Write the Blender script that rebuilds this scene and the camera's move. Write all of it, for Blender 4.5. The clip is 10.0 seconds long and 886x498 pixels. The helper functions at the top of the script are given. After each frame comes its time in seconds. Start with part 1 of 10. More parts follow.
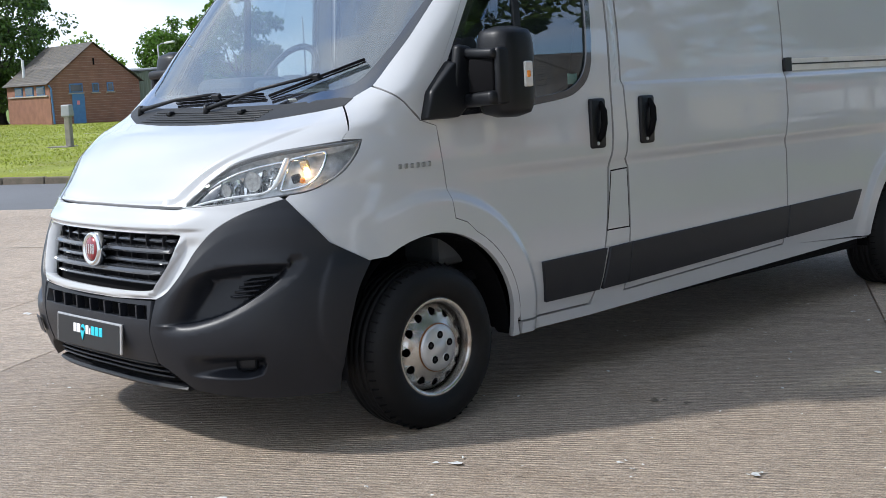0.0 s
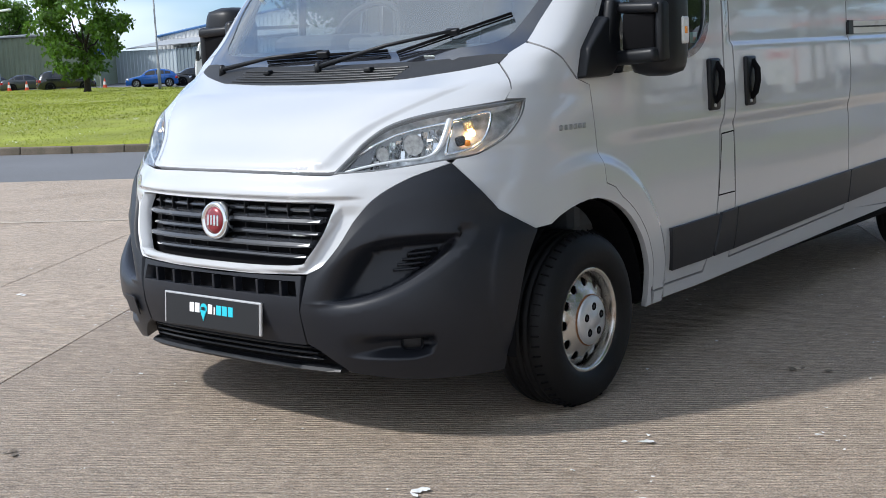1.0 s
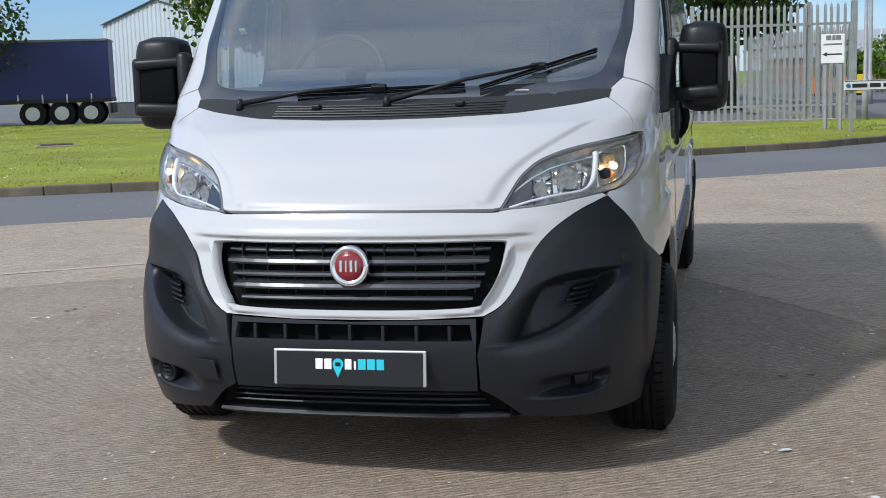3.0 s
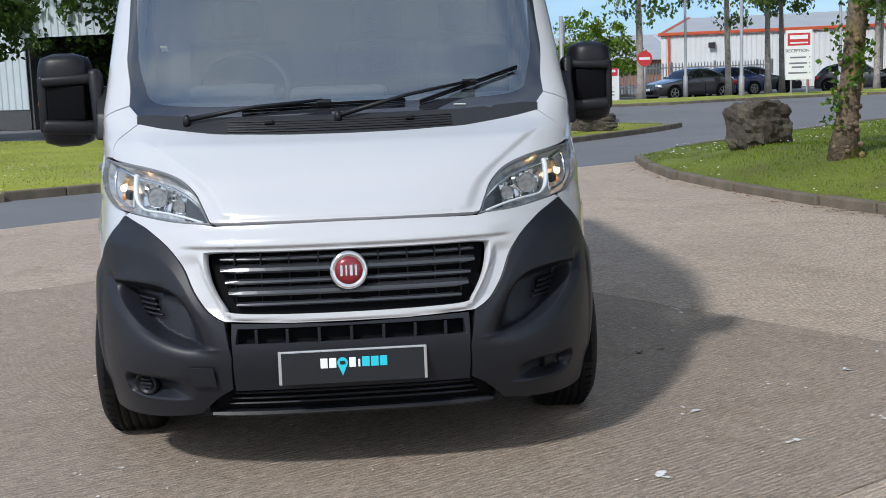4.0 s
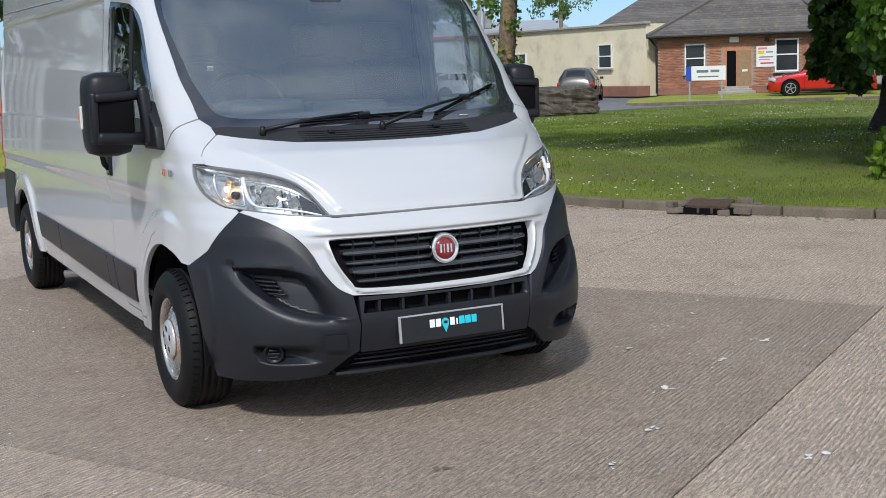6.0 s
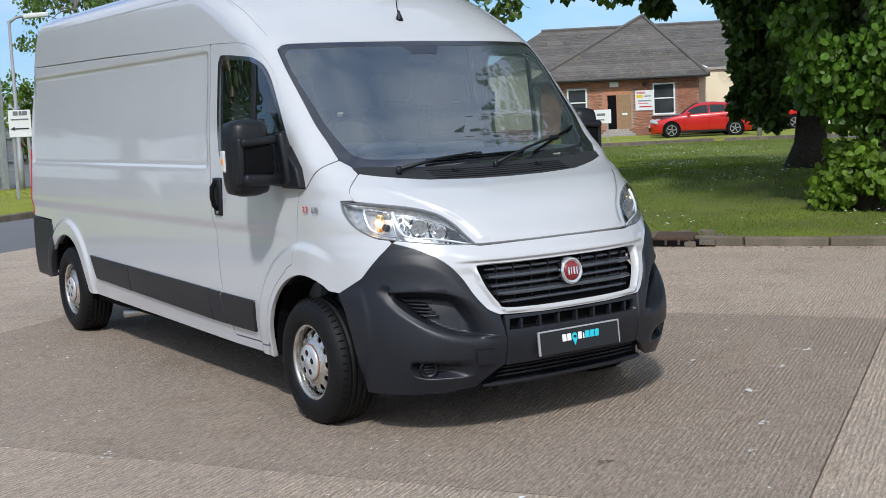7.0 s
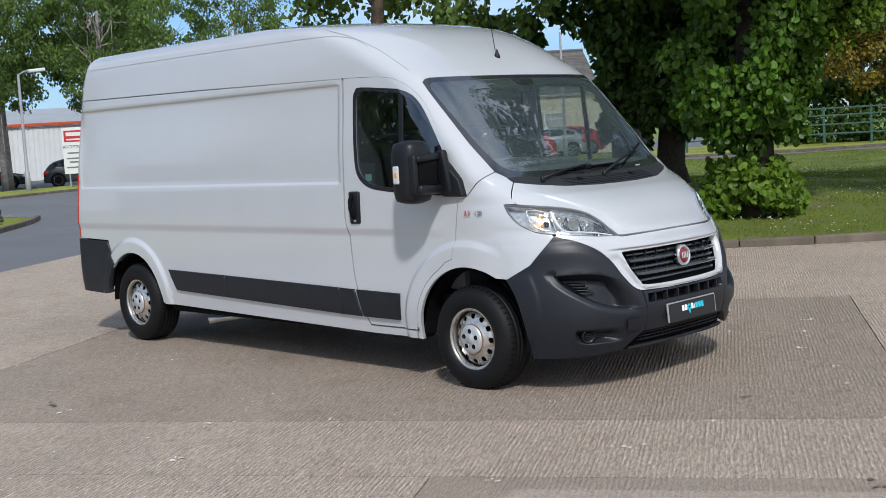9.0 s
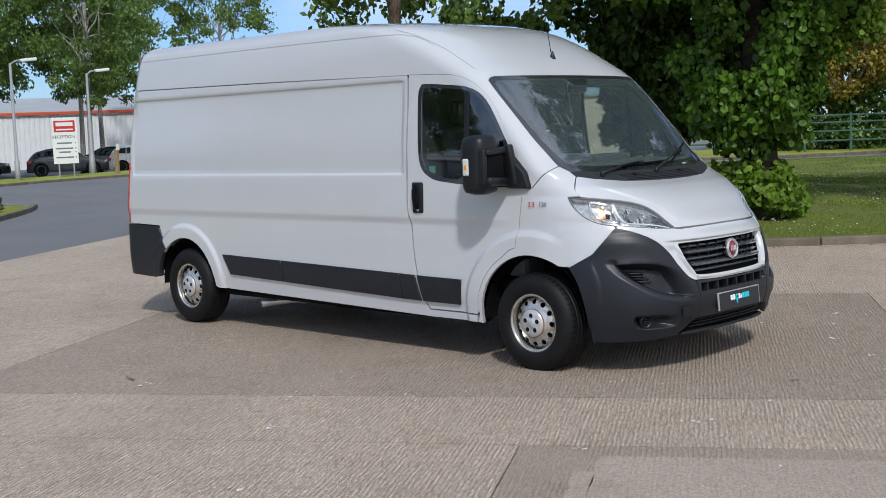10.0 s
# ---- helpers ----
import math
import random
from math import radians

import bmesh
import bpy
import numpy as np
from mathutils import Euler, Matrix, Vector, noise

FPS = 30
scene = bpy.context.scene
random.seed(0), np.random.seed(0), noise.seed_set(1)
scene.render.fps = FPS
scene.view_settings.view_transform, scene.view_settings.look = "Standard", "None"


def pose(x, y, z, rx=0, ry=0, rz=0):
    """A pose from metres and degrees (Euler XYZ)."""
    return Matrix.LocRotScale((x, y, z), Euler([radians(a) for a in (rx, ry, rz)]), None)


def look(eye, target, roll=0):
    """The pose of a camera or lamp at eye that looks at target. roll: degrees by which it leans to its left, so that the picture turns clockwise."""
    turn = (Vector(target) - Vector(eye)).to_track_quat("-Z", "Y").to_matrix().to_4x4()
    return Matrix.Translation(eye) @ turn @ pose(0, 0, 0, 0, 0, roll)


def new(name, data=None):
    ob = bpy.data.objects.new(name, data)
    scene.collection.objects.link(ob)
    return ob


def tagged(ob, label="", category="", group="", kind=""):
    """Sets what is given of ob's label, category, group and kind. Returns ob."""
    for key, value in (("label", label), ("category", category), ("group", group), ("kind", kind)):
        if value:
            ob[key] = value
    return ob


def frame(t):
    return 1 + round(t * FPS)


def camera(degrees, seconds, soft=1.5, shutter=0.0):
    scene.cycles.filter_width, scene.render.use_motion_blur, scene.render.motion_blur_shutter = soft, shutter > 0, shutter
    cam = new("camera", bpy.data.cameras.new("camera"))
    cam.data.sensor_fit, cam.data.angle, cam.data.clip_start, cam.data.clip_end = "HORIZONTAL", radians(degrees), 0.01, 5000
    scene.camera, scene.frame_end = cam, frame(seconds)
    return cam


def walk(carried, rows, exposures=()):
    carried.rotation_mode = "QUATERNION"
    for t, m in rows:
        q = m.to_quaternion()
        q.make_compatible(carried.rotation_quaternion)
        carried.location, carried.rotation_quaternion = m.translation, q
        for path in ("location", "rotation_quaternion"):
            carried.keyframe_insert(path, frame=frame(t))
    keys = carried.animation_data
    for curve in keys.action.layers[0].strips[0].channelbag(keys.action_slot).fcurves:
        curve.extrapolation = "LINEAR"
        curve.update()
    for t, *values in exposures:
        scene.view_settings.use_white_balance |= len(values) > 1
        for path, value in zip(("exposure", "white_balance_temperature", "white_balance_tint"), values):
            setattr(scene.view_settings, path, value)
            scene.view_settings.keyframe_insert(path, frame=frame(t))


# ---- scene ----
cam = camera(39.5, 10.0, soft=0.4)
PATH = [
    (0, (4.596, -3.315, 1.369), (3.156, -1.953, 1.106), -2.7),
    (0.5, (4.04, -3.621, 1.351), (2.709, -2.155, 1.069), -2.7),
    (1, (3.485, -3.912, 1.358), (2.244, -2.376, 1.041), -2.4),
    (1.5, (2.959, -4.162, 1.342), (1.863, -2.52, 1.021), -1.7),
    (2, (2.347, -4.408, 1.357), (1.49, -2.621, 1.085), -1.8),
    (2.2, (2.114, -4.499, 1.349), (1.335, -2.676, 1.086), -1.9),
    (3.3, (0.86, -5.018, 1.419), (0.589, -3.054, 1.151), -1.8),
    (3.5, (0.611, -5.126, 1.437), (0.466, -3.148, 1.175), -2.0),
    (4, (-0.041, -5.327, 1.455), (0.131, -3.354, 1.178), -2.0),
    (4.5, (-0.634, -5.516, 1.474), (-0.252, -3.573, 1.193), -1.7),
    (5, (-1.28, -5.664, 1.502), (-0.673, -3.78, 1.216), -1.7),
    (5.2, (-1.521, -5.711, 1.495), (-0.854, -3.845, 1.22), -1.6),
    (6.3, (-2.963, -5.798, 1.585), (-1.969, -4.084, 1.313), -2.0),
    (6.5, (-3.245, -5.781, 1.577), (-2.214, -4.084, 1.345), -2.2),
    (7, (-3.993, -5.711, 1.604), (-2.884, -4.061, 1.383), -2.6),
    (7.5, (-4.629, -5.646, 1.626), (-3.417, -4.071, 1.402), -3.1),
    (8, (-5.352, -5.609, 1.628), (-4.059, -4.1, 1.403), -3.3),
    (8.5, (-5.961, -5.52, 1.639), (-4.584, -4.083, 1.441), -3.7),
    (9, (-6.602, -5.432, 1.656), (-5.203, -4.015, 1.466), -3.5),
    (9.5, (-7.048, -5.347, 1.656), (-5.627, -3.953, 1.464), -3.3),
    (10, (-7.397, -5.317, 1.656), (-5.964, -3.936, 1.463), -2.2),
]
walk(cam, [(t, look(eye, target, roll)) for t, eye, target, roll in PATH],
     exposures=[(0, 0.67), (1, 0.59), (2, 0.46), (3.5, 0.27), (5, 0.28), (6.5, 0.25), (8, 0.26), (9, 0.20), (10, 0.14)])
from mathutils import geometry

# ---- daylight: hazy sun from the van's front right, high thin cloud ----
SUN_WAY = Vector((0.22, 0.26, -0.33)).normalized()
sun_el = math.asin(-SUN_WAY.z)
world = bpy.data.worlds.new("daylight")
scene.world = world
world.use_nodes = True
wn, wl = world.node_tree.nodes, world.node_tree.links
wn.clear()
sky = wn.new("ShaderNodeTexSky")
sky.sky_type, sky.sun_disc = "NISHITA", False
sky.sun_elevation = sun_el
sky.sun_rotation = math.atan2(-SUN_WAY.x, -SUN_WAY.y)
sky.air_density, sky.dust_density, sky.ozone_density = 1.0, 0.1, 3.0
geo = wn.new("ShaderNodeTexCoord")
sepw = wn.new("ShaderNodeSeparateXYZ")
wl.new(geo.outputs["Generated"], sepw.inputs[0])
mapw = wn.new("ShaderNodeMapping")
mapw.inputs["Scale"].default_value = (1.0, 1.0, 2.6)
wl.new(geo.outputs["Generated"], mapw.inputs[0])
cloud = wn.new("ShaderNodeTexNoise")
cloud.inputs["Scale"].default_value, cloud.inputs["Detail"].default_value = 1.6, 5
cloud.inputs["Roughness"].default_value = 0.55
wl.new(mapw.outputs[0], cloud.inputs["Vector"])
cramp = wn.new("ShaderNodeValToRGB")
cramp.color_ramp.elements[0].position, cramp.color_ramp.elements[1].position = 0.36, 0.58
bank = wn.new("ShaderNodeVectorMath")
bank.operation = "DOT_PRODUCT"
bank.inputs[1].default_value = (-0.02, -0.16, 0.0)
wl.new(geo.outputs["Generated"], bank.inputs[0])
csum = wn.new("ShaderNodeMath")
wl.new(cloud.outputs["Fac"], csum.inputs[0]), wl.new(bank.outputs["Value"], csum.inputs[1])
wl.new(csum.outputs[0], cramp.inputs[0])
ctone = wn.new("ShaderNodeTexNoise")
ctone.inputs["Scale"].default_value, ctone.inputs["Detail"].default_value = 5.0, 5
wl.new(mapw.outputs[0], ctone.inputs["Vector"])
ccol = wn.new("ShaderNodeMixRGB")
ccol.inputs[1].default_value, ccol.inputs[2].default_value = (4.4, 4.8, 5.4, 1), (7.2, 7.5, 7.9, 1)
wl.new(ctone.outputs["Fac"], ccol.inputs[0])
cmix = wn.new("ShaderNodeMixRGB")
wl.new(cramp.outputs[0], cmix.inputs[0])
lofty = wn.new("ShaderNodeValToRGB")
lofty.color_ramp.elements[0].position, lofty.color_ramp.elements[1].position = 0.25, 0.95
lofty.color_ramp.elements[0].color, lofty.color_ramp.elements[1].color = (1.0, 1.0, 1.0, 1), (0.62, 0.635, 0.66, 1)
wl.new(sepw.outputs["Z"], lofty.inputs[0])
cdim = wn.new("ShaderNodeMixRGB")
cdim.blend_type = "MULTIPLY"
cdim.inputs[0].default_value = 1.0
wl.new(ccol.outputs[0], cdim.inputs[1]), wl.new(lofty.outputs[0], cdim.inputs[2])
wl.new(cdim.outputs[0], cmix.inputs[2])
wbg = wn.new("ShaderNodeBackground")
wbg.inputs["Strength"].default_value = 0.136
high = wn.new("ShaderNodeValToRGB")
high.color_ramp.elements[0].position, high.color_ramp.elements[1].position = 0.0, 0.5
high.color_ramp.elements[0].color, high.color_ramp.elements[1].color = (0.34, 0.46, 0.67, 1), (1.0, 1.0, 1.0, 1)
wl.new(sepw.outputs["Z"], high.inputs[0])
deep = wn.new("ShaderNodeMixRGB")
deep.blend_type = "MULTIPLY"
deep.inputs[0].default_value = 1.0
wl.new(sky.outputs[0], deep.inputs[1]), wl.new(high.outputs[0], deep.inputs[2])
wl.new(deep.outputs[0], cmix.inputs[1])
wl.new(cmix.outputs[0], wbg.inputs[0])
wout = wn.new("ShaderNodeOutputWorld")
wl.new(wbg.outputs[0], wout.inputs[0])

sun_data = bpy.data.lights.new("sun", "SUN")
sun_data.energy, sun_data.angle, sun_data.color = 2.5, radians(3.6), (1.0, 0.96, 0.90)
sun_lamp = new("sun", sun_data)
sun_lamp.matrix_world = look((0, 0, 40), Vector((0, 0, 40)) + SUN_WAY)
scene.view_settings.exposure = 0.0
scene.view_settings.use_white_balance = True
scene.view_settings.white_balance_temperature = 6100


# ---- materials ----
def mat(name, color, rough=0.6, metal=0.0, vary=0.12, scale=6.0, grain=0.0, grain_scale=120.0, coat=0.0, spec=0.5, stain=None, stain_amount=0.0, stain_scale=1.5, island=0.0, piece=0.0, trans=0.0):
    """A surface with large tone changes, fine grain with relief, and stains."""
    m = bpy.data.materials.new(name)
    m.use_nodes = True
    n, l = m.node_tree.nodes, m.node_tree.links
    p = n["Principled BSDF"]
    p.inputs["Roughness"].default_value, p.inputs["Metallic"].default_value = rough, metal
    p.inputs["Coat Weight"].default_value, p.inputs["Coat Roughness"].default_value = coat, 0.03
    p.inputs["Specular IOR Level"].default_value = spec
    tc = n.new("ShaderNodeTexCoord")
    big = n.new("ShaderNodeTexNoise")
    big.inputs["Scale"].default_value, big.inputs["Detail"].default_value = scale, 6
    l.new(tc.outputs["Object"], big.inputs["Vector"])
    hsv = n.new("ShaderNodeHueSaturation")
    hsv.inputs["Color"].default_value = (*color, 1)
    rng = n.new("ShaderNodeMapRange")
    rng.inputs["From Min"].default_value, rng.inputs["From Max"].default_value = 0.25, 0.75
    rng.inputs["To Min"].default_value, rng.inputs["To Max"].default_value = 1 - vary, 1 + vary
    l.new(big.outputs["Fac"], rng.inputs["Value"])
    value = rng.outputs[0]
    fine = None
    if grain:
        fine = n.new("ShaderNodeTexNoise")
        fine.inputs["Scale"].default_value, fine.inputs["Detail"].default_value = grain_scale, 3
        l.new(tc.outputs["Object"], fine.inputs["Vector"])
        fr = n.new("ShaderNodeMapRange")
        fr.inputs["From Min"].default_value, fr.inputs["From Max"].default_value = 0.25, 0.75
        fr.inputs["To Min"].default_value, fr.inputs["To Max"].default_value = 1 - grain, 1 + grain
        l.new(fine.outputs["Fac"], fr.inputs["Value"])
        mul = n.new("ShaderNodeMath")
        mul.operation = "MULTIPLY"
        l.new(value, mul.inputs[0]), l.new(fr.outputs[0], mul.inputs[1])
        value = mul.outputs[0]
        bump = n.new("ShaderNodeBump")
        bump.inputs["Strength"].default_value, bump.inputs["Distance"].default_value = min(1.0, grain * 1.6), 0.6 / grain_scale
        l.new(fine.outputs["Fac"], bump.inputs["Height"])
        l.new(bump.outputs[0], p.inputs["Normal"])
    for amount, source, output in ((island, "ShaderNodeNewGeometry", "Random Per Island"), (piece, "ShaderNodeObjectInfo", "Random")):
        if amount:
            rnd = n.new(source)
            ir = n.new("ShaderNodeMapRange")
            ir.inputs["To Min"].default_value, ir.inputs["To Max"].default_value = 1 - amount, 1 + amount
            l.new(rnd.outputs[output], ir.inputs["Value"])
            mul2 = n.new("ShaderNodeMath")
            mul2.operation = "MULTIPLY"
            l.new(value, mul2.inputs[0]), l.new(ir.outputs[0], mul2.inputs[1])
            value = mul2.outputs[0]
    l.new(value, hsv.inputs["Value"])
    result = hsv.outputs[0]
    if stain:
        sn = n.new("ShaderNodeTexNoise")
        sn.inputs["Scale"].default_value, sn.inputs["Detail"].default_value, sn.inputs["Roughness"].default_value = stain_scale, 8, 0.65
        l.new(tc.outputs["Object"], sn.inputs["Vector"])
        sr = n.new("ShaderNodeMapRange")
        sr.inputs["From Min"].default_value, sr.inputs["From Max"].default_value = 0.52, 0.70
        sr.inputs["To Max"].default_value = stain_amount
        l.new(sn.outputs["Fac"], sr.inputs["Value"])
        mx = n.new("ShaderNodeMixRGB")
        mx.inputs[2].default_value = (*stain, 1)
        l.new(sr.outputs[0], mx.inputs[0]), l.new(result, mx.inputs[1])
        result = mx.outputs[0]
    l.new(result, p.inputs["Base Color"])
    if trans:
        tb = n.new("ShaderNodeBsdfTranslucent")
        l.new(result, tb.inputs["Color"])
        ms = n.new("ShaderNodeMixShader")
        ms.inputs[0].default_value = trans
        l.new(p.outputs[0], ms.inputs[1]), l.new(tb.outputs[0], ms.inputs[2])
        l.new(ms.outputs[0], n["Material Output"].inputs[0])
    return m


def glass(name, tint, gloss=0.08, rough=0.0, dust_sheen=0.0):
    """A thin pane: clear straight through, mirror-like by Fresnel."""
    m = bpy.data.materials.new(name)
    m.use_nodes = True
    n, l = m.node_tree.nodes, m.node_tree.links
    n.remove(n["Principled BSDF"])
    tr, gl, fr, mx, mul, power = (n.new("ShaderNode" + k) for k in ("BsdfTransparent", "BsdfGlossy", "LayerWeight", "MixShader", "Math", "Math"))
    tr.inputs[0].default_value = (*tint, 1)
    gl.inputs["Roughness"].default_value = rough
    power.operation, mul.operation, mul.use_clamp = "POWER", "MULTIPLY_ADD", True
    power.inputs[1].default_value = 5.0
    mul.inputs[1].default_value, mul.inputs[2].default_value = 1 - gloss, gloss
    l.new(fr.outputs["Facing"], power.inputs[0]), l.new(power.outputs[0], mul.inputs[0])
    l.new(mul.outputs[0], mx.inputs[0])
    l.new(tr.outputs[0], mx.inputs[1]), l.new(gl.outputs[0], mx.inputs[2])
    out = mx.outputs[0]
    if dust_sheen:
        # dust film, its blue tint standing in for reflected sky
        film, mx2 = n.new("ShaderNodeBsdfDiffuse"), n.new("ShaderNodeMixShader")
        film.inputs[0].default_value = (0.48, 0.62, 0.72, 1)
        mx2.inputs[0].default_value = dust_sheen
        l.new(out, mx2.inputs[1]), l.new(film.outputs[0], mx2.inputs[2])
        out = mx2.outputs[0]
    l.new(out, n["Material Output"].inputs[0])
    return m


def glow(name, color, strength):
    m = bpy.data.materials.new(name)
    m.use_nodes = True
    p = m.node_tree.nodes["Principled BSDF"]
    p.inputs["Base Color"].default_value = (*color, 1)
    p.inputs["Emission Color"].default_value = (*color, 1)
    p.inputs["Emission Strength"].default_value = strength
    return m


WHITE_PAINT = mat("white_paint", (0.525, 0.535, 0.55), 0.25, vary=0.015, scale=2.0, coat=1.0, stain=(0.62, 0.60, 0.55), stain_amount=0.10, stain_scale=2.6)
DIRTY_WHITE = mat("dirty_white", (0.70, 0.69, 0.65), 0.45, vary=0.06, scale=5, coat=0.2, stain=(0.42, 0.34, 0.25), stain_amount=0.5, stain_scale=5)
BUMPER = mat("bumper_plastic", (0.0135, 0.0152, 0.0205), 0.40, spec=0.34, vary=0.12, scale=5, grain=0.12, grain_scale=700, stain=(0.035, 0.036, 0.038), stain_amount=0.2, stain_scale=4)
TRIM = mat("trim_plastic", (0.0085, 0.0095, 0.012), 0.42, spec=0.32, vary=0.1, grain=0.1, grain_scale=500)
BLACK = mat("deep_black", (0.005, 0.005, 0.006), 0.85, vary=0.1, spec=0.1)
FRIT = mat("frit_black", (0.022, 0.024, 0.030), 0.08, vary=0.05, scale=3, spec=1.0, coat=1.0)
COWL = mat("cowl_plastic", (0.019, 0.020, 0.022), 0.6, vary=0.15, scale=12, grain=0.15, grain_scale=300)
CHROME = mat("chrome", (0.78, 0.79, 0.80), 0.12, 1.0, vary=0.03)
SILVER = mat("silver_plastic", (0.55, 0.56, 0.57), 0.28, 0.7, vary=0.04)
GRILLE_BAR = mat("grille_bar", (0.034, 0.037, 0.044), 0.24, 0.1, vary=0.1, coat=0.7, spec=0.6)
RUBBER = mat("tyre_rubber", (0.0048, 0.0050, 0.0056), 0.6, spec=0.25, vary=0.2, scale=5, grain=0.15, grain_scale=150, stain=(0.016, 0.015, 0.014), stain_amount=0.3, stain_scale=6)
STEEL = mat("wheel_steel", (0.60, 0.585, 0.555), 0.27, 0.85, vary=0.12, scale=14, grain=0.06, grain_scale=200, stain=(0.24, 0.12, 0.05), stain_amount=0.75, stain_scale=9)
HUB = mat("hub_cover_grey", (0.56, 0.57, 0.58), 0.33, 0.5, vary=0.1, scale=20, grain=0.05, grain_scale=200)
RUST = mat("rust", (0.20, 0.09, 0.035), 0.85, 0.1, vary=0.4, scale=30, grain=0.3, grain_scale=150)
SCREEN = glass("windscreen_glass", (0.84, 0.90, 0.90), gloss=0.32, dust_sheen=0.055)
SIDE_GLASS = glass("side_glass", (0.52, 0.58, 0.58), gloss=0.16)
LENS = glass("lamp_lens", (0.93, 0.95, 0.96), gloss=0.05)
LAMP_TRAY = mat("lamp_tray", (0.52, 0.53, 0.54), 0.28, 0.5, vary=0.45, scale=34)
REFLECTOR = mat("lamp_reflector", (0.80, 0.81, 0.82), 0.07, 0.95, vary=0.08, scale=60)
LAMP_EDGE = mat("lamp_edge_grey", (0.17, 0.175, 0.18), 0.3, vary=0.1, coat=0.6)
# warm colour paints the side bulb's glow onto a box in the bay
BAY_GLOW = mat("bulb_glow_reflector", (0.85, 0.62, 0.36), 0.22, 0.85, vary=0.15, scale=60)
BOWL = mat("lamp_bowl", (0.42, 0.43, 0.44), 0.32, 0.7, vary=0.4, scale=60)
SEAM_CREASE = mat("sealer_and_crease_shade", (0.34, 0.35, 0.36), 0.6, vary=0.05)
DASH = mat("dashboard_plastic", (0.075, 0.08, 0.085), 0.7, vary=0.1, grain=0.1, grain_scale=300)
SEAT_CLOTH = mat("seat_cloth", (0.035, 0.037, 0.042), 0.95, vary=0.2, scale=20, grain=0.25, grain_scale=400)
BULKHEAD = mat("bulkhead_grey", (0.13, 0.135, 0.14), 0.7, vary=0.06)
RED_BADGE = mat("badge_red", (0.22, 0.008, 0.016), 0.25, 0.2, vary=0.05, coat=0.8)
PLATE_BLACK = mat("plate_black", (0.008, 0.010, 0.013), 0.35, vary=0.05)
PLATE_WHITE = mat("plate_white", (0.85, 0.85, 0.85), 0.5, vary=0.02)
PLATE_CYAN = mat("plate_cyan", (0.03, 0.55, 0.68), 0.5, vary=0.02)
RED_LENS = mat("red_lens", (0.45, 0.02, 0.015), 0.15, vary=0.05, coat=0.8)
AMBER = mat("amber_lens", (0.85, 0.28, 0.03), 0.2, vary=0.05, coat=0.6)
LIT_BULB = glow("lit_bulb", (1.0, 0.58, 0.22), 24.0)
DRL = mat("light_guide", (0.80, 0.81, 0.82), 0.15, 0.1, vary=0.03, coat=0.6)
PAPER = mat("paper", (0.75, 0.78, 0.74), 0.8, vary=0.05)
RED_TEXT = mat("red_lettering", (0.55, 0.03, 0.02), 0.3, vary=0.03)
GREY_TEXT = mat("chrome_lettering", (0.30, 0.31, 0.32), 0.3, 0.6, vary=0.03)


# ---- building blocks ----
def smooth(a, b, x):
    t = min(1.0, max(0.0, (x - a) / (b - a)))
    return t * t * (3 - 2 * t)


def link(name, me, material, parent=None, label="", shade=None):
    if material:
        me.materials.append(material)
    ob = new(name, me)
    if parent:
        ob.parent = parent
    if label:
        ob["label"] = label
    if shade is not None:
        for p in me.polygons:
            p.use_smooth = shade
    return ob


def part(name, bm, material, parent, label="", shade=False):
    me = bpy.data.meshes.new(name)
    bmesh.ops.recalc_face_normals(bm, faces=bm.faces)
    bm.to_mesh(me)
    bm.free()
    return link(name, me, material, parent, label, shade)


def thing(name, label, category, place=(0, 0, 0), turn=0.0, group="", kind=""):
    ob = new(name)
    ob.empty_display_size = 0.2
    ob.matrix_world = pose(*place, 0, 0, turn)
    return tagged(ob, label, category, group, kind)


def merge(*bms):
    """Joins several bmeshes of one part into the first."""
    first = bms[0]
    for other in bms[1:]:
        me = bpy.data.meshes.new("joined")
        other.to_mesh(me)
        other.free()
        first.from_mesh(me)
        bpy.data.meshes.remove(me)
    return first


def box(size, at=(0, 0, 0), bevel=0.0, seg=2, turn=(0, 0, 0), taper=None):
    """A box centred at a place; taper shrinks its top in x and y."""
    bm = bmesh.new()
    bmesh.ops.create_cube(bm, size=1)
    for v in bm.verts:
        if taper and v.co.z > 0:
            v.co.x *= taper[0]
            v.co.y *= taper[1]
        v.co = Vector((v.co.x * size[0], v.co.y * size[1], v.co.z * size[2]))
    if bevel:
        bmesh.ops.bevel(bm, geom=list(bm.edges), offset=bevel, segments=seg, affect="EDGES", profile=0.5)
    bmesh.ops.transform(bm, matrix=pose(*at, *turn), verts=bm.verts)
    return bm


def lathe(profile, seg=32, axis="z", at=(0, 0, 0), closed=False):
    """A turned shape from (radius, height) pairs."""
    bm = bmesh.new()
    rings = []
    for r, h in profile:
        rings.append([bm.verts.new((r * math.cos(2 * math.pi * k / seg), r * math.sin(2 * math.pi * k / seg), h)) for k in range(seg)])
    pairs = list(zip(rings, rings[1:])) + ([(rings[-1], rings[0])] if closed else [])
    for a, b in pairs:
        for k in range(seg):
            bm.faces.new((a[k], a[(k + 1) % seg], b[(k + 1) % seg], b[k]))
    if not closed:
        for ring in (rings[0], rings[-1]):
            bm.faces.new(ring)
    turn = {"z": (0, 0, 0), "x": (0, 90, 0), "y": (-90, 0, 0)}[axis]
    bmesh.ops.transform(bm, matrix=pose(*at, *turn), verts=bm.verts)
    return bm


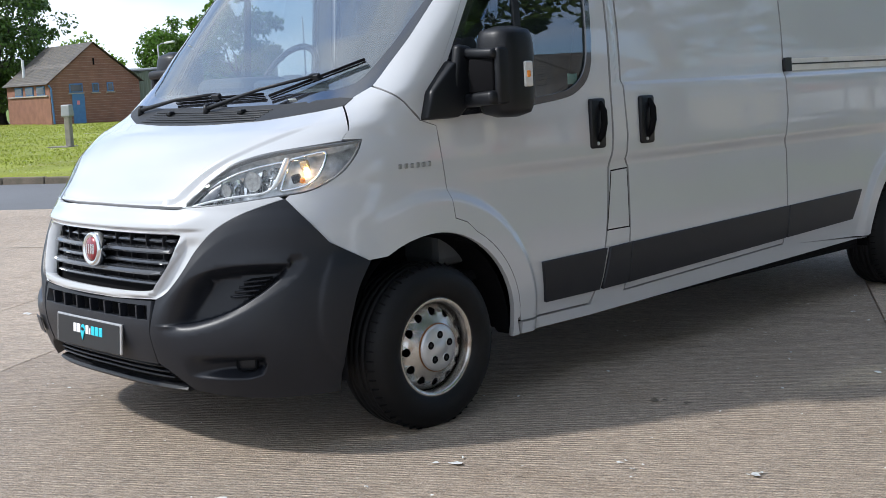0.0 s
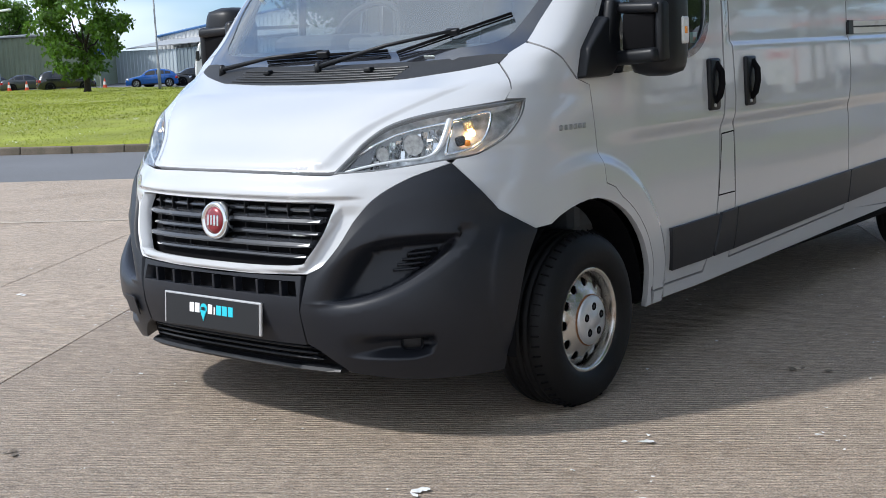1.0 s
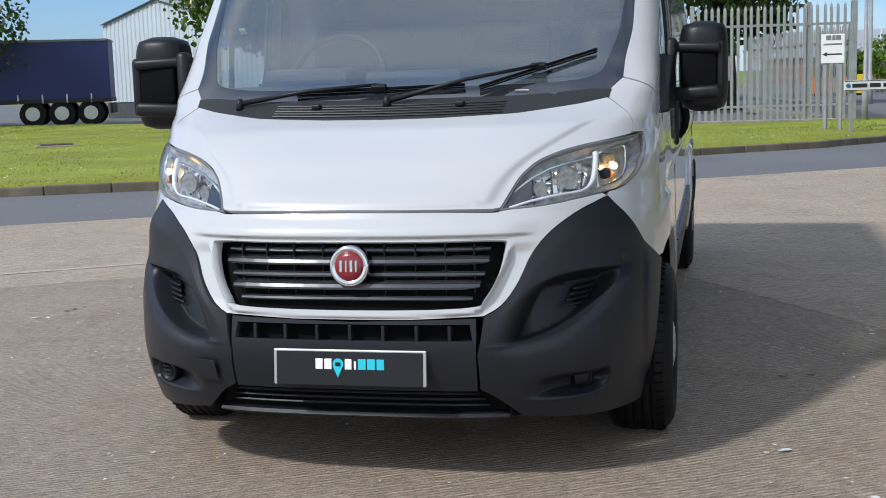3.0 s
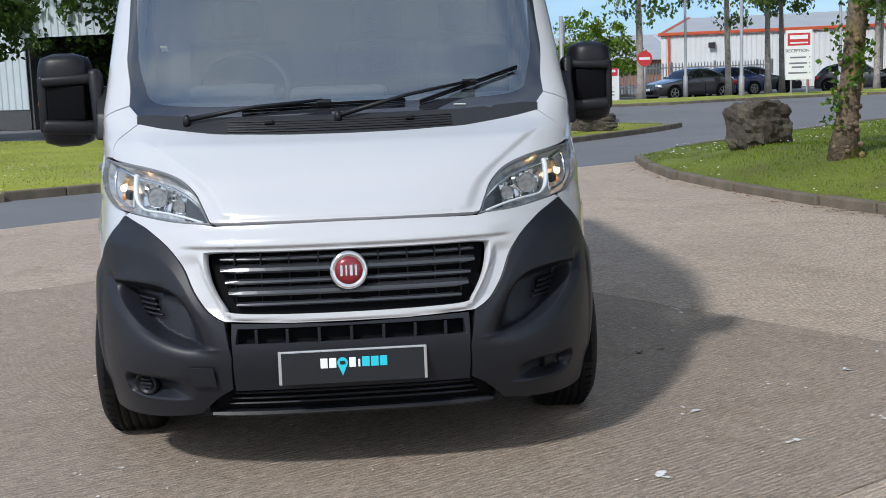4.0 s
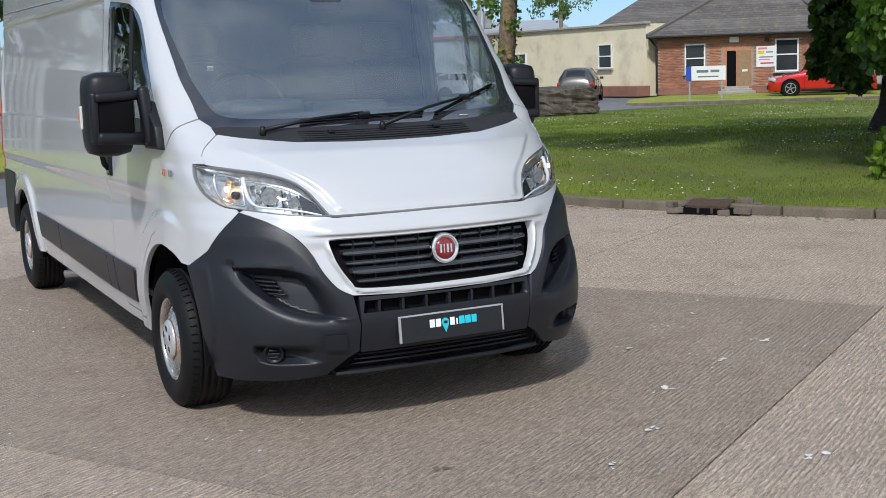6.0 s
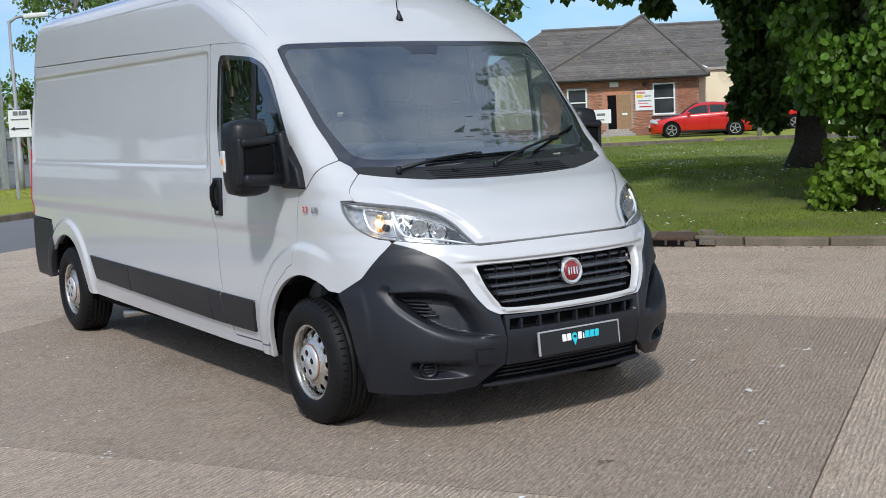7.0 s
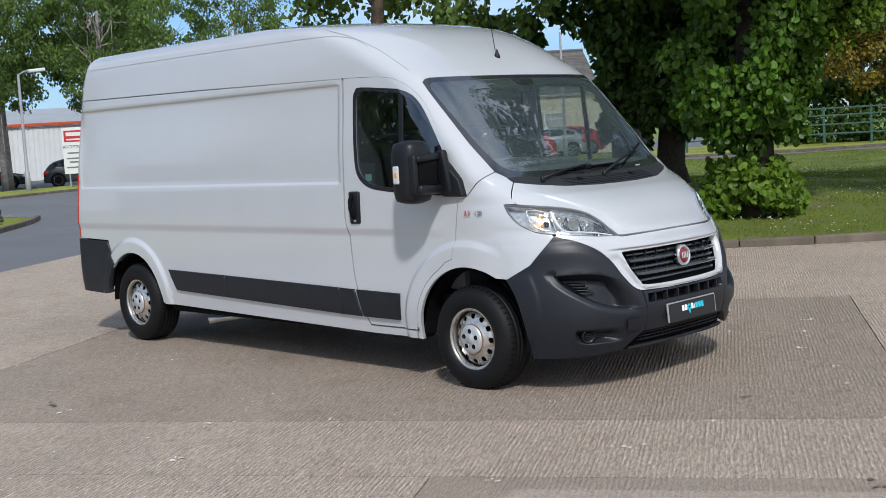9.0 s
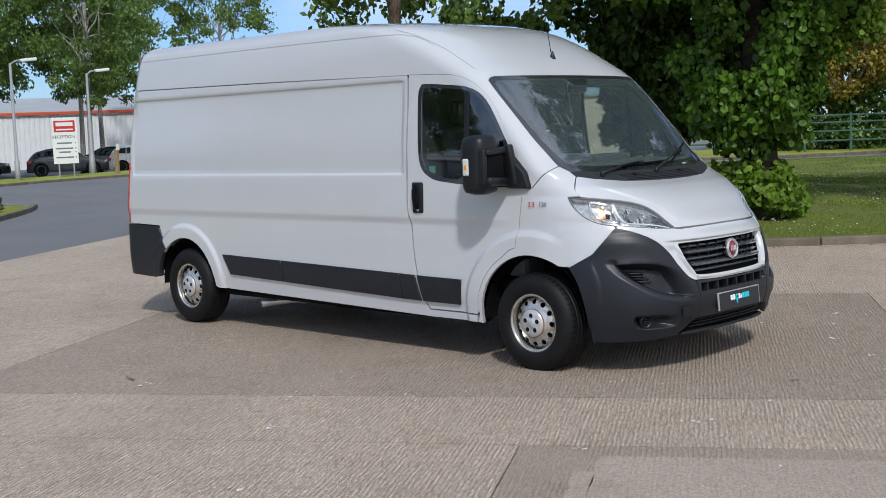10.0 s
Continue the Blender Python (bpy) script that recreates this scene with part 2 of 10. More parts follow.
def tube(points, radius, seg=8, radii=None):
    """A round bar along points, closed at its ends."""
    bm = bmesh.new()
    pts = [Vector(p) for p in points]
    rings = []
    for i, p in enumerate(pts):
        d = (pts[min(i + 1, len(pts) - 1)] - pts[max(i - 1, 0)]).normalized()
        a = d.orthogonal().normalized() if i == 0 else (rings_a - d * rings_a.dot(d)).normalized()
        rings_a = a
        b = d.cross(a)
        r = radii[i] if radii else radius
        rings.append([bm.verts.new(p + r * (math.cos(2 * math.pi * k / seg) * a + math.sin(2 * math.pi * k / seg) * b)) for k in range(seg)])
    for u, v in zip(rings, rings[1:]):
        for k in range(seg):
            bm.faces.new((u[k], u[(k + 1) % seg], v[(k + 1) % seg], v[k]))
    bm.faces.new(rings[0]), bm.faces.new(rings[-1])
    return bm


def prism(outline, depth, m=None, bevel=0.0):
    """A flat outline in x, z given depth along y."""
    bm = bmesh.new()
    f = bm.faces.new([bm.verts.new((x, 0, z)) for x, z in outline])
    r = bmesh.ops.extrude_face_region(bm, geom=[f])
    bmesh.ops.translate(bm, vec=(0, depth, 0), verts=[g for g in r["geom"] if isinstance(g, bmesh.types.BMVert)])
    if bevel:
        bmesh.ops.bevel(bm, geom=list(bm.edges), offset=bevel, segments=2, affect="EDGES", profile=0.5)
    if m is not None:
        bmesh.ops.transform(bm, matrix=m, verts=bm.verts)
    return bm


def words(text, size, m, material, parent, name="lettering", depth=0.002):
    """Raised lettering, as a mesh part."""
    c = bpy.data.curves.new(name, "FONT")
    c.body, c.size, c.extrude, c.align_x, c.align_y = text, size, depth, "CENTER", "CENTER"
    o = bpy.data.objects.new(name, c)
    scene.collection.objects.link(o)
    me = bpy.data.meshes.new_from_object(o.evaluated_get(bpy.context.evaluated_depsgraph_get()))
    bpy.data.objects.remove(o)
    bpy.data.curves.remove(c)
    me.transform(m)
    me.materials.clear()
    return link(name, me, material, parent)


# ---- the van's outer form: plan outlines by height, the front a rounded arc that runs into straight sides ----
FORM_Z = (0.20, 0.35, 0.50, 0.62, 0.80, 0.90, 0.945, 1.0, 1.05, 1.12, 1.17, 1.24, 1.28, 1.36, 1.60, 2.00, 2.16, 2.30, 2.40, 2.46, 2.50)
FORM_NOSE = (-0.86, -0.93, -0.965, -0.945, -0.91, -0.885, -0.87, -0.815, -0.755, -0.68, -0.61, -0.47, -0.36, -0.205, 0.015, 0.38, 0.58, 0.80, 1.01, 1.24, 1.66)
FORM_ARC = (0.90, 0.93, 0.95, 0.93, 0.90, 0.87, 0.85, 0.83, 0.82, 0.81, 0.80, 0.62, 0.50, 0.30, 0.33, 0.38, 0.50, 0.60, 0.70, 0.80, 0.90)
FORM_POWER = (3.2, 3.2, 3.0, 2.9, 2.6, 2.5, 2.4, 2.5, 2.8, 3.1, 3.2, 3.4, 3.6, 4.0, 4.0, 4.0, 3.5, 3.2, 3.0, 3.0, 3.0)
FORM_WIDTH = (0.965, 0.985, 1.005, 1.010, 1.008, 1.006, 1.004, 1.002, 1.002, 1.0, 0.998, 0.995, 0.993, 0.990, 0.983, 0.962, 0.952, 0.940, 0.925, 0.900, 0.84)
FORM_TAIL_Z, FORM_TAIL_Y = (0.2, 0.9, 1.4, 2.1, 2.44, 2.52), (5.02, 5.02, 4.97, 4.87, 4.76, 4.66)
ARC_SCALE = 1.35


def slopes(xs, ys):
    """Tangents that keep a curve through the points from overshooting."""
    h, d = np.diff(xs), np.diff(ys) / np.diff(xs)
    m = np.zeros(len(xs))
    m[0], m[-1] = d[0], d[-1]
    for i in range(1, len(xs) - 1):
        if d[i - 1] * d[i] > 0:
            a, b = 2 * h[i] + h[i - 1], h[i] + 2 * h[i - 1]
            m[i] = (a + b) / (a / d[i - 1] + b / d[i])
    return m


def curve_of(xs, ys):
    xs, ys = np.array(xs, float), np.array(ys, float)
    m = slopes(xs, ys)

    def f(x):
        x = np.clip(np.asarray(x, float), xs[0], xs[-1])
        i = np.clip(np.searchsorted(xs, x) - 1, 0, len(xs) - 2)
        h = xs[i + 1] - xs[i]
        t = (x - xs[i]) / h
        return (2 * t**3 - 3 * t**2 + 1) * ys[i] + (t**3 - 2 * t**2 + t) * h * m[i] + (3 * t**2 - 2 * t**3) * ys[i + 1] + (t**3 - t**2) * h * m[i + 1]
    return f


nose_at, arc_at, power_at, width_at, tail_at = (curve_of(FORM_Z, FORM_NOSE), curve_of(FORM_Z, FORM_ARC), curve_of(FORM_Z, FORM_POWER), curve_of(FORM_Z, FORM_WIDTH), curve_of(FORM_TAIL_Z, FORM_TAIL_Y))


def ease(a, b, x):
    t = np.clip((x - a) / (b - a), 0, 1)
    return t * t * (3 - 2 * t)


def side_relief(y, z):
    """Swage, wheel-arch flares and the recessed load panel of the flanks."""
    band = 0.017 * ease(0.955, 1.03, z) * (1 - ease(1.45, 1.95, z)) * ease(0.10, 0.45, y)
    front = 0.026 * (1 - ease(0.575, 0.630, np.hypot(y - 0.03, z - 0.335)))
    rear = 0.024 * (1 - ease(0.51, 0.565, np.hypot(y - 4.06, z - 0.345)))
    out = np.maximum(band, np.maximum(front, rear))
    rec = ease(1.205, 1.255, y) * (1 - ease(4.84, 4.87, y)) * ease(1.325, 1.350, z) * (1 - ease(2.015, 2.03, z))
    return out - 0.014 * rec


def to_flat(p):
    """The flat coordinates (q, z) of a point on or near the form."""
    x, y, z = p
    n, a, w = float(nose_at(z)), float(arc_at(z)), float(width_at(z))
    y1 = n + a
    if y >= y1:
        q = ARC_SCALE + (y - y1)
    else:
        q = ARC_SCALE * math.atan2(abs(x) / w, (y1 - y) / a) / (math.pi / 2)
    return (math.copysign(q, x) if x else q, z)


def on_form(q, z):
    """Places on the form for arrays of flat coordinates."""
    q, z = np.asarray(q, float), np.asarray(z, float)
    n, a, w, k = nose_at(z), arc_at(z), width_at(z), power_at(z)
    y1 = n + a
    s = np.abs(q)
    phi = np.clip(s / ARC_SCALE, 0, 1) * (math.pi / 2)
    r = (np.sin(phi)**k + np.cos(phi)**k)**(-1 / k)
    x, y = w * r * np.sin(phi), y1 - a * r * np.cos(phi)
    far = s > ARC_SCALE
    y = np.where(far, y1 + s - ARC_SCALE, y)
    x = np.where(far, w, x)
    tail = np.clip((y - (tail_at(z) - 0.09)) / 0.09, 0, 1.1)
    x = x - 0.035 * tail**2
    x = x + side_relief(y, z) * ease(0.80, 1.0, s / ARC_SCALE)
    return np.stack([np.sign(q) * x, y, z], -1)


def form_normals(q, z, dips=None):
    e = 0.004
    def at(a, b):
        p = on_form(a, b)
        return p
    du, dv = at(q + e, z) - at(q - e, z), at(q, z + e) - at(q, z - e)
    nn = np.cross(du, dv)
    return nn / np.maximum(np.linalg.norm(nn, axis=-1, keepdims=True), 1e-9)


def inside(poly, pts):
    x, y = pts[:, 0], pts[:, 1]
    res = np.zeros(len(pts), bool)
    for (x1, y1), (x2, y2) in zip(poly, np.roll(poly, -1, 0)):
        hit = ((y1 > y) != (y2 > y)) & (x < (x2 - x1) * (y - y1) / (y2 - y1 + 1e-12) + x1)
        res ^= hit
    return res


def edge_gap(poly, pts):
    best = np.full(len(pts), 1e9)
    for a, b in zip(poly, np.roll(poly, -1, 0)):
        d = b - a
        t = np.clip(((pts - a) @ d) / max(d @ d, 1e-12), 0, 1)
        best = np.minimum(best, np.hypot(*(pts - a - t[:, None] * d).T))
    return best


def ring_of(points, step, inset):
    """A closed flat outline from places, cut into short steps and drawn in by a gap."""
    pts = [np.array(p, float) for p in points]
    out = []
    for a, b in zip(pts, pts[1:] + pts[:1]):
        n = max(1, round(np.linalg.norm(b - a) / step))
        out += [np.array(to_flat(a + (b - a) * i / n)) for i in range(n)]
    r = np.array(out)
    area = 0.5 * np.sum(r[:, 0] * np.roll(r[:, 1], -1) - np.roll(r[:, 0], -1) * r[:, 1])
    if area < 0:
        r = r[::-1]
    if inset:
        t = np.roll(r, -1, 0) - np.roll(r, 1, 0)
        t /= np.maximum(np.linalg.norm(t, axis=1, keepdims=True), 1e-9)
        r = r + inset * np.stack([-t[:, 1], t[:, 0]], 1)
    return r


def bend(points, n=6):
    """A smooth curve through places (ends kept)."""
    pts = [Vector(p) for p in points]
    out = []
    for i in range(len(pts) - 1):
        a, b, c, d = pts[max(i - 1, 0)], pts[i], pts[i + 1], pts[min(i + 2, len(pts) - 1)]
        for j in range(n):
            t = j / n
            out.append(0.5 * ((2 * b) + (c - a) * t + (2 * a - 5 * b + 4 * c - d) * t * t + (3 * b - a - 3 * c + d) * t**3))
    return [tuple(p) for p in out] + [tuple(pts[-1])]


def both_sides(half):
    """A half outline that starts and ends on the centre line, closed by its mirror image."""
    return list(half) + [(-x, y, z) for x, y, z in reversed(half) if abs(x) > 1e-6]


def relief_rows(y0, y1):
    """Guide lines along the swage and the load panel's step, so that their edges stay crisp."""
    rows = [[(1.0, y0, z), (1.0, y1, z)] for z in (0.955, 0.975, 0.992, 1.010, 1.03)]
    a, b = max(y0, 1.205), min(y1, 4.87)
    rows += [[(1.0, a, z), (1.0, b, z)] for z in (1.325, 1.333, 1.342, 1.350, 2.015, 2.0225, 2.03)]
    rows += [[(1.0, y, 1.325), (1.0, y, 2.03)] for y in (1.205, 1.2175, 1.23, 1.2425, 1.255, 4.84, 4.855, 4.87) if y0 < y < y1]
    return rows


def flip(points):
    return [(-x, y, z) for x, y, z in points]


GAP = mat("panel_gap", (0.30, 0.30, 0.305), 0.8, vary=0.1, spec=0.2)


def panel(name, outline, material, parent, label="", holes=(), grid=0.04, off=0.0, thick=0.024, gap=0.0018, dip=None, lip=True, rows=(), frame_width=0.0, sunk=False, folds=True):
    """A sheet of the van's skin inside an outline, with folded edges."""
    rings = [ring_of(outline, grid * 0.6, gap)]
    for h in holes:
        rings.append(ring_of(h, grid * 0.6, 0.0))
    if frame_width:
        rings.append(ring_of(outline, grid * 0.6, frame_width))
    lo, hi = rings[0].min(0), rings[0].max(0)
    gx, gz = np.arange(lo[0] + grid / 2, hi[0], grid), np.arange(lo[1] + grid / 2, hi[1], grid)
    pts = np.array([(a + (grid / 2 if j % 2 else 0), b) for j, b in enumerate(gz) for a in gx]).reshape(-1, 2)
    lines = [np.array(to_flat(np.array(a, float) + (np.array(b, float) - np.array(a, float)) * i / n)) for ln in rows for a, b in zip(ln, ln[1:]) for n in (max(1, round(math.dist(a, b) / (grid * 0.6))),) for i in range(n + 1)]
    if lines:
        lines = np.array(lines)
        near = np.array([np.min(np.hypot(*(lines - q).T)) for q in pts])
        pts = np.concatenate([pts[near > grid * 0.65], lines])
    if len(pts):
        keep = inside(rings[0], pts) & (edge_gap(rings[0], pts) > grid * 0.25)
        for r in rings[1:]:
            keep &= ~inside(r, pts) & (edge_gap(r, pts) > grid * 0.25)
        pts = pts[keep]
    verts, edges, start = [], [], 0
    for r in rings:
        verts += [Vector(p) for p in r]
        edges += [(start + i, start + (i + 1) % len(r)) for i in range(len(r))]
        start += len(r)
    verts += [Vector(p) for p in pts]
    cv, ce, cf, *_ = geometry.delaunay_2d_cdt(verts, edges, [], 0, 1e-6)
    flat = np.array([tuple(v) for v in cv])
    tri = np.array([f for f in cf if len(f) == 3])
    mid = flat[tri].mean(1)
    ok = inside(rings[0], mid)
    for r in rings[1:]:
        ok &= ~inside(r, mid)
    tri = tri[ok]
    d1, d2 = flat[tri[:, 1]] - flat[tri[:, 0]], flat[tri[:, 2]] - flat[tri[:, 0]]
    flipped = (d1[:, 0] * d2[:, 1] - d1[:, 1] * d2[:, 0]) < 0
    tri[flipped] = tri[flipped][:, ::-1]

    def place(f):
        p, nn = on_form(f[:, 0], f[:, 1]), form_normals(f[:, 0], f[:, 1])
        p = p + nn * off
        if dip is not None:
            p = p + (-nn if sunk else np.array([0.0, 1.0, 0.0])) * dip(np.abs(p[:, 0]), p[:, 2])[:, None]
        return p, nn
    p, nn = place(flat)
    if dip is not None:
        e = 0.003
        du = place(flat + [e, 0])[0] - place(flat - [e, 0])[0]
        dv = place(flat + [0, e])[0] - place(flat - [0, e])[0]
        nn = np.cross(du, dv)
        nn /= np.maximum(np.linalg.norm(nn, axis=1, keepdims=True), 1e-9)
    coords, normals, faces = [tuple(c) for c in p], [tuple(c) for c in nn], [tuple(t) for t in tri]
    skin_count = len(faces)
    if lip:
        for k, r in enumerate(rings):
            rp, rn = place(r)
            t = np.roll(rp, -1, 0) - np.roll(rp, 1, 0)
            side = np.cross(t, rn)
            side /= np.maximum(np.linalg.norm(side, axis=1, keepdims=True), 1e-9)
            if k:
                side = side if np.sum(r[:, 0] * np.roll(r[:, 1], -1) - np.roll(r[:, 0], -1) * r[:, 1]) < 0 else -side
            if thick < 0:
                side = -side
            base, m = len(coords), len(r)
            soft = rn + side
            soft /= np.linalg.norm(soft, axis=1, keepdims=True)
            coords += [tuple(c) for c in rp] + [tuple(c) for c in rp - rn * thick]
            normals += [tuple(c) for c in soft] + [tuple(c) for c in side]
            for i in range(m):
                j = (i + 1) % m
                quad = (base + i, base + m + i, base + m + j, base + j)
                faces.append(quad if k == 0 else quad[::-1])
    me = bpy.data.meshes.new(name)
    me.from_pydata(coords, [], faces)
    me.update()
    ob = link(name, me, material, parent, label, True)
    if lip and material is WHITE_PAINT and folds:
        me.materials.append(GAP)
        for f in me.polygons[skin_count:]:
            f.material_index = 1
    me.normals_split_custom_set_from_vertices(normals)
    return ob


def placed(p, off=0.0):
    """A place drawn onto the form, and the way out of it."""
    q, z = to_flat(p)
    a, b = np.array([q]), np.array([z])
    nn = form_normals(a, b)[0]
    return Vector(on_form(a, b)[0] + nn * off), Vector(nn)


# ---- the van ----
van = thing("van", "white high-roof panel van with dark grey plastic bumpers, parked on concrete", "van")

# outlines, left half
LAMP_TOP = bend([(0.485, -0.79, 0.948), (0.53, -0.75, 1.005), (0.575, -0.71, 1.060), (0.655, -0.655, 1.112), (0.78, -0.53, 1.150), (0.945, -0.262, 1.178)], 5)
LAMP_END = bend([(0.945, -0.262, 1.178), (0.948, -0.30, 1.12), (0.925, -0.37, 1.05), (0.885, -0.47, 1.0), (0.845, -0.57, 0.985)], 4)
LAMP_FOOT = bend([(0.845, -0.57, 0.985), (0.76, -0.65, 0.972), (0.62, -0.73, 0.955), (0.485, -0.79, 0.948)], 4)
HOOD_REAR = [(0.862, -0.257, 1.31), (0.72, -0.30, 1.290), (0.45, -0.36, 1.262), (0.2, -0.40, 1.252), (0, -0.42, 1.25)]
CHEEK = bend([(0.845, -0.57, 0.972), (0.74, -0.67, 0.93), (0.65, -0.74, 0.875), (0.585, -0.79, 0.80), (0.535, -0.82, 0.71), (0.49, -0.86, 0.64), (0.44, -0.89, 0.607)], 4)
WHEEL_F, WHEEL_R, SILL = (0.02, 0.33), (4.055, 0.345), 0.285


def arch(c, r, a0, a1, n=14):
    return [(1.0, c[0] + r * math.cos(radians(a0 + (a1 - a0) * i / n)), c[1] + r * math.sin(radians(a0 + (a1 - a0) * i / n))) for i in range(n + 1)]


CREASE = curve_of((0.94, 1.0, 1.05, 1.10, 1.15, 1.20, 1.27), (0.455, 0.475, 0.505, 0.555, 0.63, 0.715, 0.84))


def hood_dip(x, z):
    """The raised middle of the hood between its two curved creases."""
    return -0.018 * (1 - ease(-0.030, 0.022, x - CREASE(z))) * ease(0.957, 0.990, z) * (1 - ease(1.215, 1.25, z))


def crease_row(sx, d):
    rows_ = []
    for z in np.linspace(0.962, 1.245, 44):
        x, w, k = float(CREASE(z)) + d, float(width_at(z)), float(power_at(z))
        rows_.append((sx * x, float(nose_at(z)) + float(arc_at(z)) * (1 - max(0.0, 1 - (x / w)**k)**(1 / k)), z))
    return rows_


panel("hood", both_sides([(0, -0.87, 0.957), (0.25, -0.85, 0.955), (0.47, -0.80, 0.952)] + LAMP_TOP[1:-4] + [(0.90, -0.33, 1.176), (0.895, -0.29, 1.21)] + HOOD_REAR), WHITE_PAINT, van, gap=0.002, grid=0.022, dip=hood_dip, rows=[crease_row(sx, d) for sx in (1, -1) for d in (-0.036, -0.023, -0.010, 0.003, 0.014, 0.026)])

GRILLE = bend([(0, -0.88, 0.853), (0.3, -0.86, 0.853), (0.49, -0.83, 0.852), (0.515, -0.82, 0.835), (0.485, -0.83, 0.75), (0.435, -0.86, 0.665), (0.40, -0.87, 0.640), (0.2, -0.90, 0.632), (0, -0.91, 0.630)], 4)
GRILLE_FLAT = np.array([(x, z) for x, y, z in both_sides(GRILLE)])


def surround_dip(x, z):
    """A visor over the grille, a proud rim round its sides and foot, and a hollow cheek outside the rim."""
    d = edge_gap(GRILLE_FLAT, np.stack([x, z], -1))
    side = 1 - ease(0.80, 0.85, z)
    rim = -0.012 * (1 - ease(0.018, 0.030, d)) * side
    cheek = 0.016 * ease(0.020, 0.036, d) * (1 - ease(0.05, 0.15, d)) * side * ease(0.60, 0.66, z)
    visor = -0.020 * ease(0.862, 0.874, z) * (1 - ease(0.885, 0.940, z)) * (1 - ease(0.50, 0.64, x))
    return rim + cheek + visor


panel("grille_surround", both_sides([(0, -0.87, 0.949), (0.25, -0.85, 0.947), (0.475, -0.80, 0.942)] + LAMP_FOOT[::-1][1:-1] + CHEEK + [(0.2, -0.93, 0.597), (0, -0.94, 0.596)]), WHITE_PAINT, van, "white bumper insert framing the radiator grille",
      holes=[both_sides(GRILLE)], grid=0.011, off=0.004, thick=0.05, dip=surround_dip, folds=False)

# radiator grille: dark backing, long bars, short fins behind them
panel("grille_backing", both_sides([(0, -0.88, 0.875), (0.53, -0.82, 0.875), (0.45, -0.87, 0.615), (0, -0.9, 0.61)]), BLACK, van, off=-0.06, lip=False, gap=0)


def grille_bar(name, z, half, rise, deep, tall, material, gap_mid=0.0):
    """A horizontal bar that follows the nose."""
    made = []
    for x0, x1 in (((-half, -gap_mid), (gap_mid, half)) if gap_mid else ((-half, half),)):
        bm = bmesh.new()
        rows = []
        for i in range(17):
            x = x0 + (x1 - x0) * i / 16
            p, nn = placed((x, float(nose_at(z)), z), rise)
            end = 0.7 if i in (0, 16) else 1.0
            ring = [(-0.15, -0.5), (0.0, -0.15), (-0.12, 0.3), (-0.45, 0.56), (-1, 0.7), (-1, -0.5)]
            rows.append([bm.verts.new(p + Vector((0, -a * deep, 0)) + Vector((0, 0, b * tall * end))) for a, b in ring])
        for u, v in zip(rows, rows[1:]):
            for k in range(6):
                bm.faces.new((u[k], u[(k + 1) % 6], v[(k + 1) % 6], v[k]))
        bm.faces.new(rows[0]), bm.faces.new(rows[-1])
        made.append(part(name, bm, material, van))
    return made


for gz, gh, tall in ((0.829, 0.504, 0.015), (0.747, 0.478, 0.017), (0.667, 0.428, 0.015)):
    grille_bar("grille_bar", gz, gh, -0.030, 0.026, tall, GRILLE_BAR)
for gz, gh in ((0.788, 0.494), (0.707, 0.456)):
    grille_bar("grille_blade", gz, gh, -0.010, 0.046, 0.024, GRILLE_BAR)
for i in range(9):
    x = -0.44 + 0.11 * i
    if abs(x) > 0.05:
        p, nn = placed((x, float(nose_at(0.75)), 0.75), -0.054)
        part("grille_fin", box((0.005, 0.022, 0.20 - 0.12 * max(0, abs(x) - 0.33)), (p.x, p.y, 0.746), 0.001, 1), TRIM, van)

# round badge: ring, red field, plain strokes
badge_at = placed((0, -0.89, 0.775), 0.004)[0]
badge_m = look(badge_at, badge_at - Vector((0, -1, 0.10)))


def on_badge(bm):
    bmesh.ops.transform(bm, matrix=badge_m, verts=bm.verts)
    return bm


badge = part("badge", on_badge(lathe([(0.0005, 0.012), (0.05, 0.012), (0.056, 0.018), (0.064, 0.018), (0.069, 0.010), (0.071, -0.02)], 40)), CHROME, van, "round chrome-ringed maker's badge with a red field", True)
part("field", on_badge(lathe([(0.0005, 0.0185), (0.03, 0.018), (0.049, 0.0145), (0.0495, 0.010)], 40)), RED_BADGE, badge, shade=True)
for i, w in enumerate((0.010, 0.007, 0.011, 0.009)):
    part("stroke", on_badge(box((w, 0.040, 0.006), (-0.0265 + 0.0175 * i, 0, 0.0185), 0.002, 1)), CHROME, badge)

# dark bumper corners: a fold under the cheek, a deep air pocket over a shelf, a lower lamp pocket
POCKET_LOW = [(x, z) for x, _, z in bend([(0.43, 0, 0.506), (0.52, 0, 0.506), (0.62, 0, 0.520), (0.71, 0, 0.546), (0.785, 0, 0.583), (0.845, 0, 0.635), (0.882, 0, 0.690), (0.893, 0, 0.738)], 6)]
POCKET_TOP = [(x, z) for x, _, z in bend([(0.893, 0, 0.738), (0.80, 0, 0.742), (0.70, 0, 0.732), (0.61, 0, 0.700), (0.53, 0, 0.635), (0.43, 0, 0.530)], 5)]
POCKET = np.array(POCKET_LOW + POCKET_TOP[1:])
FOLD = curve_of((0.46, 0.55, 0.60, 0.65, 0.72, 0.80, 0.90, 0.96), (0.56, 0.650, 0.730, 0.795, 0.848, 0.872, 0.870, 0.845))
FOOT = curve_of((0.54, 0.66, 0.76, 0.82, 0.845, 0.858), (0.318, 0.306, 0.303, 0.318, 0.352, 0.42))


